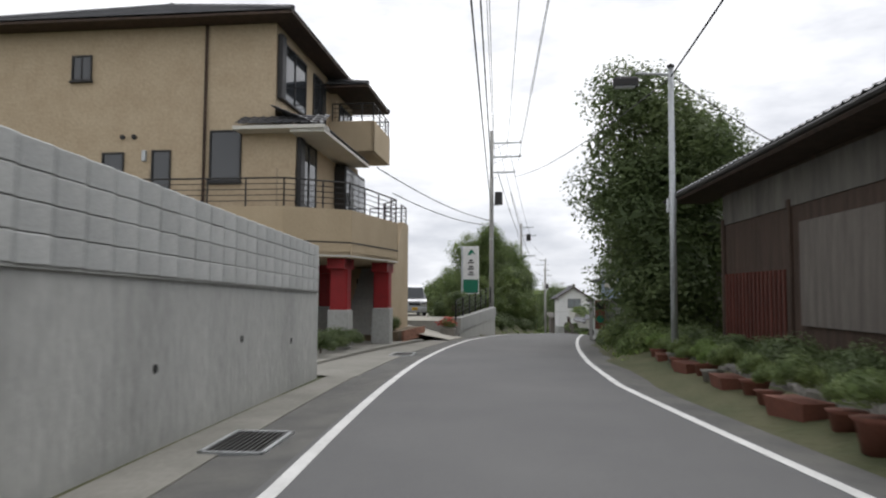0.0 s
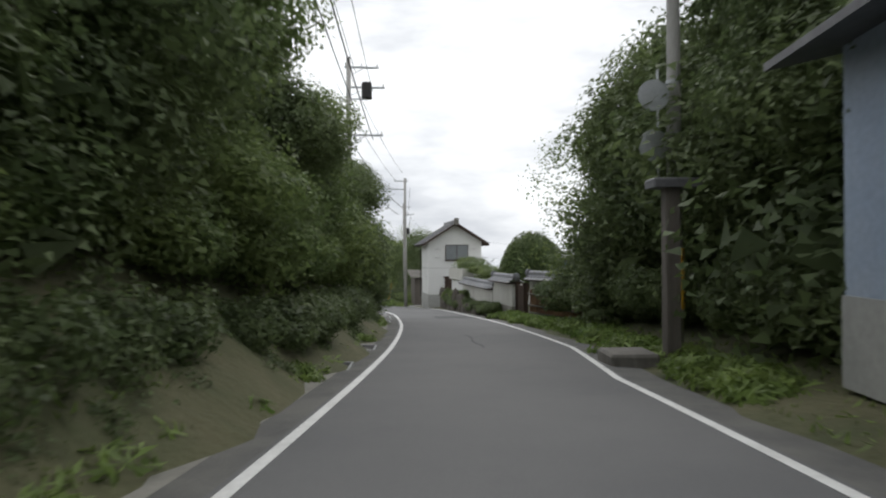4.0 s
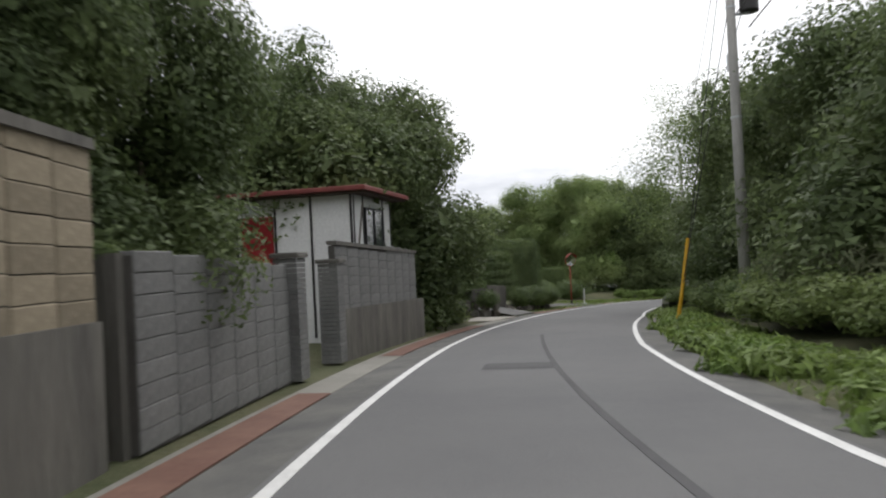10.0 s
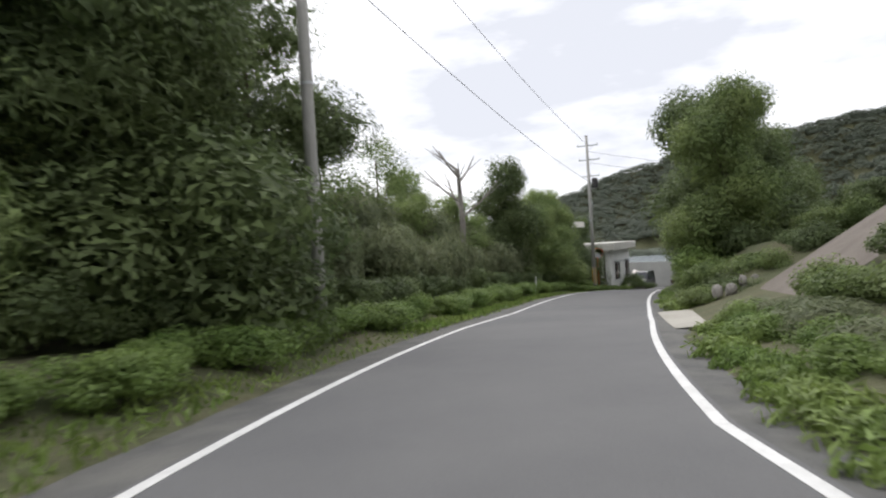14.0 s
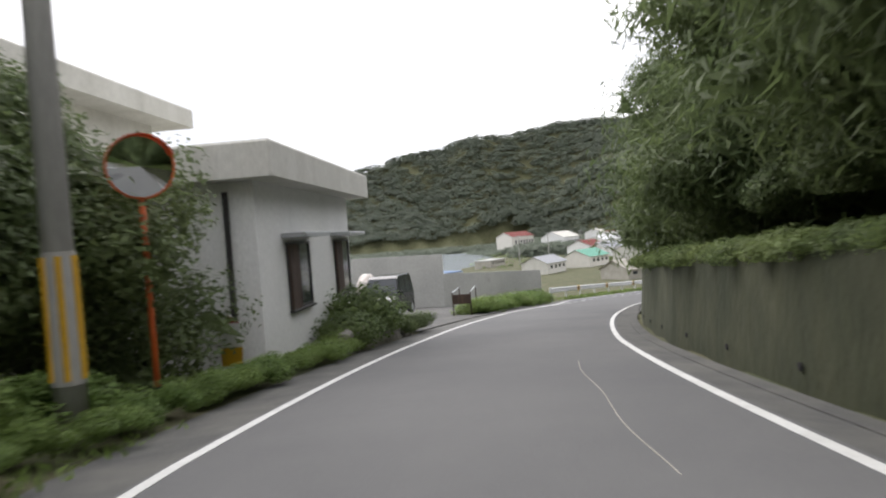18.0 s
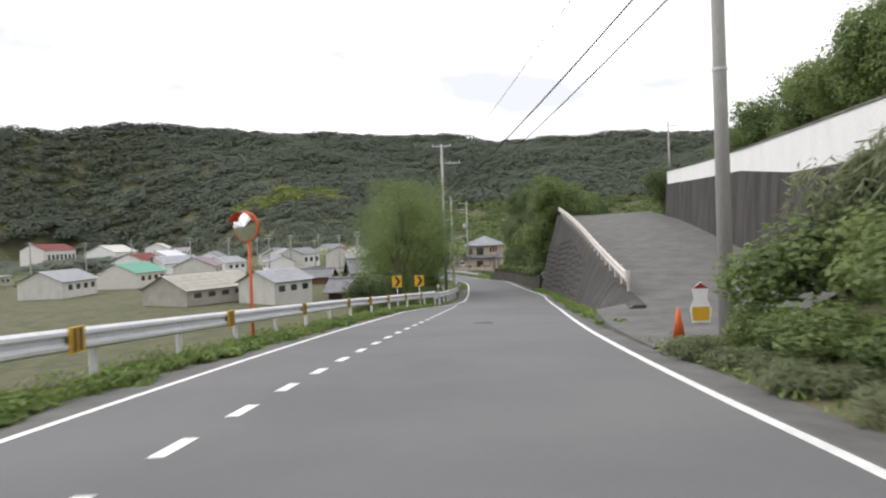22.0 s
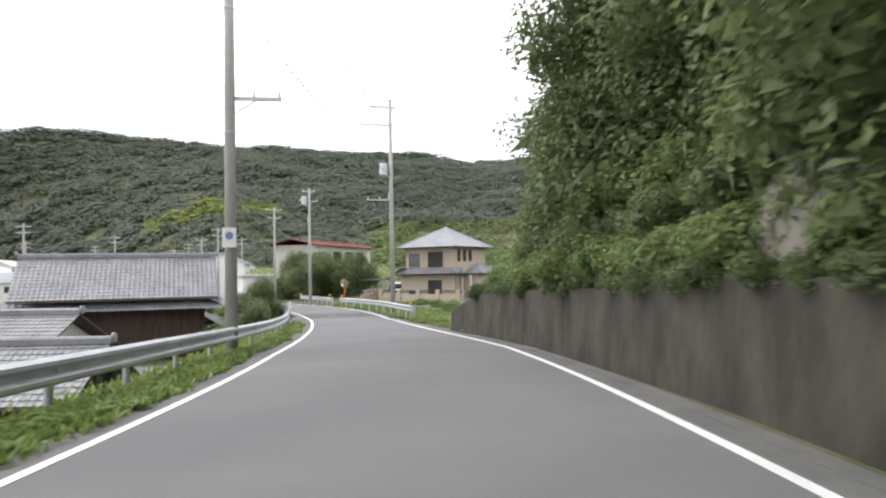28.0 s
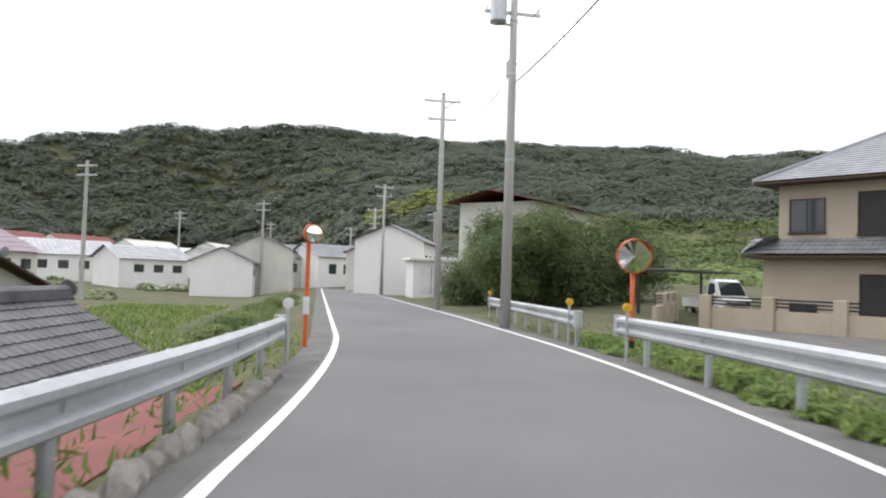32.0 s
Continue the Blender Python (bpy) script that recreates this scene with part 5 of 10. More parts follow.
# right, after the tall wall
for s, u, h, w in ((349.5, 5.9, 10.0, 4.4), (374, 6.4, 11, 5), (379, 6.6, 12, 5), (384, 6.8, 11.5, 5), (388.5, 7.4, 9.5, 4.4), (391.5, 8.8, 7, 3), (369, 6.4, 10, 4.6), (364, 6.4, 9.5, 4.6), (350, 8, 8.5, 5), (354, 7, 7.5, 5), (357, 10, 9.5, 5), (360, 7.5, 7.5, 4.5), (365, 9, 9.0, 5.5), (371, 8.5, 9.5, 5.5), (377, 9.5, 9.5, 5.5)):
    tree(CROWN_DARK if s > 356 else CROWN_MID, s, u, 2.2, h - 1.2, w, "dark tree on the slope above the wall", GROVE, 0.18, 0.1, 5)
run(BUSH_MID, 349, 392, lambda s: EDGE_R(s) + 1.75, 1.85, (1.05, 1.3, 0.95), 1.1, "green scrub over the low wall", "bank shrubs", 0.3)
run(BUSH_DARK, 350, 393, lambda s: EDGE_R(s) + 1.3, 1.45, (0.5, 0.8, 0.5), 0.65, "dark leaves hanging over the low wall", "bank shrubs", 0.15)
run(BUSH_DARK, 352, 390, lambda s: EDGE_R(s) + 2.2, 2.6, (1.2, 1.4, 1.1), 1.2, DENSE, "bank shrubs", 0.3)
run(BUSH_MID, 350, 390, lambda s: EDGE_R(s) + 2.7, 3.5, (1.3, 1.5, 1.2), 1.3, "green scrub on the cliff above the road", "bank shrubs", 0.3)
run(BUSH_DARK, 350, 390, lambda s: EDGE_R(s) + 3.4, 4.4, (1.6, 1.7, 1.5), 1.7, DENSE, "bank shrubs", 0.4)
run(BUSH_MID, 370, 392, lambda s: EDGE_R(s) + 5.2, 5.6, (1.9, 1.9, 1.8), 2.2, "green scrub on the cliff", "bank shrubs", 0.4)
# grass on the left verge
run(FERN, 358, 405.5, lambda s: EDGE_L(s) - 1.0, 0.0, (0.45, 0.7, 0.4), 0.6, "green grass on the verge", "verge grass", 0.25, name="grass", category="grass")
run(FERN, 403, 432, lambda s: EDGE_R(s) + 1.5, 0.0, (0.6, 0.7, 0.5), 0.85, "green grass by the guardrail", "verge grass", 0.5, name="grass", category="grass")
strip("soil_patch", 398.5, 408, 4.7, 8.0, 0.0, 0.02, SOIL, 0.5, label="bare brown soil at the field edge", category="soil", drop=0.1)
for k in range(4):
    run(FERN, 397.6 + 0.3 * k, 400.4 - 0.5 * k, 4.7 + 0.9 * k, 0.0, (0.5, 0.5, 0.35), 0.6, "green weeds around bare soil", "verge grass", 0.3, name="weed", category="weeds")
run(BUSH_MID, 405, 424, lambda s: 7.2 + 0.1 * (s - 405), 0.2, (0.8, 0.9, 0.6), 2.2, "low green crop in the field", "field plants", 1.6)
run(BUSH_DARK, 396, 402, lambda s: EDGE_L(s) - 3.6, -0.2, (0.9, 1.0, 0.8), 1.5, "round green shrub beyond the rail", "garden shrubs", 0.3)
run(BUSH_DARK, 406, 416, lambda s: EDGE_L(s) - 3.1, 0.3, (1.1, 1.2, 1.25), 1.3, "dark garden shrub beyond the rail", "garden shrubs", 0.3)
tree(CROWN_DARK, 415.2, -3.9, -1.2, 3.5, 2.2, "dark rounded garden tree beyond the rail", GROVE, 0.1, 0.05, 4)
run(BUSH_DARK, 408, 414, lambda s: EDGE_L(s) - 3.7, 0.85, (1.0, 1.1, 0.95), 1.3, "dark garden shrub beyond the rail", "garden shrubs", 0.3)
run(BUSH_MID, 430, 470, lambda s: EDGE_L(s) - 2.6, -0.3, (0.9, 1.1, 0.8), 2.0, "green scrub at the road edge", "roadside shrubs", 0.4)
for s, u, h in ((449, 9.5, 4.8), (452, 12, 5.2), (456, 9.5, 5.0), (460, 11.5, 5.0), (453, 15.5, 5.0)):
    tree(CROWN_DARK, s, u, 0, h, 5.0, "dark bushy evergreen by the road", GROVE, 0.18, 0.05, 3)


# ---- builders for built things ----
def tiled(b, o, ax, up, n, m, wave=0.035, step=0.03):
    """A tiled roof slope: n columns along ax, m courses along up, with rolled columns and stepped courses."""
    o, ax, up = Vector(o), Vector(ax), Vector(up)
    nrm = ax.cross(up).normalized()
    if nrm.z < 0:
        nrm = -nrm
    xs = [(i + k) / n for i in range(n) for k in (0.0, 0.3, 0.5, 0.7)] + [1.0]
    hs = [h for i in range(n) for h in (0.0, wave * 0.25, wave, wave * 0.25)] + [0.0]
    vs, fs = [], []
    for j in range(m):
        for e, lift in ((j / m, step), ((j + 1) / m, 0.0)):
            vs += [o + ax * x + up * e + nrm * (h + lift) for x, h in zip(xs, hs)]
    c = len(xs)
    for j in range(m):
        a = 2 * j * c
        fs += [(a + i, a + i + 1, a + c + i + 1, a + c + i) for i in range(c - 1)]
        if j:
            fs += [(a - c + i, a - c + i + 1, a + i + 1, a + i) for i in range(c - 1)]
    return b.add(vs, fs)


def gable_roof(parent, w, l, z, rise, over=0.45, tile=TILE, wood=WOOD_DARK, col=0.28, deep=0.5):
    """Ridge along y; the house's body spans -w/2..w/2 and 0..l in its parent."""
    hw, y0, y1 = w / 2 + over, -deep, l + deep
    drop = rise * over / (w / 2)
    for k in (-1, 1):
        e, r = Vector((k * hw, y0, z - drop)), Vector((0, y0, z + rise))
        part("roof_slope", tiled(B(), e, (0, y1 - y0, 0), r - e, max(3, int((y1 - y0) / col)), max(3, int((r - e).length / 0.3))), tile, parent)
        b = B()
        d = (r - e)
        n = Vector((-d.z * k, 0, abs(d.x))).normalized()
        vs = [e, r, r - n * 0.12, e - n * 0.12]
        vs = vs + [v + Vector((0, y1 - y0, 0)) for v in vs]
        b.add(vs, [(0, 1, 2, 3), (7, 6, 5, 4), (0, 3, 7, 4), (3, 2, 6, 7)])
        part("eave_board", b, wood, parent)
    b = B().side([(-0.14, z + rise - 0.02), (0.14, z + rise - 0.02), (0.13, z + rise + 0.2), (0.06, z + rise + 0.28), (-0.06, z + rise + 0.28), (-0.13, z + rise + 0.2)], y0 - 0.04, y1 + 0.04)
    part("ridge", b, tile, parent)
    for y in (y0 - 0.03, y1 + 0.03):
        part("ridge_end", B().disc((0, y, z + rise + 0.2), (0, -1 if y < 0 else 1, 0), 0.2, 0.1, 12, 0.04), tile, parent)


def gable_body(w, l, h, rise):
    return B().side([(-w / 2, 0), (w / 2, 0), (w / 2, h), (0, h + rise), (-w / 2, h)], 0, l)


def hip_roof(parent, w, l, z, rise, over=0.6, tile=TILE_SILVER, ridge=None, x0=0.0, y0=0.0):
    """Four slopes over 0..w by 0..l."""
    rl = max(l - w, 0.4) / 2 if ridge is None else ridge
    a, c = (x0 - over, y0 - over), (x0 + w + over, y0 + l + over)
    mid = (x0 + w / 2, y0 + l / 2)
    z0 = z - rise * over / (w / 2) * 0.6
    q = [Vector((a[0], a[1], z0)), Vector((c[0], a[1], z0)), Vector((c[0], c[1], z0)), Vector((a[0], c[1], z0))]
    t = [Vector((mid[0], mid[1] - rl, z + rise)), Vector((mid[0], mid[1] + rl, z + rise))]
    for p0, p1, r0, r1 in ((q[0], q[1], t[0], t[0]), (q[1], q[2], t[0], t[1]), (q[2], q[3], t[1], t[1]), (q[3], q[0], t[1], t[0])):
        b = B()
        m = max(4, int((r0 - p0).length / 0.35))
        for j in range(m):
            f0, f1 = j / m, (j + 1) / m
            lift = Vector((0, 0, 0.035))
            b.v += [tuple(v) for v in (p0.lerp(r0, f0) + lift, p1.lerp(r1, f0) + lift, p0.lerp(r0, f1), p1.lerp(r1, f1))]
            b.f.append((4 * j, 4 * j + 1, 4 * j + 3, 4 * j + 2))
            if j:
                b.f.append((4 * j - 2, 4 * j - 1, 4 * j + 1, 4 * j))
        part("roof_slope", b, tile, parent)
    part("ridge", B().tube(t, 0.13, 8), tile, parent)
    for p0, r0 in ((q[0], t[0]), (q[1], t[0]), (q[2], t[1]), (q[3], t[1])):
        part("hip_ridge", B().tube([p0 + Vector((0, 0, 0.05)), r0], 0.09, 6), tile, parent)
    part("soffit", B().box(a[0] + 0.02, c[0] - 0.02, a[1] + 0.02, c[1] - 0.02, z0 - 0.1, z0 - 0.02), WOOD_DARK, parent)


def window(parent, m, w, h, panes=2, frame=BLACK, depth=0.06, sill=True, glass=GLASS, name="window"):
    """On a wall whose outside is the local -y; m puts its lower middle."""
    b = B()
    t = 0.05
    for x0, x1, z0, z1 in ((-w / 2, w / 2, 0, t), (-w / 2, w / 2, h - t, h), (-w / 2, -w / 2 + t, t, h - t), (w / 2 - t, w / 2, t, h - t)):
        b.box(x0, x1, -depth, 0.04, z0, z1)
    win = part(name, b, frame, parent, m=m)
    step = (w - 2 * t) / panes
    for i in range(panes):
        x = -w / 2 + t + step * i
        part("pane", B().box(x + 0.01, x + step - 0.01, -0.02 - 0.012 * (i % 2), -0.005 - 0.012 * (i % 2), t, h - t), glass, win)
        if i:
            part("mullion", B().box(x - 0.025, x + 0.025, -depth + 0.01, 0.0, t, h - t), frame, win)
    if sill:
        part("sill", B().bev(-w / 2 - 0.05, w / 2 + 0.05, -depth - 0.06, 0.0, -0.06, 0.0, 0.01), frame, win)
    return win


def wall_piece(name, a, b2, h, t, material, label, category="wall", cap=None, h2=None, kind="structure", batter=0.0, drop=0.5):
    """A wall between two world places, with height h at a and h2 at b2, thickness t to the right of the way."""
    m, ln = between(a, b2)
    dz = (Vector(b2) - Vector(a)).z
    h2 = h if h2 is None else h2
    b = B()
    vs = [(0, 0, -drop), (t + 0.02, 0, -drop), (t, 0, h), (-0 + batter * h, 0, h)]
    ve = [(0, ln, dz - drop), (t + 0.02, ln, dz - drop), (t, ln, dz + h2), (batter * h2, ln, dz + h2)]
    b.add(vs + ve, [(0, 1, 2, 3), (7, 6, 5, 4), (0, 4, 5, 1), (1, 5, 6, 2), (2, 6, 7, 3), (3, 7, 4, 0)])
    ob = part(name, b, material, m=m)
    tagged(ob, label, category, "", kind)
    if cap:
        c = B()
        c.add([(-0.04, 0, h), (t + 0.04, 0, h), (t + 0.04, 0, h + 0.08), (-0.04, 0, h + 0.08), (-0.04, ln, dz + h2), (t + 0.04, ln, dz + h2), (t + 0.04, ln, dz + h2 + 0.08), (-0.04, ln, dz + h2 + 0.08)], [(0, 1, 2, 3), (7, 6, 5, 4), (0, 4, 5, 1), (1, 5, 6, 2), (2, 6, 7, 3), (3, 7, 4, 0)])
        part("coping", c, cap, ob)
    return ob


BLOCK_SHAPES = {}


def block_wall(s0, u0, s1, u1, base, top0, top1, material, label, course=0.19, length=0.39, thick=0.14, h0=0.0, h1=0.0):
    """A wall of separate blocks with recessed joints; top0, top1: heights over the road at both ends."""
    a, b2 = W(s0, u0, base + h0), W(s1, u1, base + h1)
    m, ln = between(a, b2)
    dz = (b2 - a).z
    wall = thing("block_wall", label, "block wall", m, "", "structure")
    n = max(1, int(round(ln / (length + 0.01))))
    L = ln / n
    rows0, rows1 = (top0 - base - h0) / (course + 0.01), (top1 - base - h1) / (course + 0.01)
    key = (round(L, 3), course, thick, material.name)
    if key not in BLOCK_SHAPES:
        me = B().bev(min(0, thick), max(0, thick), 0.006, L - 0.006, 0, course, 0.012).mesh("block")
        me.materials.append(material)
        BLOCK_SHAPES[key] = me
    q0, q1 = min(0, thick) + 0.016, max(0, thick) - 0.016
    part("mortar", B().add([(q0, 0, -0.03), (q1, 0, -0.03), (q1, 0, rows0 * (course + 0.01) - 0.02), (q0, 0, rows0 * (course + 0.01) - 0.02), (q0, ln, dz - 0.03), (q1, ln, dz - 0.03), (q1, ln, dz + rows1 * (course + 0.01) - 0.02), (q0, ln, dz + rows1 * (course + 0.01) - 0.02)], [(0, 1, 2, 3), (7, 6, 5, 4), (0, 4, 5, 1), (1, 5, 6, 2), (2, 6, 7, 3), (3, 7, 4, 0)]), MORTAR if material is not BLOCK else CONC, wall)
    for r in range(int(max(rows0, rows1) + 0.5)):
        for i in range(n):
            f = (i + 0.5) / n
            if r < rows0 + (rows1 - rows0) * f - 0.3:
                part("block", BLOCK_SHAPES[key], None, wall, m=Matrix.Translation((random.uniform(-0.003, 0.003), i * L, dz * f + r * (course + 0.01))))
    return wall


def stone_row(s0, s1, u, h0, height, size, label, side=-1, name="stone_wall", stone=None, tall=0.95, wide=1.15):
    """A dry wall of rounded stones, each its own piece."""
    wall = thing(name, label, "stone wall", None, "", "structure")
    fu = u if callable(u) else (lambda s: u)
    fh = height if callable(height) else (lambda s: height)
    stone = stone or STONE
    key = "stone" if stone is STONE else "stone_" + stone.name
    if key not in BLOCK_SHAPES:
        shapes = []
        for k in range(4):
            bm = bmesh.new()
            bmesh.ops.create_icosphere(bm, subdivisions=2, radius=0.5)
            for v in bm.verts:
                v.co *= 1 + 0.35 * noise.noise(v.co * 2.2 + Vector((k * 9, 0, 0)))
                v.co.x = max(-0.36, min(0.36, v.co.x))
            me = bpy.data.meshes.new("stone")
            bm.to_mesh(me)
            bm.free()
            me.materials.append(stone)
            shapes.append(me)
        BLOCK_SHAPES[key] = shapes
    s = s0
    while s < s1:
        z = h0 + size * 0.35
        while z < fh(s) + 0.05:
            k = size * random.uniform(0.8, 1.3)
            part("stone", random.choice(BLOCK_SHAPES[key]), None, wall, m=F(s + random.uniform(-0.1, 0.1), fu(s), z) @ pose(0, 0, 0, random.uniform(-25, 25), random.uniform(-10, 10), random.uniform(-15, 15)) @ Matrix.Diagonal((k * 0.8, k * wide, k * tall, 1)))
            z += size * 0.76 * tall
        s += size * 0.95
    return wall


def pole(s, u, height, arms=(), h0=0.0, r=0.17, transformer=None, label="grey concrete utility pole with crossarms", stripe=False, turn=0.0, lean=0.0):
    p = thing("utility_pole", label, "utility pole", F(s, u, h0, turn), "utility poles")
    part("shaft", B().tube([(0, 0, -0.6), (0, 0, height * 0.5), (0, 0, height)], r, 14, r * 0.62), POLE, p, smooth=True)
    part("cap", B().tube([(0, 0, height), (0, 0, height + 0.05)], r * 0.66, 12), BLACK, p)
    for z, x0, x1 in arms:
        part("crossarm", B().box(x0, x1, r * 0.7, r * 0.7 + 0.09, z - 0.045, z + 0.045), METAL, p)
        part("brace", B().tube([(x1 * 0.55, r * 0.7, z), (0.05, r * 0.6, z - 0.45)], 0.018, 6), METAL, p)
        for f in (0.04, 0.5, 0.96):
            x = x0 + (x1 - x0) * f
            part("insulator", B().tube([(x, r * 0.7 + 0.045, z + 0.04), (x, r * 0.7 + 0.045, z + 0.1), (x, r * 0.7 + 0.045, z + 0.2)], 0.045, 8, 0.03), WHITE, p)
    if transformer:
        z, x = transformer
        part("transformer", B().tube([(x, 0, z), (x, 0, z + 0.06), (x, 0, z + 0.72), (x, 0, z + 0.8)], 0.27, 14, 0.25), BLACK if x > 0 else METAL, p, "drum transformer on a bracket", smooth=True)
        part("bracket", B().box(min(0, x), max(0, x), -0.05, 0.05, z - 0.06, z), METAL, p)
        part("switch_box", B().bev(-0.14, 0.14, r * 0.6, r * 0.6 + 0.2, z - 1.6, z - 1.1, 0.02), METAL, p)
    for z in (height * 0.45, height * 0.7, height * 0.86):
        part("band", B().tube([(0, 0, z), (0, 0, z + 0.06)], r * 1.02 - (r * 0.38) * z / height + 0.012, 12), METAL, p)
    if stripe:
        part("sleeve", B().tube([(0, 0, 0.5), (0, 0, 1.9)], r * 1.03, 16, r * 0.98), POLE, p)
        for k in range(6):
            part("stripe", B().tube([(r * 1.0 * math.cos(k * 1.047), r * 1.0 * math.sin(k * 1.047), 0.55), (r * 0.97 * math.cos(k * 1.047), r * 0.97 * math.sin(k * 1.047), 1.85)], 0.035, 6), YELLOW, p)
    return p


def cable(a, b2, sag=0.5, r=0.012, label="black overhead cable between poles"):
    a, b2 = Vector(a), Vector(b2)
    pts = [a.lerp(b2, k / 12) - Vector((0, 0, sag * 4 * (k / 12) * (1 - k / 12))) for k in range(13)]
    tagged(part("overhead_cable", B().tube(pts, r, 5), WIRE), label, "cable", "overhead cables")


def guardrail(nodes, label, material=METAL, h=0.72, post=2.0, group="guardrails", spots=(), posts=True, first=True, last=True):
    """W-beam on posts along (s, u, height over road) nodes."""
    ss = [n[0] for n in nodes]
    fu, fh = tab([(n[0], n[1]) for n in nodes]), tab([(n[0], n[2] if len(n) > 2 else 0.0) for n in nodes])
    g = thing("guardrail", label, "guardrail", None, group)
    prof = [(0.03, -0.175), (-0.045, -0.13), (-0.05, -0.08), (0.025, -0.03), (0.025, 0.03), (-0.05, 0.08), (-0.045, 0.13), (0.03, 0.175), (0.045, 0.175), (-0.032, 0.125), (-0.035, 0.085), (0.038, 0.03), (0.038, -0.03), (-0.035, -0.085), (-0.032, -0.125), (0.045, -0.175)]
    side = -1 if fu(ss[0]) < 0 else 1
    s = ss[0]
    while s < ss[-1] - 0.3:
        e = min(s + 4.0, ss[-1])
        b = B()
        st = list(np.linspace(s, e, 5))
        vs = [W(q, fu(q) + side * x, fh(q) + h - 0.175 + z) for q in st for x, z in prof]
        n = len(prof)
        b.add(vs, [(i * n + j, i * n + (j + 1) % n, (i + 1) * n + (j + 1) % n, (i + 1) * n + j) for i in range(4) for j in range(n)] + [tuple(range(n)), tuple(range(4 * n, 5 * n))])
        part("beam", b, material, g)
        s = e
    for q, want in ((ss[0], first), (ss[-1], last)):
        if want:
            m = F(q, fu(q), fh(q) + h - 0.175)
            part("end_cap", B().tube([m @ Vector((side * 0.06, 0, -0.19)), m @ Vector((side * 0.06, 0, 0.19))], 0.11, 10), material, g)
    q = ss[0] + 0.3
    while posts and q < ss[-1]:
        m = F(q, fu(q) + side * 0.13, fh(q))
        part("post", B().tube([m @ Vector((0, 0, -1.2)), m @ Vector((0, 0, h - 0.03))], 0.055, 10), METAL_WHITE if material is METAL_WHITE else material, g)
        part("bracket", B().box(-0.12, 0.06, -0.05, 0.05, h - 0.23, h - 0.11, m if side > 0 else m @ pose(0, 0, 0, 0, 0, 180)), material, g)
        q += post
    for q in spots:
        m = F(q, fu(q) - side * 0.055, fh(q) + h - 0.175)
        board = part("reflector_wrap", B().bev(-0.02, 0.02, -0.2, 0.2, -0.19, 0.2, 0.01, m), YELLOW, g, "yellow and black striped wrap")
        for k in (-0.12, 0.03):
            part("stripe", B().box(-0.026, 0.026, k, k + 0.08, -0.17, 0.18, m), BLACK, board)
    return g


def delineator(s, u, h0, h, colour=WHITE, label="small white reflector post by the rail"):
    d = thing("delineator", label, "road reflector", F(s, u, h0), "reflector posts")
    part("stem", B().tube([(0, 0, -0.1), (0, 0, h)], 0.03, 8), METAL, d)
    part("head", B().disc((0, 0.03, h + 0.06), (0, -1, 0), 0.085, 0.06, 16, 0.01), colour, d)
    part("lens", B().disc((0, -0.035, h + 0.06), (0, -1, 0), 0.06, 0.006, 14), YELLOW if colour is YELLOW else METAL_WHITE, d)


def traffic_mirror(s, u, h0, top, r, turn, label, colour=ORANGE, second=None):
    t = thing("traffic_mirror", label, "traffic mirror", F(s, u, h0), "traffic mirrors")
    part("post", B().tube([(0, 0, -0.4), (0, 0, top - r)], 0.045, 10), colour, t, smooth=True)
    part("base", B().tube([(0, 0, -0.2), (0, 0, 0.25)], 0.07, 10), BLACK, t)
    for k, a in enumerate([turn] + ([second] if second is not None else [])):
        c = Vector((0, 0, top - r - k * 1.7 * r))
        d = Vector((math.sin(radians(a)), -math.cos(radians(a)), -0.12)).normalized()
        c = c + d * 0.12
        m = part("mirror_frame", B().disc(c - d * 0.05, d, r, 0.07, 28), colour, t, "orange round rim")
        part("mirror_face", B().disc(c + d * 0.022, d, r * 0.93, 0.004, 28, r * 0.1), MIRROR, m)
        hood = B()
        q = d.cross(Vector((0, 0, 1))).normalized()
        up = q.cross(d)
        arc = [(c + (q * math.cos(radians(v)) + up * math.sin(radians(v))) * r * 1.0) for v in range(20, 161, 10)]
        vs = [p + d * 0.02 for p in arc] + [p + d * 0.2 for p in arc]
        n = len(arc)
        hood.add(vs, [(i, i + 1, n + i + 1, n + i) for i in range(n - 1)] + [(n + i, n + i + 1, i + 1, i) for i in range(n - 1)])
        part("hood", hood, colour, m)
        part("clamp", B().tube([Vector((0, 0, c.z)), c - d * 0.05], 0.03, 6), METAL, t)
    return t


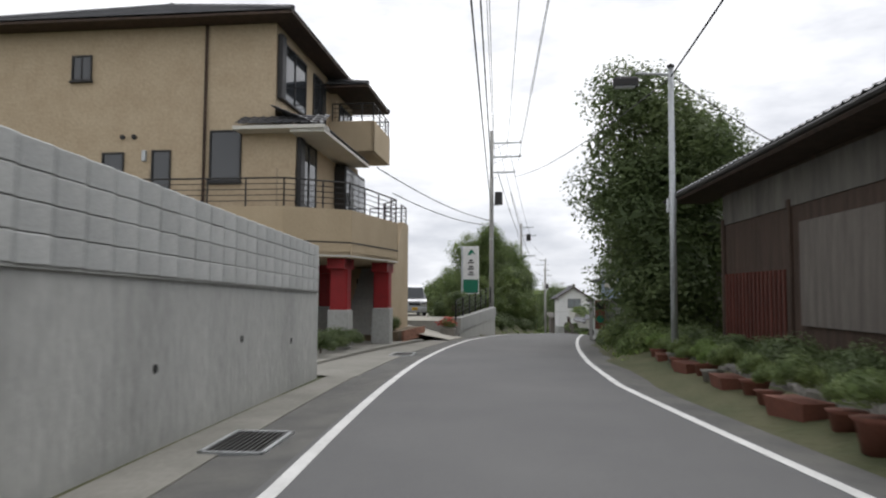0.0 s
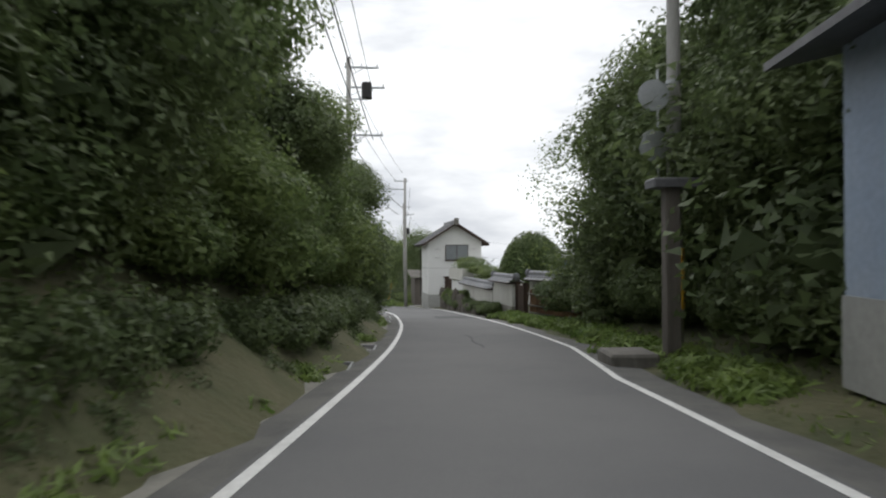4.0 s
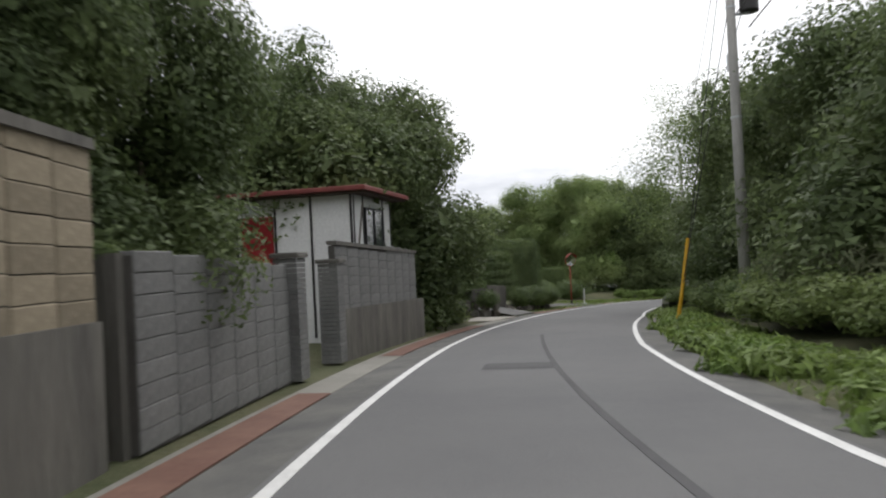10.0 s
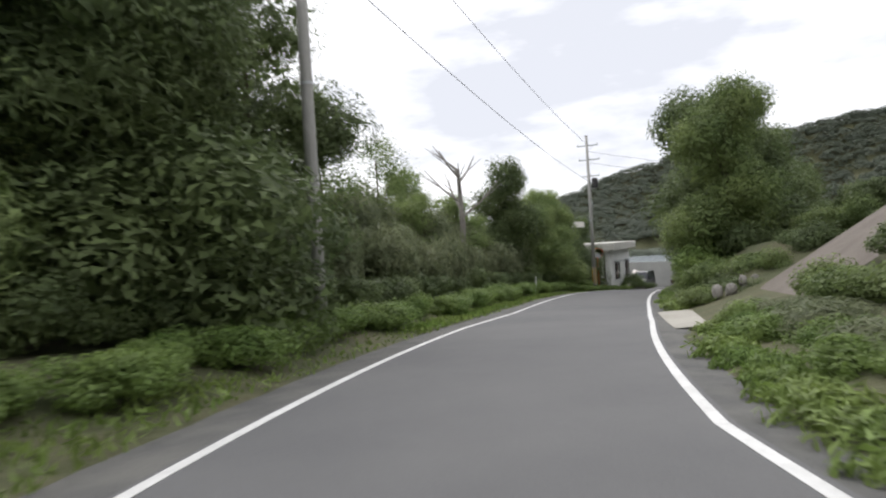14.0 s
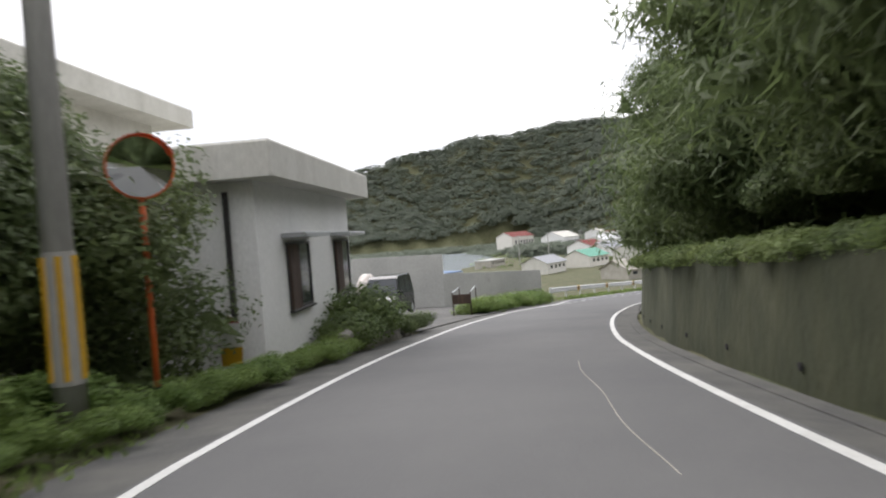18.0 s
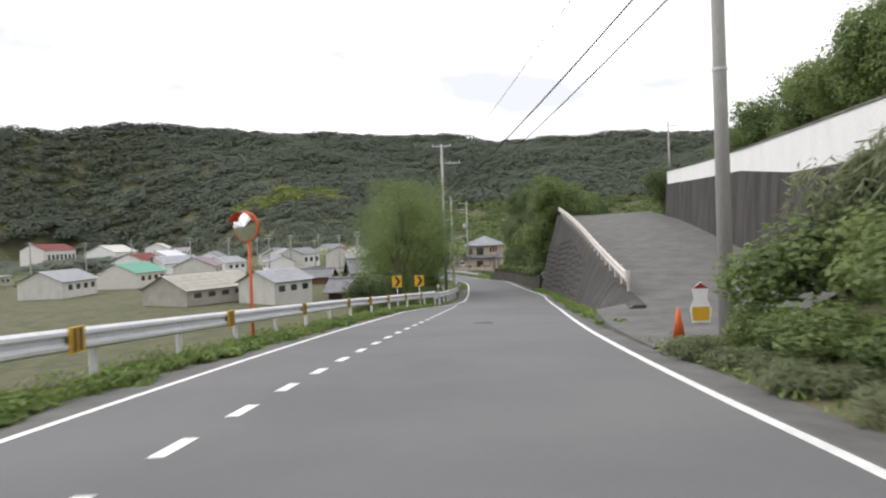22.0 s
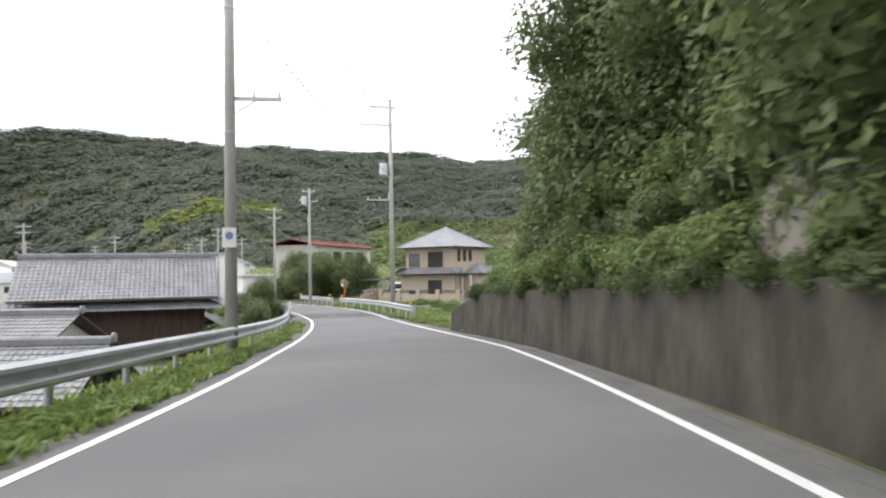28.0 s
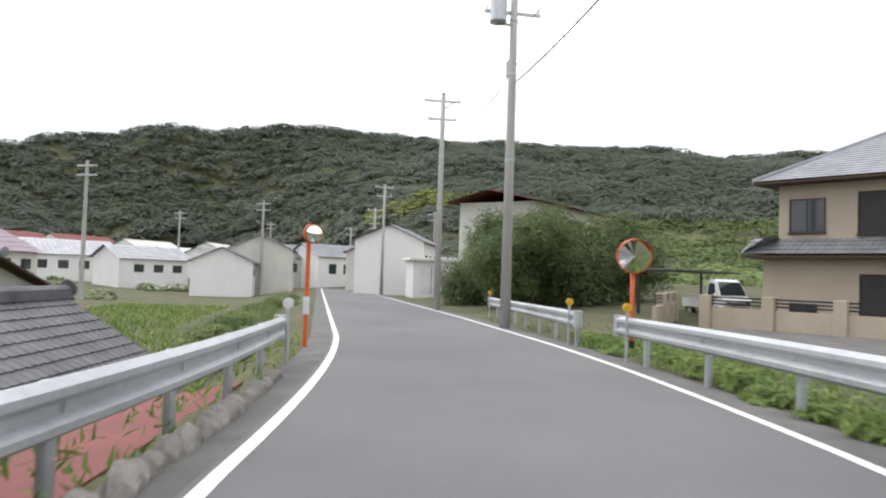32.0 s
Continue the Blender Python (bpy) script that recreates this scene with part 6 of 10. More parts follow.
def vehicle(m, length, width, height, paint, label, name="van", nose=0.55, hood=0.95, truck=False, group="parked vehicles"):
    """A small boxy car; its front looks along local -y. Rests on z = 0."""
    v = thing(name, label, name.replace("_", " "), m, group)
    hw, z0 = width / 2, 0.22
    cabin = 1.45 if truck else length - nose * 0.35
    belt = height * 0.53
    prof = [(0.02, z0), (0, 0.45), (0.03, hood * 0.9), (nose * 0.5, hood), (nose, hood + 0.06), (nose + 0.42, height - 0.09), (nose + 0.62, height), (cabin - 0.15, height - 0.01), (cabin - 0.03, height - 0.12), (cabin, belt), (cabin, z0)]
    b = B()
    n = len(prof)
    rows = []
    for sx in (-1, 1):
        for inset in ((0.0, 1) if sx < 0 else (1, 0.0)):
            row = []
            for y, z in prof:
                k = max(0.0, (z - belt) / (height - belt))
                x = sx * (hw - 0.13 * k - (0.06 if inset else 0.0))
                yy = y if not inset else y + (0.02 if y < length / 2 else -0.02)
                row.append((x, yy - 0.0, z + (0.012 if inset and z > belt else 0)))
            rows.append(row)
    vs = [p for r in rows for p in r]
    fs = []
    for k in range(3):
        fs += [(k * n + i, k * n + (i + 1) % n, (k + 1) * n + (i + 1) % n, (k + 1) * n + i) for i in range(n)]
    fs += [tuple(range(n - 1, -1, -1)), tuple(range(3 * n, 4 * n))]
    b.add(vs, fs)
    body = part("body", b, paint, v)
    # glass
    k = 0.93
    def wx(z):
        return hw - 0.13 * max(0.0, (z - belt) / (height - belt)) + 0.004
    yb, zb, yt, zt = nose + 0.03, hood + 0.1, nose + 0.4, height - 0.12
    n2 = Vector((0, -(zt - zb), yt - yb)).normalized() * 0.014
    b = B().add([Vector((-wx(zb) * k, yb, zb)) + n2, Vector((wx(zb) * k, yb, zb)) + n2, Vector((wx(zt) * k, yt, zt)) + n2, Vector((-wx(zt) * k, yt, zt)) + n2], [(0, 1, 2, 3)])
    part("windscreen", b, GLASS, v)
    spans = [(nose + 0.48, cabin - 0.2)] if truck else [(nose + 0.5, nose + 1.3), (nose + 1.38, nose + 2.1), (nose + 2.18, cabin - 0.25)]
    for sx in (-1, 1):
        for y0, y1 in spans:
            zl, zh = belt + 0.06, height - 0.17
            b = B().add([(sx * (wx(zl) + 0.004), y0 - 0.12 if y0 < nose + 0.55 else y0, zl), (sx * (wx(zl) + 0.004), y1, zl), (sx * (wx(zh) + 0.004), y1, zh), (sx * (wx(zh) + 0.004), y0 + 0.05, zh)], [(0, 1, 2, 3) if sx > 0 else (3, 2, 1, 0)])
            part("side_window", b, GLASS, v)
            part("door_gap", B().box(sx * hw - 0.006, sx * hw + 0.006, y1 + 0.035, y1 + 0.047, z0 + 0.1, belt), DARK, v)
            part("door_handle", B().bev(sx * hw - 0.02, sx * hw + 0.025, y1 - 0.16, y1 - 0.02, belt - 0.12, belt - 0.08, 0.008), BLACK, v)
        part("wing_mirror", B().bev(sx * (hw + 0.02) - 0.07, sx * (hw + 0.02) + 0.09, nose + 0.28, nose + 0.38, belt + 0.04, belt + 0.22, 0.02), paint, v)
        lamp = part("headlight", B().bev(sx * (hw - 0.24) - 0.15, sx * (hw - 0.24) + 0.15, -0.02, 0.09, hood * 0.68, hood * 0.68 + 0.16, 0.02), METAL_WHITE, v, "clear headlight")
        part("lens", B().box(sx * (hw - 0.24) - 0.12, sx * (hw - 0.24) + 0.12, -0.026, -0.02, hood * 0.68 + 0.03, hood * 0.68 + 0.13), GLASS, lamp)
        for y in (0.62, length - 0.62):
            wheel = part("wheel", B().disc((sx * (hw - 0.17), y, 0.27), (sx, 0, 0), 0.27, 0.16, 20), RUBBER, v)
            part("rim", B().disc((sx * (hw - 0.012), y, 0.27), (sx, 0, 0), 0.17, 0.012, 16, 0.01), METAL, wheel)
            part("wheel_arch", B().disc((sx * (hw - 0.06), y, 0.3), (sx, 0, 0), 0.33, 0.055, 20), DARK, v)
    part("bumper", B().bev(-hw + 0.03, hw - 0.03, -0.06, 0.12, z0, 0.48, 0.03), BLACK if paint is CAR_BLACK or truck else paint, v)
    part("grille", B().box(-hw * 0.45, hw * 0.45, -0.03, 0.0, hood * 0.66, hood * 0.66 + 0.12), DARK, v)
    plate = part("number_plate", B().bev(-0.165, 0.165, -0.085, -0.06, 0.33, 0.5, 0.005), YELLOW, v, "yellow number plate with dark bars")
    for zz in (0.36, 0.43):
        part("bar", B().box(-0.11, 0.11, -0.088, -0.084, zz, zz + 0.03), BLACK, plate)
    if truck:
        part("bed_floor", B().box(-hw, hw, cabin + 0.05, length, 0.5, 0.62), paint, v)
        for x0, x1, y0, y1 in ((-hw, -hw + 0.04, cabin + 0.05, length), (hw - 0.04, hw, cabin + 0.05, length), (-hw, hw, length - 0.04, length), (-hw, hw, cabin + 0.05, cabin + 0.09)):
            part("side_gate", B().box(x0, x1, y0, y1, 0.62, 0.92), paint, v)
    return v


def sign_text(parent, m, body, size, material, name="lettering"):
    c = bpy.data.curves.new(name, "FONT")
    c.body, c.size, c.extrude = body, size, 0.004
    c.align_x = "CENTER"
    ob = new(name, c)
    c.materials.append(material)
    ob.parent = parent
    ob.matrix_basis = m
    return ob


def railing(parent, pts, z, h, bars=5, material=BLACK, post=1.2):
    """Horizontal bars on uprights along local plan points."""
    for (x0, y0), (x1, y1) in zip(pts, pts[1:]):
        ln = math.hypot(x1 - x0, y1 - y0)
        for k in range(bars):
            zz = z + h * (k + 1) / bars
            part("rail", B().tube([(x0, y0, zz), (x1, y1, zz)], 0.028 if k == bars - 1 else 0.014, 6), material, parent)
        for i in range(int(ln / post) + 2):
            f = min(1.0, i * post / ln)
            part("upright", B().tube([(x0 + (x1 - x0) * f, y0 + (y1 - y0) * f, z), (x0 + (x1 - x0) * f, y0 + (y1 - y0) * f, z + h)], 0.028, 6), material, parent)


# ---- first stretch: houses, walls and the garage ----
part_wall = wall_piece("retaining_wall", W(-20, -2.65, 0), W(13.0, -3.2, 0), 1.56, -0.25, CONC_STAIN, "stained pale concrete retaining wall", "retaining wall")
for i in range(9):
    m, ln = between(W(-20, -2.65, 0), W(13.0, -3.2, 0))
    y = 12 + i * 2.4
    part("weep_hole", B().disc((0.001, y, 0.55 - y * 0.012 + 0.15 * (i % 2)), (1, 0, 0), 0.045, 0.006, 10), DARK, part_wall)
part("expansion_joint", B().box(-0.004, 0.004, 22, 22.02, -0.4, 1.2), DARK, part_wall)
block_wall(-20, -2.75, 12.8, -3.28, 1.56, 2.5, 2.38, BLOCK, "pale grey concrete block wall on the retaining wall", 0.2, 0.40, 0.14)

h1 = thing("tiled_house", "old house with dark tiled roof behind the wall", "house", F(-10.3, -7.7, 1.6, -4))
part("wall", gable_body(5.2, 12.5, 1.7, 1.6), PLASTER_OLD, h1)
gable_roof(h1, 5.2, 12.5, 1.75, 1.7, 1.3, TILE_DARK, WOOD_DARK, 0.26, 1.0)
part("gutter", B().tube([(3.95, -1, 0.95), (3.95, 13.5, 0.95)], 0.06, 8), BLACK, h1)
part("downpipe", B().tube([(3.95, 13.2, 0.95), (3.3, 13.2, 0.7), (2.7, 13.2, 0.55), (2.7, 13.2, -0.5)], 0.04, 8), BLACK, h1)

HS, HU = 20.3, -5.9
hm = F(HS, HU, 0.0, 1.0)
h3 = thing("three_storey_house", "beige three-storey house over a red-pillared carport", "house", hm)
# back wall takes the dark concrete so the carport's inner shade is in its colour
part("carport_shaded_wall", B().box(-11, -7.5, 1.2, 9.2, -0.3, 2.78), CONC_DARK, h3)
part("carport_side_wall", B().box(-11, -4.6, 9.22, 9.5, -0.3, 2.9), STUCCO_PLAIN, h3)
part("carport_rear_wall", B().box(-4.6, -0.1, 9.22, 9.5, -0.3, 2.77), STUCCO_PLAIN, h3)
for x in (-1.6, -1.1, -0.6):
    part("slot_opening", B().box(x, x + 0.14, 9.205, 9.22, 1.2, 2.3), DARK, h3)
# near-black block added along the back wall to stand for deep shade
part("rear_shade_block", B().box(-7.5, -7.0, 1.6, 8.4, 0, 1.6), DARK, h3)
part("lower_storey", B().box(-11.5, -0.6, 0.9, 9.2, 2.95, 7.0), STUCCO, h3)
part("upper_storey", B().box(-11.5, -1.3, 0.9, 7.0, 7.0, 10.5), STUCCO, h3)
part("rear_upper_storey", B().box(-9, -1.0, 7.02, 9.6, 7.0, 9.9), STUCCO, h3)
slab = B().prism([(-0.5, -0.4), (1.25, 0.8), (1.95, 4.9), (1.25, 6.1), (1.1, 9.1), (0.6, 9.6), (-6.5, 9.6), (-6.5, -0.4)], 2.78, 2.95)
part("carport_ceiling", slab, STUCCO_PLAIN, h3)
pts = ((-6.5, -0.4), (-0.5, -0.4), (1.25, 0.8), (1.95, 4.9), (1.25, 6.1), (1.1, 9.1))
for (x0, y0), (x1, y1) in zip(pts, pts[1:]):
    mm, ln = between((x0, y0, 2.8), (x1, y1, 2.8))
    p = part("balcony_parapet", B().box(-0.14, 0.0, -0.02, ln + 0.02, 0, 1.45, mm), STUCCO_PLAIN, h3)
    part("trim_line", B().box(0.0, 0.012, 0, ln, 0.42, 0.46, mm), BLACK, p)
    part("trim_line", B().box(0.0, 0.02, 0, ln, 0.0, 0.05, mm), CREAM, p)
railing(h3, [(-6.5, -0.33), (-0.52, -0.33), (1.18, 0.83), (1.88, 4.88), (1.2, 6.05), (1.1, 6.8)], 4.25, 0.85, 5)
for y, x in ((4.7, 1.45), (1.5, 0.75), (1.7, -2.3), (6.9, -1.2)):
    p = part("pillar", B().bev(x - 0.28, x + 0.28, y - 0.28, y + 0.28, 1.15, 2.8, 0.04), RED, h3, "glossy red pillar")
    part("pillar_base", B().bev(x - 0.33, x + 0.33, y - 0.33, y + 0.33, -0.6, 1.17, 0.03), CONC, p)
    part("bracket", B().prism([(x - 0.28, y - 0.6), (x + 0.28, y - 0.6), (x + 0.28, y + 0.6), (x - 0.28, y + 0.6)], 2.45, 2.77), RED, p)
# windows and shutters, end wall
for x, z, w, hh, pn in ((-6.7, 5.3, 0.75, 0.9, 1), (-5.05, 4.75, 0.65, 1.5, 1), (-2.9, 5.2, 1.05, 1.65, 1), (-7.9, 8.6, 0.7, 0.85, 2)):
    window(h3, pose(x, 0.898, z), w, hh, pn)
for y, z, w, hh, pn in ((1.3, 4.5, 1.6, 2.1, 2), (5.9, 4.9, 2.4, 1.7, 3)):
    window(h3, pose(-0.598, y + 0.9, z, 0, 0, 90), w, hh, pn)
for y, w in ((2.7, 2.4), (5.6, 1.6)):
    window(h3, pose(-1.298, y, 8.0, 0, 0, 90), w, 1.9, 2)
part("shutter_box", B().bev(-0.6, -0.44, 0.95, 1.4, 4.3, 6.6, 0.03), BLACK, h3)
part("shutter_box", B().bev(-1.3, -1.12, 1.0, 1.4, 7.9, 10.0, 0.03), BLACK, h3)
part("bay_window", B().bev(-0.6, -0.15, 5.4, 8.6, 4.7, 6.5, 0.04), BLACK, h3)
for k in range(3):
    part("pane", B().box(-0.149, -0.14, 5.5 + 1.02 * k, 6.4 + 1.02 * k, 4.85, 6.35), GLASS, h3)
part("downpipe", B().tube([(-3.6, 0.84, 2.9), (-3.6, 0.84, 10.5)], 0.05, 8), WOOD_DARK, h3)
for x in (-6.4, -6.0):
    part("vent", B().disc((x, 0.895, 6.7), (0, -1, 0), 0.08, 0.06, 12), BLACK, h3)
part("wall_lamp", B().bev(-5.7, -5.55, 0.8, 0.9, 5.9, 6.25, 0.02), METAL, h3)
for x in (-8.0, -5.45, -1.2, -0.6):
    part("wall_joint", B().box(x, x + 0.015, 0.888, 0.9, 4.3, 5.6), WOOD_GREY, h3)
# mid canopy with tiles, upper balcony, roofs
part("canopy_slope", tiled(B(), (0.5, 0.3, 6.75), (0, 6.3, 0), (-1.8, 0, 0.75), 20, 6), TILE_DARK, h3)
part("canopy_soffit", B().box(-0.6, 0.48, 0.3, 6.6, 6.62, 6.72), CREAM, h3)
part("canopy_slope", tiled(B(), (-2.4, 0.2, 6.85), (2.9, 0, 0), (0, 0.8, 0.45), 10, 4), TILE_DARK, h3)
part("canopy_soffit", B().box(-2.4, 0.5, 0.2, 0.9, 6.72, 6.83), CREAM, h3)
for (x0, y0), (x1, y1) in zip(((-1.0, 6.4), (0.7, 6.4), (0.7, 9.6)), ((0.7, 6.4), (0.7, 9.6), (-2, 9.6))):
    mm, ln = between((x0, y0, 7.4), (x1, y1, 7.4))
    part("upper_parapet", B().box(-0.12, 0.0, 0, ln, -0.15, 1.05, mm), STUCCO_PLAIN, h3)
railing(h3, [(-1.0, 6.45), (0.65, 6.45), (0.65, 9.55), (-2, 9.55)], 8.45, 0.7, 4)
part("upper_floor", B().box(-0.98, 0.58, 6.52, 9.48, 7.22, 7.4), STUCCO_PLAIN, h3)
window(h3, pose(-0.997, 8.4, 7.6, 0, 0, 90), 2.0, 1.8, 3)
hip_roof(h3, 10.2, 6.1, 10.55, 1.7, 0.8, TILE_DARK, 0.2, -11.5, 0.9)
hip_roof(h3, 8.6, 2.6, 9.95, 0.9, 0.9, TILE_DARK, 0.2, -9.0, 7.05)
# outside stair with stepped wall
part("stair_wall", B().side([(6.4, -0.5), (10.8, -0.5), (10.8, 4.75), (9.5, 4.75), (6.4, 2.0)], 0, 0.25, pose(1.35, 0, 0, 0, 0, 90)), STUCCO_PLAIN, h3)
for i in range(13):
    part("step", B().box(-0.4, 1.08, 6.3 + 0.26 * i, 6.6 + 0.26 * i, 0.1 + 0.22 * i, 0.32 + 0.22 * i), CONC, h3)
for k in range(3):
    part("slot_window", B().box(-2.6 + 0.5 * k, -2.44 + 0.5 * k, 9.19, 9.22, 0.9, 2.2), DARK, h3)
part("landing", B().box(-0.4, 1.08, 9.7, 10.8, 3.55, 3.75), CONC, h3)
railing(h3, [(-0.4, 10.75), (1.25, 10.75), (1.25, 9.5)], 4.75, 0.75, 4)
bed = thing("brick_bed", "low red brick flower bed beside the pillar", "flower bed", F(26.6, -4.3))
bm_ = B().box(0, 0.21, 0, 0.07, 0, 0.06).mesh("brick")
bm_.materials.append(BRICK)
for r in range(6):
    for i in range(20):
        part("brick", bm_, None, bed, m=pose(0.1 * (r % 2) * 0 + 0.12, 0.02 + i * 0.22 + 0.11 * (r % 2), 0.005 + r * 0.07, 0, 0, 90))
part("soil", B().box(-2.2, -0.1, 0.0, 4.5, -0.2, 0.4), SOIL, bed)
bk = thing("parked_bus_front", "white van front inside the dark carport", "van", F(24.2, -8.6), "parked vehicles")
part("body", B().bev(-0.8, 0.8, 0, 2.6, 0.3, 1.5, 0.12), CAR_WHITE, bk)
part("windscreen", B().box(-0.7, 0.7, -0.012, 0.0, 0.95, 1.4), GLASS, bk)
for sx in (-0.6, 0.6):
    part("headlight", B().bev(sx - 0.14, sx + 0.14, -0.03, 0.05, 0.6, 0.75, 0.02), METAL_WHITE, bk)
    part("wheel", B().disc((sx, 0.6, 0.28), (1 if sx > 0 else -1, 0, 0), 0.28, 0.18, 18), RUBBER, bk)

# right: dark red timber house with tiled eave
rw = thing("timber_house", "dark red timber house with grey tiled roof", "house", None)
rw.matrix_basis = Matrix.Translation((0, 0, W(15, 0, 0).z - W(-12, 0, 0).z)) @ between(W(-12, 5.95, 0), W(18.6, 5.8, 0))[0]
part("wall", B().box(0.0, 6.5, 0, 30.6, -0.6, 4.25), WOOD_DARK, rw)
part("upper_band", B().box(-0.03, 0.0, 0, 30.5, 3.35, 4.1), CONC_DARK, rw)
sl = B().box(-0.045, -0.005, -0.05, 0.05, 0.35, 2.1).mesh("slat")
sl.materials.append(WOOD_RED)
for i in range(105):
    y = 5.9 + i * 0.235
    if not (12.5 < y < 26.5):
        part("slat", sl, None, rw, m=pose(0, y, 0))
for y0, y1 in ((23.0, 26.0), (19.6, 22.7), (16, 19.3)):
    part("shutter_panel", B().bev(-0.06, -0.004, y0, y1, 1.0, 3.0, 0.02), WOOD_GREY, rw, "weathered grey shutter panel")
for y in (30.5, 26.5, 22.85, 19.45, 15.8, 12):
    part("post", B().bev(-0.07, 0.08, y - 0.09, y + 0.09, -0.3, 3.5, 0.02), WOOD_DARK, rw)
e, r_ = Vector((-0.85, -0.8, 4.35)), Vector((3.25, -0.8, 6.0))
part("roof_slope", tiled(B(), e, (0, 33.6, 0), r_ - e, 116, 15, 0.05, 0.03), TILE, rw)
part("roof_slope", tiled(B(), (7.4, 32.8, 4.35), (0, -33.6, 0), Vector((-4.15, 0, 1.65)), 60, 8, 0.05, 0.03), TILE, rw)
part("eave_board", B().box(-0.8, 0.2, -0.7, 32.6, 4.18, 4.32), WOOD_DARK, rw)
part("gable_end", B().add([(-0.6, 30.62, 4.3), (7.1, 30.62, 4.3), (3.25, 30.62, 5.85)], [(0, 1, 2)]), PLASTER_OLD, rw)
part("ridge", B().tube([(3.25, -0.9, 6.08), (3.25, 32.8, 6.08)], 0.17, 8), TILE, rw)
part("gutter", B().tube([(-0.93, -0.8, 4.26), (-0.93, 32.8, 4.26)], 0.06, 8), BLACK, rw)
rh2 = thing("rear_house", "grey rendered house with tiled roof behind trees", "house", F(26, 10.0, 0.2, 8))
part("wall", gable_body(6, 7, 4.0, 1.4), PLASTER_OLD, rh2)
gable_roof(rh2, 6, 7, 4.0, 1.5, 0.6, TILE)
window(rh2, pose(-1.2, -0.003, 2.2), 0.9, 0.8, 2)
part("oil_tank", B().bev(-2.6, -1.5, -0.9, -0.3, 0.6, 1.4, 0.08), RED, rh2, "red oil tank on the wall")

for i in range(15):
    s = 4.6 + i * 0.95
    u = 3.45 + 0.035 * i + (0.12 if i % 3 == 0 else 0)
    k = 0.75 + 0.35 * ((i * 7) % 5) / 5
    box = i % 3 == 1
    p = thing("plant_pot", "terracotta planter with leafy plants on the verge" if not box else "long terracotta trough with leafy plants on the verge", "plant pot", F(s, u, 0.02, (i * 37) % 25 - 12), "plant pots")
    if box:
        part("pot", B().add([(-0.16, -0.34, 0), (0.16, -0.34, 0), (0.16, 0.34, 0), (-0.16, 0.34, 0), (-0.2, -0.38, 0.24), (0.2, -0.38, 0.24), (0.2, 0.38, 0.24), (-0.2, 0.38, 0.24)], [(3, 2, 1, 0), (0, 1, 5, 4), (1, 2, 6, 5), (2, 3, 7, 6), (3, 0, 4, 7), (4, 5, 6, 7)]), TERRACOTTA, p)
    else:
        part("pot", B().tube([(0, 0, 0), (0, 0, 0.26 * k), (0, 0, 0.3 * k)], 0.16 * k, 14, 0.25 * k), TERRACOTTA if i % 4 else STONE, p, smooth=True)
    part("soil", B().disc((0, 0, 0.2 * k), (0, 0, 1), 0.17 * k, 0.02, 12), SOIL, p)
    part("plant", random.choice(BUSH_MID + BUSH_BRIGHT), None, p, m=pose(0, 0, 0.42 * k + 0.1) @ Matrix.Diagonal((0.34 * k, 0.42 * k, 0.34 * k, 1)))
stone_row(3, 21, lambda s: 4.15 + 0.02 * s, 0, 0.32, 0.38, "low rough stone edging behind the pots")
run(BUSH_DARK, 4, 20, lambda s: 4.9, 0.45, (0.6, 0.7, 0.6), 1.0, "dark leafy garden shrub behind pots", "garden shrubs", 0.3)
lp = thing("street_lamp", "slim grey street lamp post on the verge", "street lamp", F(15.8, 3.9))
part("post", B().tube([(0, 0, -0.3), (0, 0, 6.6)], 0.075, 12, 0.06), METAL, lp, smooth=True)
part("arm", B().tube([(0, 0, 6.45), (-0.75, 0, 6.5)], 0.03, 8), METAL, lp)
hd = part("lamp_head", B().bev(-1.25, -0.7, -0.1, 0.1, 6.2, 6.42, 0.05), BLACK, lp, "dark angled lamp head")
part("diffuser", B().box(-1.2, -0.78, -0.07, 0.07, 6.18, 6.2), METAL_WHITE, hd)
part("cap", B().tube([(0, 0, 6.6), (0, 0, 6.66)], 0.08, 10), BLACK, lp)
part("control_box", B().bev(-0.1, 0.1, 0.05, 0.2, 3.4, 3.7, 0.02), METAL, lp)

# low wall, parking, sign
lw = wall_piece("retaining_wall", W(33.4, -3.05, 0), W(43.8, -2.65, 0), 0.8, -0.3, CONC_DRIP, "stained low concrete wall beside a parking lot", "low wall", h2=1.55)
wall_piece("wall_coping", W(33.4, -3.0, 0.8), W(43.8, -2.6, 1.55), 0.12, -0.34, CONC, "pale coping on the low wall", "coping")
m, ln = between(W(33.4, -3.25, 0.8), W(43.8, -2.9, 1.6))
fz = thing("mesh_fence", "low black metal fence on the concrete wall", "fence", m)
for i in range(7):
    z = 0.8 * i / 6 * 1.0
    part("post", B().box(-0.03, 0.03, i * 1.7, i * 1.7 + 0.06, z - 0.1, z + 0.95), BLACK, fz)
for k in range(5):
    part("rail", B().tube([(0, 0, 0.15 + 0.2 * k), (0, ln, 0.95 + 0.2 * k)], 0.012, 5), BLACK, fz)
jg = thing("roadside_sign", "tall white sign with green foot and bars of writing", "sign", F(44.3, -4.2, 0.3))
part("post", B().tube([(-0.62, 0, -0.5), (-0.62, 0, 5.2)], 0.06, 10), METAL, jg)
pn = part("panel", B().bev(-0.55, 0.45, -0.09, 0.09, 2.2, 5.2, 0.03), WHITE, jg)
part("green_field", B().box(-0.53, 0.43, -0.096, -0.09, 2.25, 3.1), GREEN_SIGN, pn)
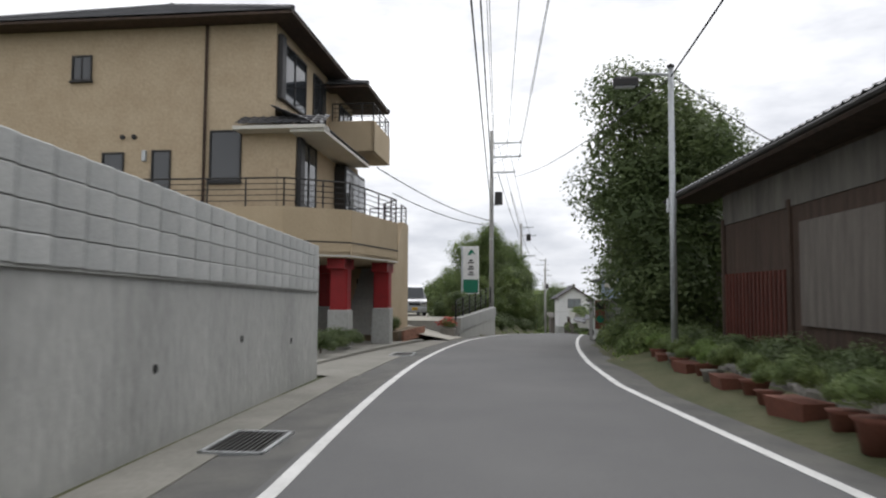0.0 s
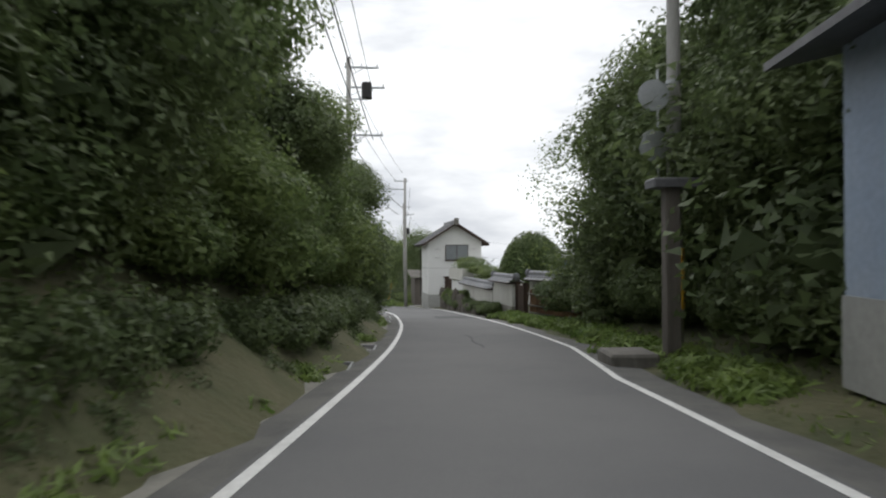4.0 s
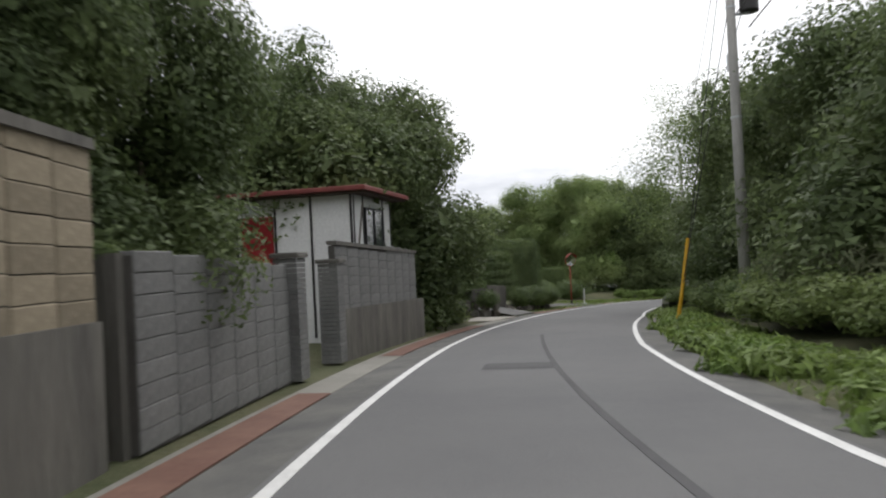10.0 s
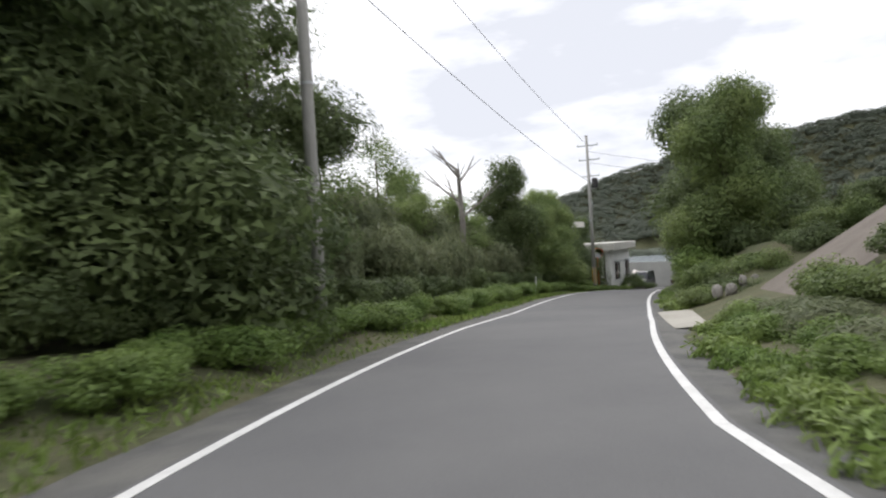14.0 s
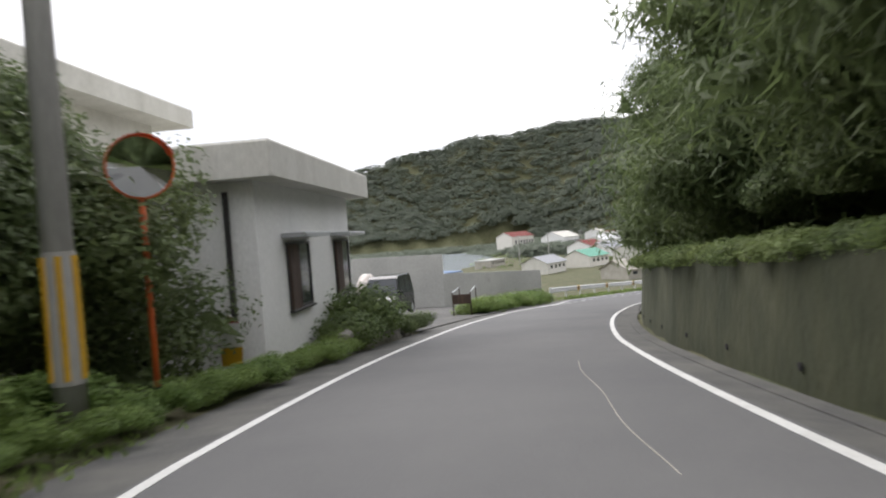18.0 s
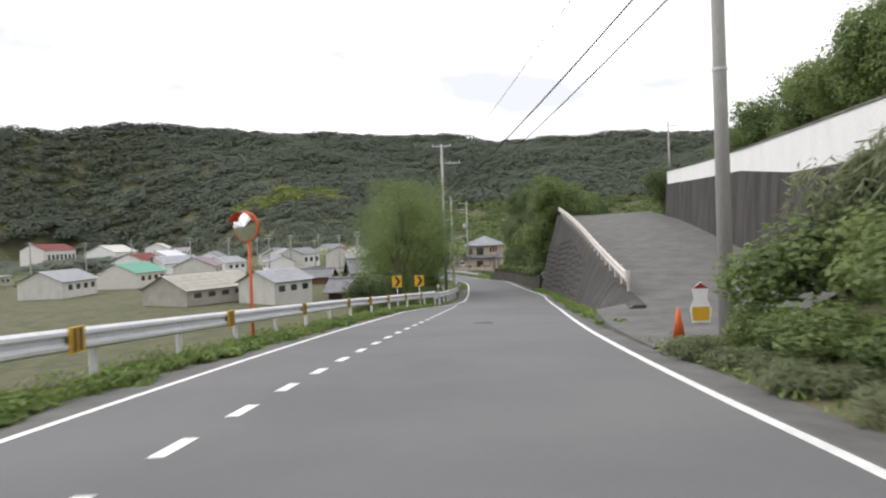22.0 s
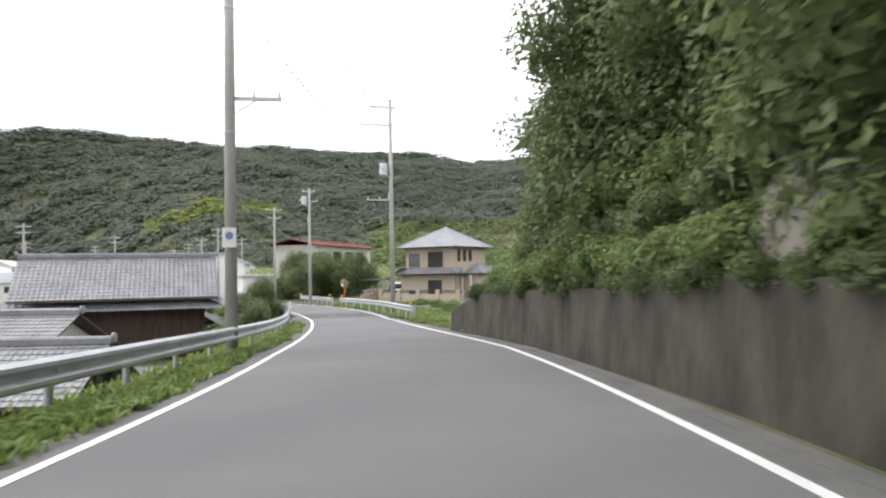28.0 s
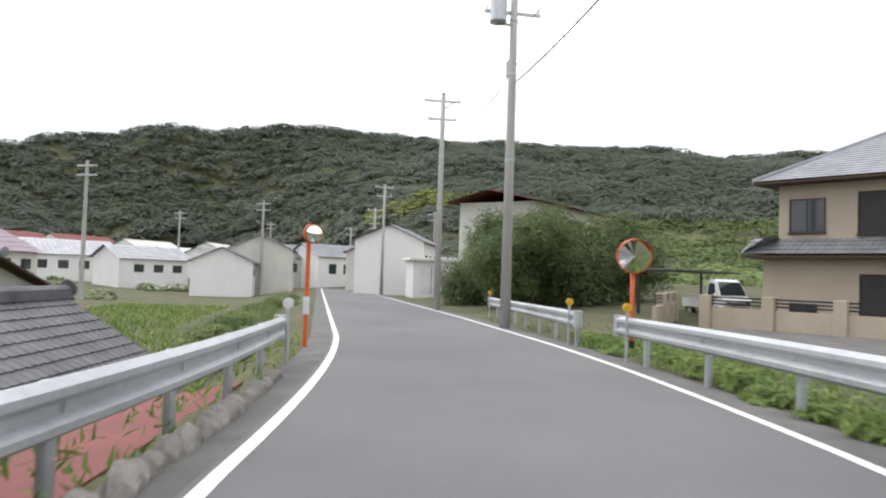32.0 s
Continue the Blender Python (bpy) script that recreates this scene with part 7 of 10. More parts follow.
part("emblem", B().prism([(-0.28, 0), (-0.02, 0), (0.02, 0.16), (0.1, 0.1), (0.24, 0.0), (0.1, 0.3), (-0.05, 0.36)], 0, 0.01, pose(0.0, -0.1, 4.65, 90)), GREEN_SIGN, pn)
for z in (4.12, 3.72, 3.36):
    part("writing_bar", B().box(-0.24, 0.16, -0.1, -0.09, z, z + 0.09), BLACK, pn)
    part("writing_bar", B().box(-0.16, 0.1, -0.1, -0.09, z + 0.14, z + 0.24), BLACK, pn)
pole(44.7, -3.0, 12.6, ((11.9, 0.0, 1.9), (11.0, 0.0, 1.9), (10.0, 0.0, 1.5)), 0.3, 0.17, (7.9, 0.45))
pole(84.7, -3.1, 13.0, ((12.6, -0.2, 1.5), (11.6, -0.1, 1.8), (9.2, 0.0, 1.7)), 0.0, 0.17, (11.0, 0.9))
pole(116.5, 3.88, 12.2, ((12.0, -1.0, 0.3), (11.2, -1.6, 0.1)), 0.0, 0.17)
pole(143.7, 5.6, 12.8, ((12.4, -0.3, 0.9), (11.4, -0.1, 1.4)), 0.2, 0.17, (8.8, 0.5))
pole(186.5, -5.6, 12.8, ((12.5, -0.8, 0.8),), 0.2, 0.17)
pole(231.4, -4.75, 13.0, ((12.2, -0.9, 0.9), (11.0, -0.8, 1.0), (9.6, -0.6, 0.9)), 0.1, 0.17, (8.6, 0.5), stripe=True)
pole(295.2, 5.0, 12.0, ((9.4, -1.6, 0.1), (11.4, -1.0, 1.0)), 0.2, 0.17, (9.5, -0.5))
pole(346.5, -4.8, 14.4, ((14.2, -0.9, 0.9), (12.6, -0.2, 1.7)), -0.3, 0.17, (10.4, 0.5))
kp = pole(386.0, -3.7, 13.0, ((9.6, -1.4, 0.2), (6.8, -0.1, 1.3), (12.4, -1, 1)), -0.2, 0.17)
part("notice", B().bev(-0.17, 0.17, -0.24, -0.2, 2.9, 3.4, 0.01), WHITE, kp, "white and blue notice")
part("notice_mark", B().disc((0, -0.245, 3.2), (0, -1, 0), 0.1, 0.004, 14), BLUE_SHEET, kp)
pole(413.4, 4.55, 14.0, ((13.6, -1.4, 0.4), (12.4, -2.0, 0.2), (7.4, -1.6, 0.1)), 0.1, 0.17, (9.0, -0.5))
pole(434.3, 4.1, 10.7, ((10.4, -0.6, 0.6), (9.5, -0.9, 0.9)), 0.3, 0.17, (9.1, -0.5))
for s, u, h in ((447, 4.1, 10.2), (482, 4.5, 10.5), (500, 5.0, 10), (520, 3.0, 9)):
    pole(s, u, h, ((h - 0.3, -0.9, 0.9), (h - 1.2, -0.7, 0.7)), 0.3, 0.16)
pole(64.2, 5.1, 12.0, ((11.6, -0.8, 0.8),), 0.4, 0.18, stripe=True)
sg = thing("road_sign", "two round grey sign backs on a pole", "road sign", F(63.9, 4.75, 0.4))
part("bar", B().tube([(-0.1, 0, 3.3), (-0.1, 0, 5.6)], 0.03, 8), METAL, sg)
for z in (5.05, 4.0):
    part("sign_disc", B().disc((-0.2, -0.03, z), (0, -1, 0), 0.33, 0.02, 24), METAL, sg)
    part("clamp", B().tube([(-0.1, 0, z + 0.2), (0.35, 0.1, z + 0.3)], 0.025, 6), METAL, sg)
nb = thing("wooden_post_shelter", "weathered wooden post with small roof cap", "wooden post", F(62.2, 4.3, 0.0))
part("post", B().bev(-0.14, 0.14, -0.14, 0.14, -0.3, 3.3, 0.02), WOOD_GREY, nb)
part("cap", B().bev(-0.4, 0.5, -0.3, 0.3, 3.25, 3.42, 0.03), TILE_DARK, nb)
part("step_stone", B().bev(-1.2, -0.3, -0.3, 0.8, -0.2, 0.2, 0.05), STONE, nb)
# vehicles at the parking lot
vehicle(Matrix.Translation((0, 0, LOT_Z - W(36.6, 0, 0).z)) @ F(36.7, -8.3, 0, -3), 3.3, 1.42, 1.82, CAR_WHITE, "small white pickup truck parked on paving", "pickup_truck", 0.3, 1.0, True)
vehicle(Matrix.Translation((0, 0, LOT_Z - W(40.0, 0, 0).z)) @ F(40.0, -6.85, 0, 22), 3.4, 1.48, 1.75, CAR_SILVER, "silver small van parked on paving", "van")
fp = thing("flower_planter", "planter with red flowers at the wall end", "planter", F(32.9, -3.5))
part("box", B().bev(-0.35, 0.35, -0.3, 0.3, 0, 0.45, 0.03), STONE, fp)
part("foliage", random.choice(BUSH_MID), None, fp, m=pose(0, 0, 0.65) @ Matrix.Diagonal((0.55, 0.5, 0.4, 1)))
p_, d_ = blob_points(240)
part("blossoms", leaf_mesh("blossoms", p_ * 1.04, d_, 0.22, BLOSSOM, 0.9), None, fp, m=pose(0, 0, 0.72) @ Matrix.Diagonal((0.55, 0.5, 0.4, 1)))
fg = thing("painted_board", "small painted wooden cut-out board by the road", "painted board", F(44.9, -3.1, 0.0))
part("board", B().prism([(-0.22, 0), (0.22, 0), (0.26, 0.35), (0.16, 0.6), (0.2, 0.85), (0.0, 1.02), (-0.2, 0.85), (-0.16, 0.6), (-0.26, 0.35)], 0, 0.03, pose(0, 0, 0.1, 90)), WHITE, fg)
part("red_field", B().prism([(-0.2, 0.86), (0.2, 0.86), (0.0, 1.0)], 0.032, 0.036, pose(0, 0, 0.1, 90)), RED, fg)
part("yellow_field", B().prism([(-0.2, 0.05), (0.2, 0.05), (0.22, 0.4), (-0.22, 0.4)], 0.032, 0.036, pose(0, 0, 0.1, 90)), YELLOW, fg)
part("stake", B().box(-0.03, 0.03, 0.0, 0.05, -0.2, 0.3), WOOD, fg)

wall_piece("retaining_wall", W(33.5, -3.5, -0.3), W(33.5, -6.6, -0.3), LOT_Z - W(33.5, 0, 0).z + 0.29, 0.15, CONC, "low pale concrete edge of the parking", "retaining wall")
# garage
gm = F(47.3, 3.85, 0.0, -4)
ga = thing("garage", "faded blue sheet-metal garage with sliding doors", "garage", gm)
body = B().side([(0, -0.3), (11, -0.3), (11, 3.6), (7.2, 5.2), (0, 3.7)], 0, 10)
part("wall", body, BLUE_METAL, ga)
part("plinth", B().box(-0.03, 0.9, -0.03, 10.02, -0.3, 0.75), CONC, ga)
part("roof_slope", B().add([(-0.7, -0.5, 3.55), (-0.7, 10.5, 3.55), (7.2, 10.5, 5.32), (7.2, -0.5, 5.32), (-0.7, -0.5, 3.45), (-0.7, 10.5, 3.45), (7.2, 10.5, 5.2), (7.2, -0.5, 5.2)], [(0, 1, 2, 3)[::-1], (4, 5, 6, 7), (0, 4, 7, 3), (0, 1, 5, 4)]), TILE_DARK, ga)
part("roof_slope", B().add([(7.2, -0.5, 5.32), (7.2, 10.5, 5.32), (11.6, 10.5, 3.6), (11.6, -0.5, 3.6), (7.2, -0.5, 5.2), (7.2, 10.5, 5.2), (11.6, 10.5, 3.48), (11.6, -0.5, 3.48)], [(0, 1, 2, 3)[::-1], (4, 5, 6, 7), (0, 4, 7, 3), (2, 3, 7, 6)]), TILE_DARK, ga)
for x0 in (0.55, 3.1):
    d = part("sliding_door", B().bev(x0, x0 + 2.5, -0.09, -0.02, 0.05, 2.95, 0.02), BLUE_METAL, ga)
    for k in range(2):
        part("pane", B().box(x0 + 0.15 + 1.1 * k, x0 + 1.2 + 1.1 * k, -0.1, -0.09, 1.15, 1.85), GLASS, d)
    part("door_rail", B().box(x0, x0 + 2.5, -0.11, -0.09, 2.1, 2.16), METAL, d)
part("door_track", B().box(0.4, 5.8, -0.14, 0.0, 2.95, 3.1), METAL, ga)
part("patch_panel", B().box(0.2, 1.0, -0.012, 0.0, 3.1, 3.75), CREAM, ga)
part("patch_panel", B().box(3.0, 4.6, -0.012, 0.0, 3.15, 4.5), CREAM, ga)
window(ga, pose(-0.002, 3.0, 1.3, 0, 0, -90), 2.6, 1.0, 4, WOOD_GREY)
window(ga, pose(-0.002, 7.5, 1.2, 0, 0, -90), 1.6, 1.0, 2, WOOD_GREY)
rg = thing("roof_lantern", "small raised roof ridge behind the garage", "roof", F(60, 11.5, 0, -4))
part("wall", gable_body(4, 6, 4.8, 1.1), PLASTER_OLD, rg)
gable_roof(rg, 4, 6, 4.8, 1.2, 0.6, TILE_DARK)
part("aerial", B().tube([(0, 1, 6), (0, 1, 7.6)], 0.02, 6), METAL, rg)
part("aerial_bar", B().tube([(-0.5, 1, 7.4), (0.5, 1, 7.4)], 0.012, 6), METAL, rg)
sm_, sl_ = between(W(32.6, 5.05, 0), W(43.2, 5.25, 0))
sm_ = Matrix.Translation((0, 0, W(43.2, 0, 0).z - W(32.6, 0, 0).z)) @ sm_
sb = thing("shop_sign", "long white fascia sign with red letters and bars", "shop sign", sm_)
pn = part("panel", B().bev(-0.08, 0.08, 0, sl_, 4.45, 6.2, 0.03), WHITE, sb)
part("canopy_beam", B().box(0.1, 6.5, 0.1, sl_ - 0.1, 4.2, 4.47), CONC_DARK, sb)
for x, y in ((0.6, 0.4), (5.5, 0.5), (5.5, sl_ - 0.6)):
    part("canopy_post", B().box(x - 0.1, x + 0.1, y - 0.1, y + 0.1, -0.3, 4.2), METAL, sb)
# block letters as plain strokes: an angle, a ring, a slanted pair and a bow
for y0, y1, z0, z1 in ((7.75, 8.35, 5.3, 5.42), (8.2, 8.35, 5.42, 5.62)):
    part("letter_shape", B().bev(-0.1, -0.08, y0, y1, z0, z1, 0.008), RED, pn, "red letter stroke")
ring_ = [(7.25 + 0.36 * math.cos(a), 5.55 + 0.36 * math.sin(a)) for a in np.linspace(0, 2 * math.pi, 25)]
part("letter_shape", B().tube([(-0.09, y, z) for y, z in ring_], 0.1, 8), RED, pn, "round red letter ring")
for y0, y1 in ((6.15, 6.3), (5.7, 5.85)):
    part("letter_shape", B().bev(-0.1, -0.08, y0, y1, 5.25, 5.95, 0.008), METAL, pn, "grey letter stroke")
part("letter_shape", B().prism([(5.75, 5.3), (5.9, 5.25), (6.25, 5.9), (6.1, 5.95)], 0.0, 0.02, pose(-0.1, 0, 0, 90, 0, 90)), METAL, pn, "grey letter stroke")
for y0, y1, z0, z1 in ((5.05, 5.2, 5.25, 5.95), (4.6, 5.05, 5.83, 5.95), (4.6, 5.05, 5.25, 5.37), (4.5, 4.64, 5.34, 5.86)):
    part("letter_shape", B().bev(-0.1, -0.08, y0, y1, z0, z1, 0.008), RED, pn, "red letter stroke")
for y in np.arange(1.0, 10.2, 0.3):
    if not (5.9 < y < 6.8 or 2.9 < y < 3.5):
        part("writing_bar", B().box(-0.09, -0.08, y, y + 0.2, 4.74, 4.9), BLACK, pn)
part("emblem_bar", B().box(-0.09, -0.08, 9.2, 10.4, 5.3, 5.62), METAL, pn)
shb = thing("concrete_shed", "small stained concrete shed beside the road", "shed", F(34.3, 3.0, 0, -3))
part("wall", B().box(0, 2.2, 0, 2.0, -0.3, 1.75), CONC_STAIN, shb)
part("roof", B().bev(-0.1, 2.3, -0.1, 2.1, 1.75, 1.88, 0.03), CONC_DARK, shb)
vm = thing("vending_machine", "white vending machine with dark display window beside shed", "vending machine", F(33.0, 3.2, 0.0, 2))
part("cabinet", B().bev(0, 0.5, 0, 1.1, 0.05, 1.86, 0.03), WHITE, vm)
part("side_print", B().box(0.03, 0.48, -0.008, 0.0, 0.5, 1.8), TERRACOTTA, vm, "red printed side panel")
part("side_print", B().disc((0.27, -0.009, 0.95), (0, -1, 0), 0.17, 0.004, 18), GREEN_SIGN, vm)
part("side_print", B().box(0.08, 0.44, -0.012, -0.008, 1.4, 1.72), DARK, vm)
part("display_window", B().box(-0.012, 0.0, 0.1, 1.0, 0.98, 1.72), GLASS, vm)
for z in (1.2, 1.45):
    part("shelf", B().box(-0.016, -0.012, 0.12, 0.98, z, z + 0.02), METAL, vm)
part("colour_stripe", B().prism([(0.1, 0.35), (0.3, 0.35), (0.75, 0.9), (0.5, 0.9)], 0.0, 0.006, pose(-0.007, 0, 0, 90, 0, 90)), GREEN_SIGN, vm)
for y in (0.2, 0.62):
    part("delivery_slot", B().bev(-0.03, 0.0, y, y + 0.32, 0.22, 0.45, 0.02), BLACK, vm)
part("top_band", B().box(-0.01, 0.0, 0.08, 1.02, 1.74, 1.82), GREEN_SIGN, vm)
for y in (0.1, 0.95):
    part("foot", B().bev(0.05, 0.45, y - 0.05, y + 0.05, 0.0, 0.06, 0.01), METAL, vm)
vehicle(F(42.6, 6.3, 0.02, 5), 3.3, 1.42, 1.86, CAR_WHITE, "small white van parked at the garage door", "van", 0.35, 0.95)
gp_ = pole(52.0, 4.6, 6.5, (), 0.0, 0.1, label="slim grey pole beside the garage")

# ---- second stretch: walled garden, white storehouse, sheds ----
fence = thing("bamboo_fence", "weathered brown bamboo fence on the bank", "fence", None)
m, ln = between(W(78.4, 6.75, 0.1), W(83.0, 5.6, 0.0))
for i in range(int(ln / 0.12)):
    part("cane", B().tube([m @ Vector((0, i * 0.12, 0)), m @ Vector((0, i * 0.12, 1.02 + 0.04 * (i % 3)))], 0.05, 5), WOOD, fence)
for z in (0.3, 0.85):
    part("rail", B().tube([m @ Vector((-0.07, 0, z)), m @ Vector((-0.07, ln, z))], 0.045, 6), WOOD_GREY, fence)


def capped_wall(s0, u0, s1, u1, base, top, label, h2=None):
    """White plaster wall with a stone foot and a small tiled roof."""
    a, b2 = W(s0, u0, 0), W(s1, u1, 0)
    m, ln = between(a, b2)
    dz = (b2 - a).z
    w = thing("garden_wall", label, "garden wall", m, "garden walls", "structure")
    def run_box(x0, x1, z0, z1, mat_, nm):
        part(nm, B().add([(x0, 0, z0), (x1, 0, z0), (x1, 0, z1), (x0, 0, z1), (x0, ln, z0 + dz * 0.0), (x1, ln, z0), (x1, ln, z1), (x0, ln, z1)], [(0, 1, 2, 3), (7, 6, 5, 4), (0, 4, 5, 1), (1, 5, 6, 2), (2, 6, 7, 3), (3, 7, 4, 0)]), mat_, w)
    run_box(-0.04, 0.3, -1.2, base, STONE, "foot")
    run_box(0.0, 0.26, base, top, PLASTER_OLD, "plaster")
    for k in (-1, 1):
        e = Vector((0.13 + k * 0.48, -0.1, top + 0.0))
        part("tiles", tiled(B(), e, (0, ln + 0.2, 0), Vector((-k * 0.48, 0, 0.26)), max(3, int(ln / 0.27)), 2, 0.045), TILE, w)
    part("ridge_tiles", B().side([(0.0, top + 0.22), (0.26, top + 0.22), (0.24, top + 0.38), (0.13, top + 0.46), (0.02, top + 0.38)], -0.15, ln + 0.15), TILE, w)
    part("eave_board", B().box(-0.28, 0.54, -0.05, ln + 0.05, top - 0.05, top), WOOD_DARK, w)
    for y in (-0.2, ln + 0.2):
        part("ridge_end", B().disc((0.13, y, top + 0.34), (0, -1 if y < 0 else 1, 0), 0.2, 0.12, 12, 0.05), TILE, w)


capped_wall(78.6, 8.0, 83.7, 5.8, 0.45, 1.6, "white plaster garden wall with grey tile cap")
capped_wall(85.2, 5.25, 89.0, 5.0, 0.5, 1.72, "white plaster garden wall with grey tile cap")
capped_wall(89.2, 5.0, 98.0, 4.95, 0.5, 1.4, "lower white plaster garden wall with grey tile cap")
wall_piece("garden_wall", W(98.0, 5.1, 0), W(103.5, 5.3, 0), 2.5, 0.25, PLASTER, "plain white plaster garden wall", "garden wall", h2=2.75)
wall_piece("wall_coping", W(98.0, 4.9, 2.51), W(103.5, 5.1, 2.76), 0.3, 0.8, PLASTER_OLD, "thick white flat coping on the wall", "coping")
for s, u, h, k in ((95, 6.3, 2.5, 1.8), (97.5, 6.2, 2.8, 2.0), (100.0, 6.0, 3.2, 2.1), (102.3, 6.4, 3.6, 1.8)):
    shrub(PINE_PAD, F(s, u, h), (k, k, 0.8), "spreading clipped pine over the white wall", "garden pines", name="pine", category="pine tree")
gt = thing("garden_gate", "dark wooden garden gate between walls", "gate", F(84.45, 5.55, 0.0, 5) @ Matrix.Diagonal((1, 0.7, 1, 1)))
part("post", B().bev(-0.12, 0.12, -1.0, -0.78, -0.3, 1.75, 0.02), WOOD_DARK, gt)
part("post", B().bev(-0.12, 0.12, 0.78, 1.0, -0.3, 1.75, 0.02), WOOD_DARK, gt)
part("door_leaf", B().bev(-0.04, 0.04, -0.78, 0.78, 0.1, 1.6, 0.01), WOOD_DARK, gt)
stone_row(90.0, 105.8, lambda s: 4.2 + max(0, s - 96) * 0.08, -0.1, lambda s: 0.45 + max(0, (s - 92)) * 0.06, 0.5, "rough dark brown stone wall under clipped shrubs", stone=STONE_DARK, tall=1.5)
rock = thing("standing_stone", "upright dark garden stone at the wall", "garden stone", F(96.6, 4.15, -0.2))
part("stone", BLOCK_SHAPES["stone_garden_stone_dark"][2], None, rock, m=pose(0, 0, 0.75) @ Matrix.Diagonal((0.7, 0.8, 1.9, 1)))

km, kl = between(W(107.5, 4.25, 0), W(112.0, 4.6, 0))
km = Matrix.Translation((0, 0, 0.3)) @ km
ku = thing("storehouse", "white plastered storehouse with grey tiled gable roof", "storehouse", km)
KW, KH, KR, KL = 4.5, 5.3, 1.35, 4.6
kb = B().side([(0, 0.75), (KW, 0.75), (KW, KH), (KW / 2, KH + KR), (0, KH)], 0, KL)
part("wall", kb, PLASTER, ku)
part("plinth", B().bev(-0.05, KW + 0.05, -0.05, KL + 0.05, -0.6, 0.76, 0.02), CONC, ku)
for k in (-1, 1):
    e = Vector((KW / 2 + k * (KW / 2 + 0.55), -0.65, KH - 0.33))
    r2 = Vector((KW / 2, -0.65, KH + KR + 0.08))
    part("roof_slope", tiled(B(), e, (0, KL + 1.3, 0), r2 - e, 21, 9, 0.045), TILE_DARK, ku)
    part("eave_board", B().add([e - Vector((0, -0.02, 0.03)), r2 - Vector((0, -0.02, 0.03)), r2 - Vector((0, -0.02, 0.17)), e - Vector((0, -0.02, 0.17)), e + Vector((0, KL + 1.2, -0.03)), r2 + Vector((0, KL + 1.2, -0.03)), r2 + Vector((0, KL + 1.2, -0.17)), e + Vector((0, KL + 1.2, -0.17))], [(0, 1, 2, 3), (7, 6, 5, 4), (0, 3, 7, 4), (3, 2, 6, 7)]), WOOD_DARK, ku)
part("ridge", B().side([(KW / 2 - 0.16, KH + KR), (KW / 2 + 0.16, KH + KR), (KW / 2 + 0.12, KH + KR + 0.3), (KW / 2 - 0.12, KH + KR + 0.3)], -0.7, KL + 0.7), TILE_DARK, ku)
part("ridge_end", B().bev(KW / 2 - 0.2, KW / 2 + 0.2, -0.85, -0.66, KH + KR - 0.1, KH + KR + 0.45, 0.06), STONE, ku)
window(ku, pose(2.4, -0.003, 3.6), 1.95, 1.3, 2, WOOD_DARK, glass=PANE_GREY)
kd = part("door", B().bev(1.35, 3.3, -0.04, 0.0, 0.0, 2.15, 0.02), WOOD_DARK, ku)
part("door_frame", B().box(1.25, 3.4, -0.06, 0.0, 2.15, 2.25), WOOD_DARK, kd)
part("door_gap", B().box(2.3, 2.33, -0.045, -0.04, 0.05, 2.1), DARK, kd)
for z in (1.5, 2.2, 2.9, 3.6, 4.3):
    for y in (1.0, 3.2):
        part("hook", B().box(-0.05, 0.0, y, y + 0.22, z, z + 0.03), METAL, ku)
    if z > 2.9:
        for x in (0.55, 3.45):
            part("hook", B().box(x, x + 0.5, -0.05, 0.0, z + 0.2, z + 0.22), WOOD_GREY, ku)
part("wall_line", B().box(-0.012, KW, -0.012, KL, 2.95, 2.97), WOOD_GREY, ku)
part("downpipe", B().tube([(-0.45, KL + 0.2, KH - 0.35), (-0.12, KL + 0.12, KH - 0.7), (-0.12, KL + 0.12, 0.3)], 0.045, 8), BLACK, ku)
part("gutter", B().tube([(-0.62, -0.6, KH - 0.36), (-0.62, KL + 0.6, KH - 0.36)], 0.06, 8), BLACK, ku)
wl = thing("lean_to", "white flat-roofed garden lean-to beside storehouse", "lean-to", km)
part("wall", B().box(KW + 0.02, KW + 6, -3.5, 0.0, -0.5, 2.6), PLASTER, wl)
part("roof", B().bev(KW - 0.6, KW + 6.5, -4.0, 0.1, 2.6, 2.95, 0.04), PLASTER_OLD, wl)
bx = thing("black_cabinet", "black low cabinet beside the storehouse", "cabinet", F(105.6, 7.2, 0))
part("body", B().bev(0, 1.1, 0, 0.8, 0.0, 1.5, 0.03), BLACK, bx)
part("door", B().box(0.05, 1.05, -0.012, 0.0, 0.1, 1.4), BLACK, bx)
ws = thing("wooden_shed", "grey weathered wooden shed with corrugated roof", "shed", F(116.3, 4.75, 0, -4))
part("wall", B().box(0, 2.6, 0, 3.2, -0.4, 2.6), WOOD_GREY, ws)
pl = B().box(-0.06, 0.06, -0.012, 0.012, 0, 2.5).mesh("board")
pl.materials.append(WOOD_GREY)
for i in range(19):
    part("board", pl, None, ws, m=pose(0.07 + i * 0.137, -0.014, 0.02))
part("roof", tiled(B(), (-0.4, -0.5, 2.75), (3.5, 0, 0), (0, 4.2, 0.65), 22, 2, 0.03, 0.01), CONC_DARK, ws)
window(ws, pose(1.35, -0.03, 0.7), 1.0, 1.1, 2, BLACK)
part("step", B().bev(-0.6, 2.8, -1.4, -0.05, -0.4, 0.1, 0.04), CONC, ws)

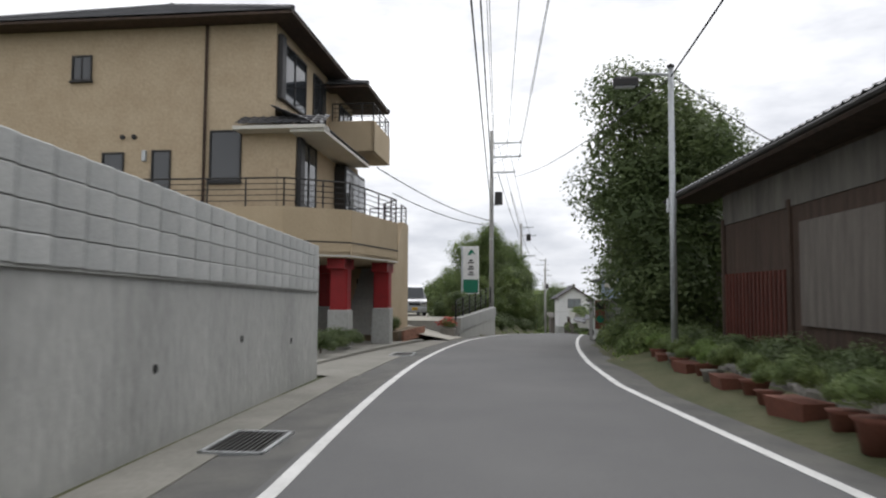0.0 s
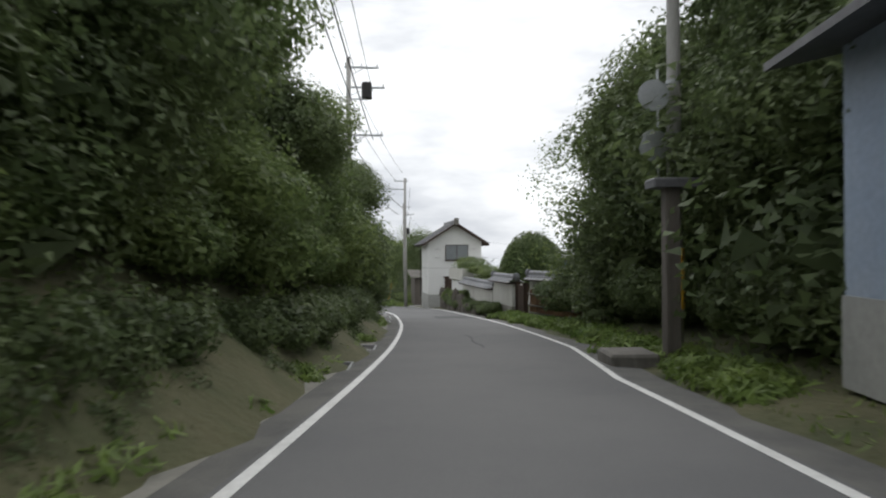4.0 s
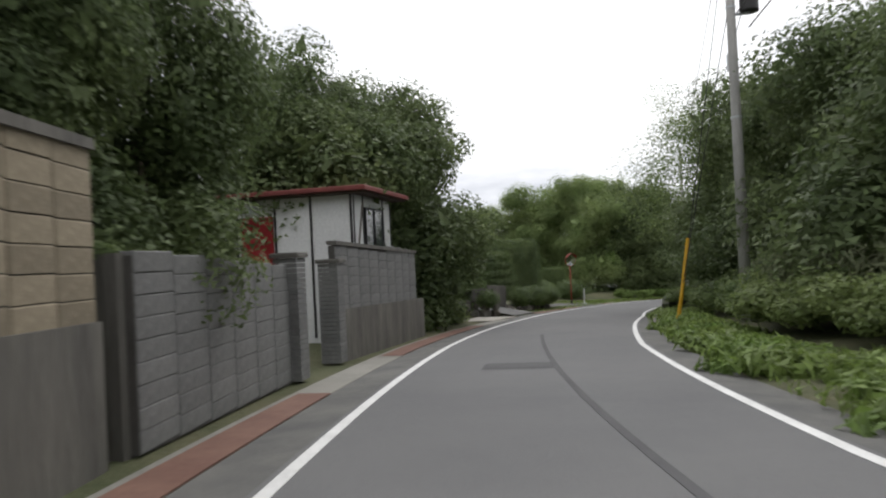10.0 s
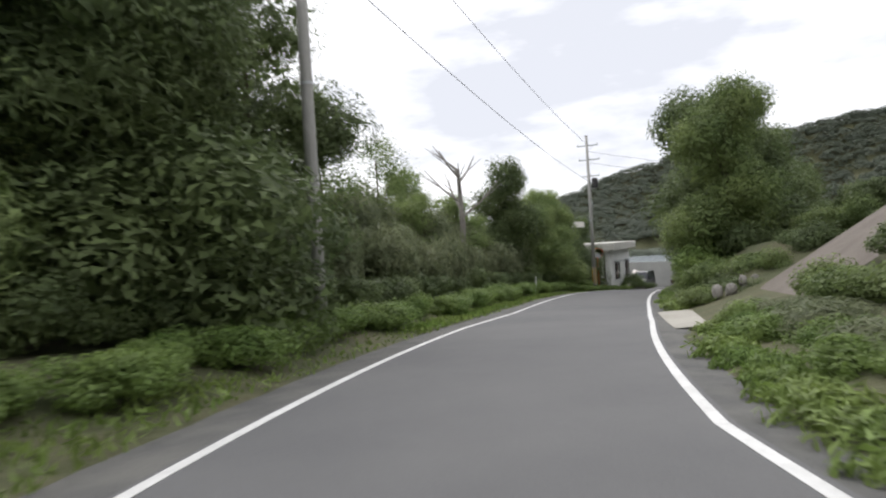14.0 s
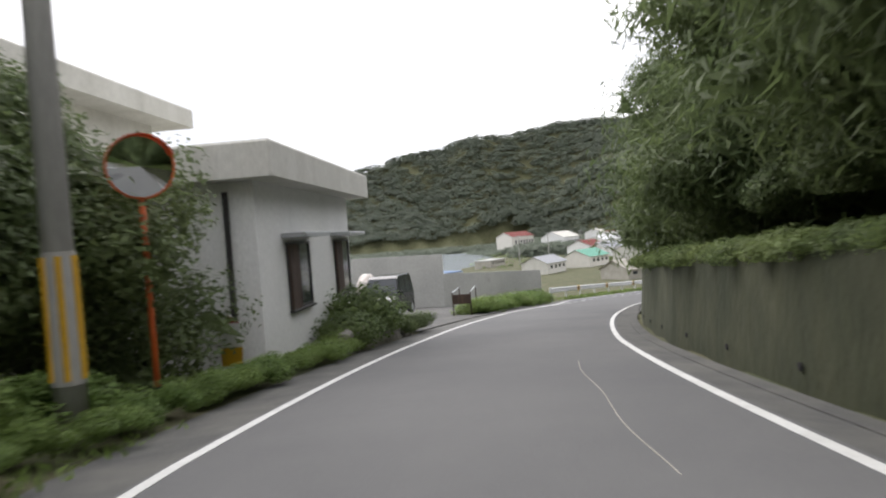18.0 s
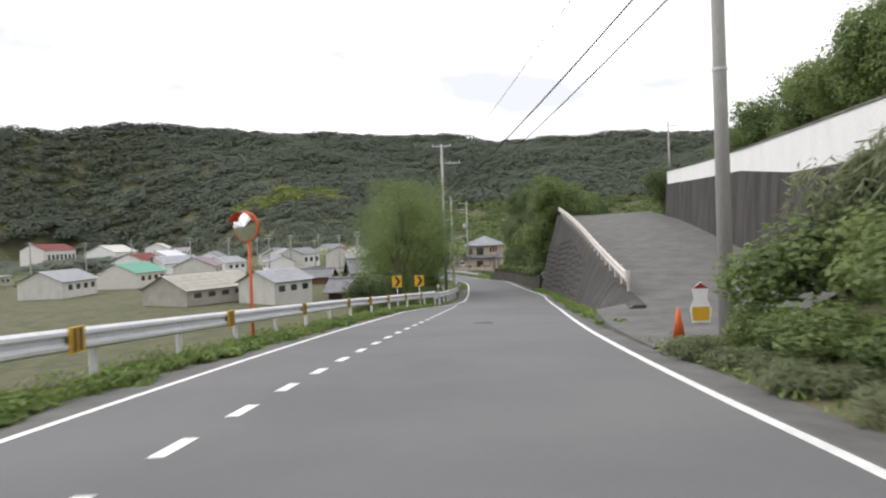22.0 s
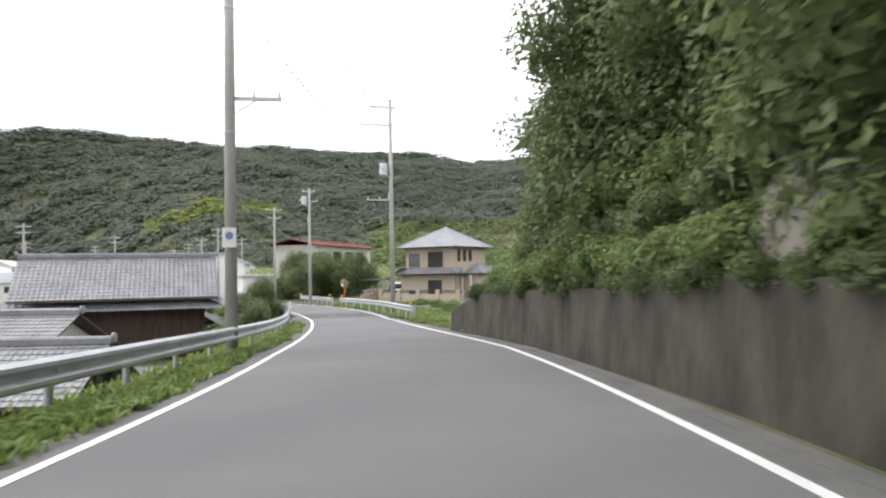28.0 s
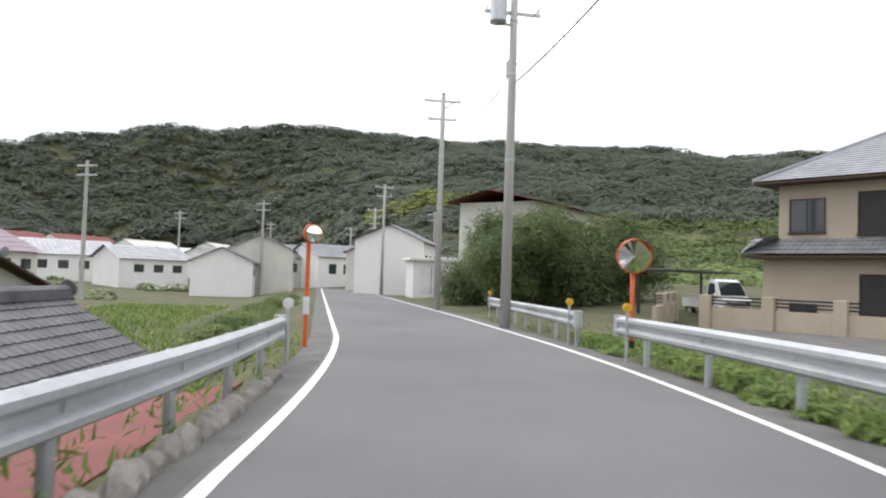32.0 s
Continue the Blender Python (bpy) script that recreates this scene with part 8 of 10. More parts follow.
# left: lawn wall, low house, tiled house, block walls
stone_row(99.0, 109.0, lambda s: -2.25 - 0.03 * (s - 101.5), -0.1, lambda s: 0.3 + 0.085 * (s - 99), 0.42, "old mossy stone wall in front of a lawn", stone=STONE_DARK, tall=1.7)
wall_piece("garden_wall", W(109.1, -2.5, 0), W(113.6, -2.75, 0), 1.25, -0.22, CONC_DARK, "dark stained rendered garden wall", "garden wall", CONC_DARK, h2=1.65)
for _s, _u in ((113.8, -2.95), (109.0, -2.6)):
    gp1 = thing("gate_pillar", "dark weathered gate pillar with flat cap", "gate pillar", F(_s, _u), "gate pillars")
    part("shaft", B().bev(-0.2, 0.2, -0.2, 0.2, -0.3, 1.8, 0.03), CONC_DARK, gp1)
    part("cap", B().bev(-0.25, 0.25, -0.25, 0.25, 1.8, 1.9, 0.02), CONC_DARK, gp1)
strip("lawn", 93, 111.4, -16, lambda s: -2.4 - 0.03 * (s - 101.5), lambda s: np.interp(s, [93, 98, 111], [-0.04, 0.15, 1.0]), lambda s: np.interp(s, [93, 98, 111], [-0.05, 0.12, 0.97]), GRASS_GROUND, 1.5, label="mown green lawn", category="lawn", drop=0.4)


def grass_patch(name, s0, s1, ua, ub, h, n, size, label, material=L_GRASS):
    ss, k = rng.uniform(s0, s1, n), rng.uniform(0, 1, n)
    p = np.array([W(a, ua + (ub - ua) * b, (h(a) if callable(h) else h) + 0.04) for a, b in zip(ss, k)])
    d = np.tile(np.array([0.0, 1.0, 0.2]), (n, 1)) + rng.normal(0, 0.6, (n, 3))
    tagged(part(name, leaf_mesh("blades", p, d, size, material, 0.25, -2.5), None), label, "grass", "", "stuff")


grass_patch("lawn_grass", 93, 111.4, -15, -3.1, lambda s: float(np.interp(s, [93, 98, 111], [-0.03, 0.16, 1.0])), 16000, 0.11, "short green lawn grass")
grass_patch("verge_grass", 117.5, 123, 3.6, 5.6, 0.0, 1500, 0.2, "bright verge grass by the pole")
grass_patch("verge_grass", 169.4, 180, -7.5, -3.6, 0.08, 2200, 0.16, "dry thin grass by the drive")
grass_patch("verge_grass", 188, 215, -5.2, -3.4, 0.03, 4500, 0.2, "green grass on the road verge")
grass_patch("verge_grass", 358, 406, -4.4, -3.1, 0.0, 6000, 0.2, "green grass on the road verge")
grass_patch("verge_grass", 405, 430, 4.3, 8.6, 0.0, 6000, 0.18, "rough grass in the field")
grass_patch("field_grass", 425, 470, -16, -3.5, -1.0, 9000, 0.28, "green field grass beyond the road")
def edge_grass(side, s0, s1, o0, o1, per_m, size=0.16, material=L_GRASS, h=0.0):
    """Loose grass blades between two offsets from the painted edge."""
    n = int((s1 - s0) * per_m)
    ss, k = rng.uniform(s0, s1, n), rng.uniform(0, 1, n) ** 0.8
    edge = EDGE_R if side > 0 else EDGE_L
    p = []
    for a, b in zip(ss, k):
        q = W(a, edge(a) + side * (o1 + (o0 - o1) * b), 0)
        p.append((q.x, q.y, q.z + h + 0.03))
    p = np.array(p)
    g = ground_z(p[:, 0], p[:, 1]) + 0.04
    p[:, 2] = np.maximum(p[:, 2], g)
    d = np.tile(np.array([0.0, 0.6, 0.3]), (n, 1)) + rng.normal(0, 0.7, (n, 3))
    tagged(part("verge_grass", leaf_mesh("blades", p, d, size, material, 0.2, -2.2), None), "rough grass and weeds at the road edge", "grass", "", "stuff")


for side, s0, s1, o0, o1, per in ((-1, 48, 84, 1.3, 2.4, 45), (-1, 160, 232, 0.75, 2.6, 55), (-1, 266, 330, 0.7, 3.0, 45), (-1, 356, 430, 0.6, 2.2, 45), (1, 18, 33, 0.8, 2.2, 35), (1, 50, 86, 0.8, 2.6, 45), (1, 118, 152, 0.6, 2.4, 45), (1, 172, 186, 0.6, 2.6, 50), (1, 193.3, 226, 0.6, 2.6, 50), (1, 266, 296, 0.6, 2.6, 55), (1, 392, 440, 0.7, 4.5, 60)):
    edge_grass(side, s0, s1, o0, o1, per, 0.15, L_GRASS if side < 0 or s0 < 300 else L_GREY)
lh = thing("low_house", "cream flat-roofed house with sliding windows", "house", F(109.8, -12.55, 1.0, 3))
part("wall", B().box(-3.5, 3.5, 0, 6, -0.9, 3.0), CREAM, lh)
part("roof", B().bev(-3.9, 3.9, -0.5, 6.3, 3.0, 3.3, 0.05), TILE_RED, lh)
window(lh, pose(0.6, -0.003, 0.15), 2.0, 2.05, 2)
window(lh, pose(2.35, -0.003, 0.1), 1.0, 2.0, 1, METAL, glass=CREAM)
part("fascia_vent", B().box(-1.2, -0.8, -0.02, 0.0, 2.3, 2.45), DARK, lh)
part("aerial", B().tube([(-1, 3, 2.9), (-1, 3, 5.2)], 0.03, 6), METAL, lh)
part("aerial_bar", B().tube([(-1.7, 3, 5.0), (-0.3, 3, 4.9)], 0.015, 6), METAL, lh)
lh2 = thing("tiled_house", "older house with grey tiled gable roof", "house", F(114.5, -17, 1.0, 95))
block_wall(109.5, -8.7, 111.9, -4.7, 0.9, 2.1, 2.15, BLOCK_GREY, "grey concrete block wall behind the lawn", 0.19, 0.39, -0.15)
fg4 = copy_thing(fg, F(103.2, -3.5, 0.5))
part("wall", gable_body(7, 9, 3.2, 2.0), PLASTER_OLD, lh2)
gable_roof(lh2, 7, 9, 3.2, 2.1, 0.8, TILE)

hm2, _ = between(W(124.0, -5.4, 0.75), W(122.0, -20, 0.75))
th = thing("tiled_house", "single-storey house with grey tiled roof and porch", "house", hm2)
part("wall", gable_body(4.6, 13.5, 3.1, 1.5), PLASTER, th)
gable_roof(th, 4.6, 13.5, 3.1, 1.55, 0.9, TILE, WOOD_DARK, 0.28, 0.9)
part("lower_boards", B().box(2.3, 2.33, 0.3, 12.3, -0.3, 2.0), WOOD, th)
for y in (0.4, 2.4, 4.4, 6.4, 8.4, 10.4, 13.2):
    part("post", B().box(2.3, 2.37, y - 0.07, y + 0.07, -0.3, 3.0), WOOD_DARK, th)
part("beam", B().box(2.3, 2.38, 0.2, 13.4, 2.0, 2.14), WOOD_DARK, th)
window(th, pose(2.335, 5.4, 0.4, 0, 0, 90), 1.7, 1.6, 2, WOOD)
window(th, pose(2.335, 9.4, 0.4, 0, 0, 90), 1.8, 1.6, 2, METAL)
window(th, pose(2.335, 11.9, 0.4, 0, 0, 90), 1.8, 1.6, 2, METAL)
window(th, pose(2.335, 2.4, 1.2, 0, 0, 90), 1.2, 0.7, 2, METAL)
for k, (y, z) in enumerate(((-0.9, 3.0), (14.4, 3.0))):
    part("ornament_tile", B().bev(2.3, 3.9, y - 0.15, y + 0.25, z - 0.35, z + 0.05, 0.08), TILE_DARK, th)
cp = thing("carport", "simple white carport frame with clear roof", "carport", F(123.6, -4.75, 0.7, -4))
part("roof", B().box(-1.8, 1.3, -2.2, 2.4, 2.75, 2.8, pose(0, 0, 0, 0, 5)), PAVING, cp, "yellowed clear roof sheet")
for x0, x1, y0, y1 in ((-1.85, 1.35, -2.3, -2.2), (-1.85, 1.35, 2.4, 2.5), (1.3, 1.38, -2.2, 2.4), (-1.85, -1.77, -2.2, 2.4)):
    part("edge_beam", B().box(x0, x1, y0, y1, 2.7, 2.86, pose(0, 0, 0, 0, 5)), METAL_WHITE, cp)
for k in range(5):
    part("rafter", B().box(-1.8, 1.3, -1.6 + 0.8 * k, -1.54 + 0.8 * k, 2.68, 2.75, pose(0, 0, 0, 0, 5)), METAL_WHITE, cp)
for x, y in ((1.0, -1.5), (1.0, 2.2), (-1.4, -1.5), (-1.4, 2.2)):
    part("post", B().tube([(x, y, -0.3), (x, y, 2.8)], 0.045, 8), METAL_WHITE, cp)
part("prop", B().tube([(0.1, -1.9, -0.2), (0.95, -1.9, 4.2)], 0.07, 8), METAL_WHITE, cp)
bw = block_wall(116.0, -2.55, 127.2, -3.4, 0.7, 1.75, 2.62, BLOCK_OLD, "weathered brown block wall with stained foot", 0.2, 0.6, -0.15, 0, 0.45)
wall_piece("wall_coping", W(116.0, -2.5, 1.72), W(127.2, -3.36, 2.58), 0.09, -0.24, CONC_DARK, "dark stained coping on the block wall", "coping", drop=0.0)
wall_piece("wall_foot", W(116.0, -2.52, -0.1), W(127.2, -3.36, -0.1), 0.82, -0.2, CONC_DARK, "dark stained wall foot", "wall foot", h2=1.27)
gpil = thing("gate_pillar", "brown block gate pillar with flat cap", "gate pillar", F(115.9, -2.6))
for k in range(9):
    part("block", B().bev(-0.24, 0.24, -0.24, 0.24, 0.25 + 0.19 * k, 0.435 + 0.19 * k, 0.015), BLOCK_OLD, gpil)
part("base", B().bev(-0.28, 0.28, -0.28, 0.28, -0.3, 0.25, 0.02), CONC_DARK, gpil)
part("cap", B().bev(-0.29, 0.29, -0.29, 0.29, 1.96, 2.06, 0.03), CONC_DARK, gpil)
for k in range(5):
    cr = thing("storage_crate", "white plastic crate among weeds by the drive", "crate", F(114.4 - 0.15 * k, -4.0 - 0.55 * k, 0.05 + 0.1 * (k % 2), 20 * k), "crates")
    part("base", B().box(-0.3, 0.3, -0.2, 0.2, 0, 0.03), METAL_WHITE, cr)
    for x0, x1, y0, y1 in ((-0.3, 0.3, -0.2, -0.18), (-0.3, 0.3, 0.18, 0.2), (-0.3, -0.28, -0.2, 0.2), (0.28, 0.3, -0.2, 0.2)):
        part("side", B().box(x0, x1, y0, y1, 0, 0.28), METAL_WHITE, cr)
block_wall(127.6, -3.3, 132.2, -3.55, 0.0, 1.75, 1.8, BLOCK_GREY, "dark grey weathered block wall", 0.19, 0.75, -0.15)
block_wall(135.2, -3.75, 141.8, -3.75, 0.3, 2.3, 2.42, BLOCK_GREY, "dark grey block wall on a stained foot", 0.19, 0.75, -0.15)
wall_piece("wall_foot", W(135.2, -3.7, -0.1), W(142.2, -3.65, -0.1), 1.1, -0.2, CONC_DARK, "sloped dark concrete wall foot", "wall foot", h2=1.2)
for s, u in ((132.4, -3.6), (134.9, -3.75)):
    g = thing("gate_pillar", "dark brick gate pillar with flat cap", "gate pillar", F(s, u), "gate pillars")
    for k in range(24):
        part("brick", B().bev(-0.2, 0.2, -0.2, 0.2, 0.0 + 0.08 * k, 0.072 + 0.08 * k, 0.008), BLOCK_GREY, g)
    part("cap", B().bev(-0.24, 0.24, -0.24, 0.24, 1.92, 2.0, 0.02), CONC_DARK, g)
wall_piece("wall_coping", W(135.2, -3.72, 2.3), W(141.9, -3.72, 2.42), 0.08, -0.22, CONC_DARK, "dark coping on the grey block wall", "coping", drop=0.0)
wall_piece("block_wall_return", W(127.5, -3.4, 0), W(127.7, -6.2, 0), 1.75, 0.15, CONC_DARK, "dark end wall turning in from the road", "wall")
shm, shl = between(W(138.9, -4.55, 0.4), W(142.2, -4.5, 0.4))
ps = thing("prefab_shed", "white panelled prefab shed with red roof edge", "prefab shed", shm)
part("wall", B().box(-3.3, 0, 0, 3.2, -0.5, 3.45), WHITE, ps)
part("roof", B().bev(-3.7, 0.5, -0.45, 3.6, 3.5, 3.62, 0.03), TILE_RED, ps)
part("roof_board", B().box(-3.6, 0.4, -0.35, 3.5, 3.44, 3.5), WOOD_DARK, ps)
part("door", B().bev(-3.15, -2.2, -0.04, 0.0, 0.2, 3.0, 0.02), RED, ps, "dark red door")
part("vent", B().box(-2.9, -2.6, -0.02, 0.0, 3.1, 3.3), METAL, ps)
for x in (-3.25, -2.15, -1.15, -0.05):
    part("batten", B().box(x - 0.03, x + 0.03, -0.02, 0.0, -0.2, 3.5), BLACK, ps)
for y in (0.05, 0.75, 2.45, 3.15):
    part("batten", B().box(0.0, 0.02, y - 0.03, y + 0.03, -0.2, 3.5), BLACK, ps)
window(ps, pose(0.003, 1.6, 1.75, 0, 0, 90), 1.55, 1.4, 2)
part("brace", B().tube([(0.012, 0.1, 1.6), (0.012, 0.75, 3.3)], 0.035, 6), WOOD_GREY, ps)
ps2 = thing("grey_shed", "grey panelled shed beyond the gate", "shed", F(140.0, -11.0, 0.2, 3))
part("wall", gable_body(6.0, 5, 3.6, 1.0), CONC, ps2)
gable_roof(ps2, 6.0, 5, 3.6, 1.05, 0.5, TILE_DARK)
window(ps2, pose(1.2, -0.003, 2.1), 0.7, 0.8, 1)
part("flue", B().tube([(2.2, -0.15, 0.2), (2.2, -0.15, 5.0)], 0.07, 8), METAL_WHITE, ps2)
guy = thing("pole_guy", "yellow-sleeved guy wire of the utility pole", "guy wire", None)
part("wire", B().tube([W(142.6, 3.6, 0.0), W(143.7, 5.5, 11.0)], 0.012, 5), WIRE, guy)
part("sleeve", B().tube([W(142.6, 3.6, 0.1), W(142.83, 4.0, 2.5)], 0.05, 8), YELLOW, guy)
part("wire", B().tube([W(142.3, 3.5, 0.0), W(143.7, 5.5, 9.0)], 0.012, 5), WIRE, guy)
part("marker", B().tube([W(142.3, 3.5, 0.05), W(142.5, 3.78, 1.25)], 0.03, 8), YELLOW, guy)
kerb = strip("kerb", 143, 152, lambda s: EDGE_R(s) + 0.55, lambda s: EDGE_R(s) + 0.75, 0.14, 0.14, CONC_DARK, 1.0, label="dark concrete kerb at the bend", category="kerb", drop=0.3)
for sa, sb2, ha, hb in ((150.5, 156, 0.5, 0.65), (156, 162, 0.65, 0.9), (162, 167.5, 0.9, 1.05), (167.5, 172, 1.05, 1.1)):
    wall_piece("retaining_wall", W(sa, EDGE_R(sa) + 0.8, 0), W(sb2, EDGE_R(sb2) + 0.8, 0), ha, 0.25, CONC_MOSS, "dark stained low concrete wall", "retaining wall", h2=hb)
def stone_line(pts, h0, height, size, label):
    """Boulders between plan places (s, u) in two uneven courses."""
    wall = thing("stone_wall", label, "stone wall", None, "", "structure")
    for (sa, ua), (sb2, ub) in zip(pts, pts[1:]):
        n = max(1, int(math.hypot(sb2 - sa, ub - ua) / (size * 0.85)))
        for i in range(n):
            f = (i + 0.5) / n
            z = h0 + size * 0.4
            while z < height + 0.05:
                k = size * random.uniform(0.8, 1.25)
                part("stone", random.choice(BLOCK_SHAPES["stone_garden_stone_dark" if random.random() < 0.6 else "stone"]), None, wall, m=F(sa + (sb2 - sa) * f, ua + (ub - ua) * f + random.uniform(-0.1, 0.1), z) @ pose(0, 0, 0, random.uniform(-20, 20), random.uniform(-12, 12), random.uniform(0, 180)) @ Matrix.Diagonal((k * 0.95, k * 1.05, k * 1.15, 1)))
                z += size * 0.85


stone_line([(154.6, -10.5), (154.6, -7.0), (154.9, -4.6), (155.4, -4.2)], -0.1, 0.85, 0.5, "large garden boulders beside the driveway")
stone_line([(158.9, -5.1), (161.5, -4.7), (163.6, -4.6)], -0.1, 0.35, 0.42, "dark garden stones under round azaleas")
strip("pavement", 155.5, 158.7, -12.0, -3.6, 1.5, 0.0, ASPHALT_OLD, 0.8, label="worn concrete path climbing into the garden", category="paving", drop=1.7)
wall_piece("retaining_wall", W(158.85, -5.2, 0), W(158.85, -10.5, 0), 1.45, 0.16, CONC_DARK, "plain grey concrete wall beside the path", "retaining wall", h2=1.7)
traffic_mirror(169.6, -5.85, 0.0, 3.5, 0.45, 62, "orange-rimmed traffic mirror on a rusty post", RUST_RED)
stk = thing("marker_stake", "short weathered white stake on a block", "stake", F(169.1, -4.65))
part("stake", B().tube([(0, 0, 0), (0.03, 0, 1.05)], 0.04, 8), METAL_WHITE, stk)
part("foot", B().bev(-0.13, 0.13, -0.13, 0.13, -0.1, 0.1, 0.03), CONC, stk)
bs = thing("brown_shed", "brown timber outbuilding with grey tiled roof", "outbuilding", Matrix.Translation((16.08, 179.43, W(173, 0, 0).z + 0.2)) @ pose(0, 0, 0, 0, 0, 49))
part("wall", gable_body(4.6, 6, 2.5, 1.2), WOOD, bs)
gable_roof(bs, 4.6, 6, 2.5, 1.25, 0.7, TILE)
for x in (-1.2, 0.2, 1.3):
    part("batten", B().box(x - 0.05, x + 0.05, -0.025, 0.0, 0, 2.5), WOOD_DARK, bs)
part("downpipe", B().tube([(-2.35, -0.06, 2.4), (-2.35, -0.06, 0)], 0.04, 8), BLACK, bs)

# ---- third stretch: thicket, white building, parking and sea wall ----
dt = thing("dead_tree", "bare dead tree rising from the thicket", "dead tree", F(211, -8.6, 0.2) @ Matrix.Diagonal((1.15, 1.15, 1.2, 1)))
tr = B().tube([(0, 0, 0), (0.2, 0, 3.5), (0.1, 0, 6.2)], 0.2, 8, 0.09)
for a, z, l_ in ((0.3, 3.8, 2.6), (2.2, 4.2, 3.0), (3.6, 4.6, 2.2), (5.0, 5.0, 1.8), (1.2, 5.6, 1.7), (4.2, 5.8, 1.6), (2.9, 6.1, 1.9)):
    q = Vector((0.15, 0, z))
    d = Vector((math.cos(a), math.sin(a), 0.75)).normalized()
    e_ = q + d * l_ + Vector((0, 0, 0.3))
    tr.tube([q, q + d * l_ * 0.5, e_], 0.075, 6, 0.02)
    for b_ in (-0.5, 0.6):
        tr.tube([q + d * l_ * 0.6, q + d * l_ * 0.85 + Vector((math.cos(a + b_), math.sin(a + b_), 0.6)) * 0.6], 0.03, 5, 0.008)
part("trunk", tr, DEADWOOD, dt)
stk2 = thing("marker_stake", "thin white marker stake at the verge", "stake", F(212.5, -4.6))
part("stake", B().tube([(0, 0, -0.2), (0.06, 0, 1.15)], 0.025, 8), METAL_WHITE, stk2)
upb = thing("hill_garage", "grey garage building up the driveway", "garage", F(197, 18, 5.0, -30))
part("wall", B().box(-4, 4, 0, 6, -2, 2.8), CONC_DARK, upb)
part("roof", B().bev(-4.5, 4.5, -0.8, 6.3, 2.8, 3.05, 0.04), CONC_DARK, upb)
part("shutter", B().box(-2.6, 2.6, -0.03, 0.0, 0, 2.3), BLUE_SHEET, upb)
stone_row(193.2, 199, lambda s: 4.0 + (s - 193.2) * 1.1, 0.1, lambda s: 0.6 + (s - 193) * 0.2, 0.4, "tumbled stones along the driveway edge")

bm2, bl2 = between(W(237.5, -5.0, 0), W(245.2, -5.65, 0))
wb = thing("white_building", "low white rendered building with flat roof", "building", bm2)
part("wall", B().box(-5, 0, 0, bl2, -0.6, 3.7), PLASTER, wb)
part("roof_slab", B().bev(-5.6, 0.6, -0.6, bl2 + 0.6, 3.7, 4.4, 0.05), PLASTER_OLD, wb)
part("downpipe", B().tube([(-0.55, -0.07, 3.5), (-0.55, -0.07, -0.2)], 0.06, 8), BLACK, wb)
for y in (2.6, 6.9):
    w_ = window(wb, pose(0.003, y, 0.95, 0, 0, 90), 1.7, 1.5, 2, BLACK)
    part("grille", B().bev(0.03, 0.1, y - 0.85, y - 0.2, 0.95, 2.4, 0.02), WOOD_DARK, wb, "dark slatted shutter")
    part("awning", B().bev(0.0, 0.55, y - 1.1, y + 1.1, 2.55, 2.65, 0.02), METAL, wb)
wb2 = thing("white_building_annex", "taller white flat-roofed block behind", "building", bm2)
part("wall", B().box(-12, -5.02, -3.0, bl2 - 2, -0.6, 6.1), PLASTER_OLD, wb2)
part("roof_slab", B().bev(-12.5, -4.2, -3.8, bl2 - 1.0, 6.1, 6.65, 0.05), PLASTER_OLD, wb2)
stone_row(240, 246, -4.2, -0.1, 0.35, 0.4, "low stone edging below the white building")
cs = thing("mound_shrub", "dense dark mound of clipped garden shrub", "shrub", F(241.8, -4.5, 0.1))
for x, y, z, k, kz in ((0, 0.8, 0.75, 1.9, 1.7), (0.1, -0.9, 0.45, 1.5, 1.1), (0.2, 2.0, 0.35, 1.2, 0.8)):
    part("foliage", random.choice(HEDGE_BLOB), None, cs, m=pose(x, y, z) @ Matrix.Diagonal((k, k, kz, 1)))
fg2 = copy_thing(fg, F(236.9, -5.4, 0.0))
traffic_mirror(233.6, -5.0, 0.0, 3.75, 0.45, 35, "orange-rimmed traffic mirror on a thin post", ORANGE)
for sa, sb2, ha, hb in ((225.5, 232, 1.3, 1.5), (232, 239, 1.5, 1.75), (239, 246, 1.75, 1.9), (246, 253, 1.9, 2.0), (253, 259, 2.0, 2.1), (259, 264.5, 2.1, 2.1)):
    wall_piece("retaining_wall", W(sa, EDGE_R(sa) + 0.85, -0.05), W(sb2, EDGE_R(sb2) + 0.85, -0.05), ha, 0.3, CONC_MOSS, "mossy stained concrete retaining wall", "retaining wall", h2=hb, batter=0.12)
for s in np.arange(227, 264, 2.6):
    dh = B().disc(W(s, EDGE_R(s) + 0.9, 0.22), (W(s, 0, 0) - W(s, 1, 0)), 0.05, 0.02, 10)
    tagged(part("weep_pipe", dh, DARK), "dark weep pipe at the wall foot", "pipe", "weep pipes")
fp2 = thing("wire_fence", "thin posts and wire above the mossy wall", "fence", None)
for s in np.arange(244, 265, 4):
    h_ = float(np.interp(s, [225, 264], [1.3, 2.1]))
    part("post", B().tube([W(s, EDGE_R(s) + 1.3, h_ - 0.4), W(s, EDGE_R(s) + 1.3, h_ + 1.1)], 0.03, 6), METAL, fp2)
for k in (0.5, 0.95):
    part("wire", B().tube([W(s, EDGE_R(s) + 1.3, float(np.interp(s, [225, 264], [1.3, 2.1])) + k) for s in np.arange(244, 265, 2)], 0.008, 4), METAL, fp2)
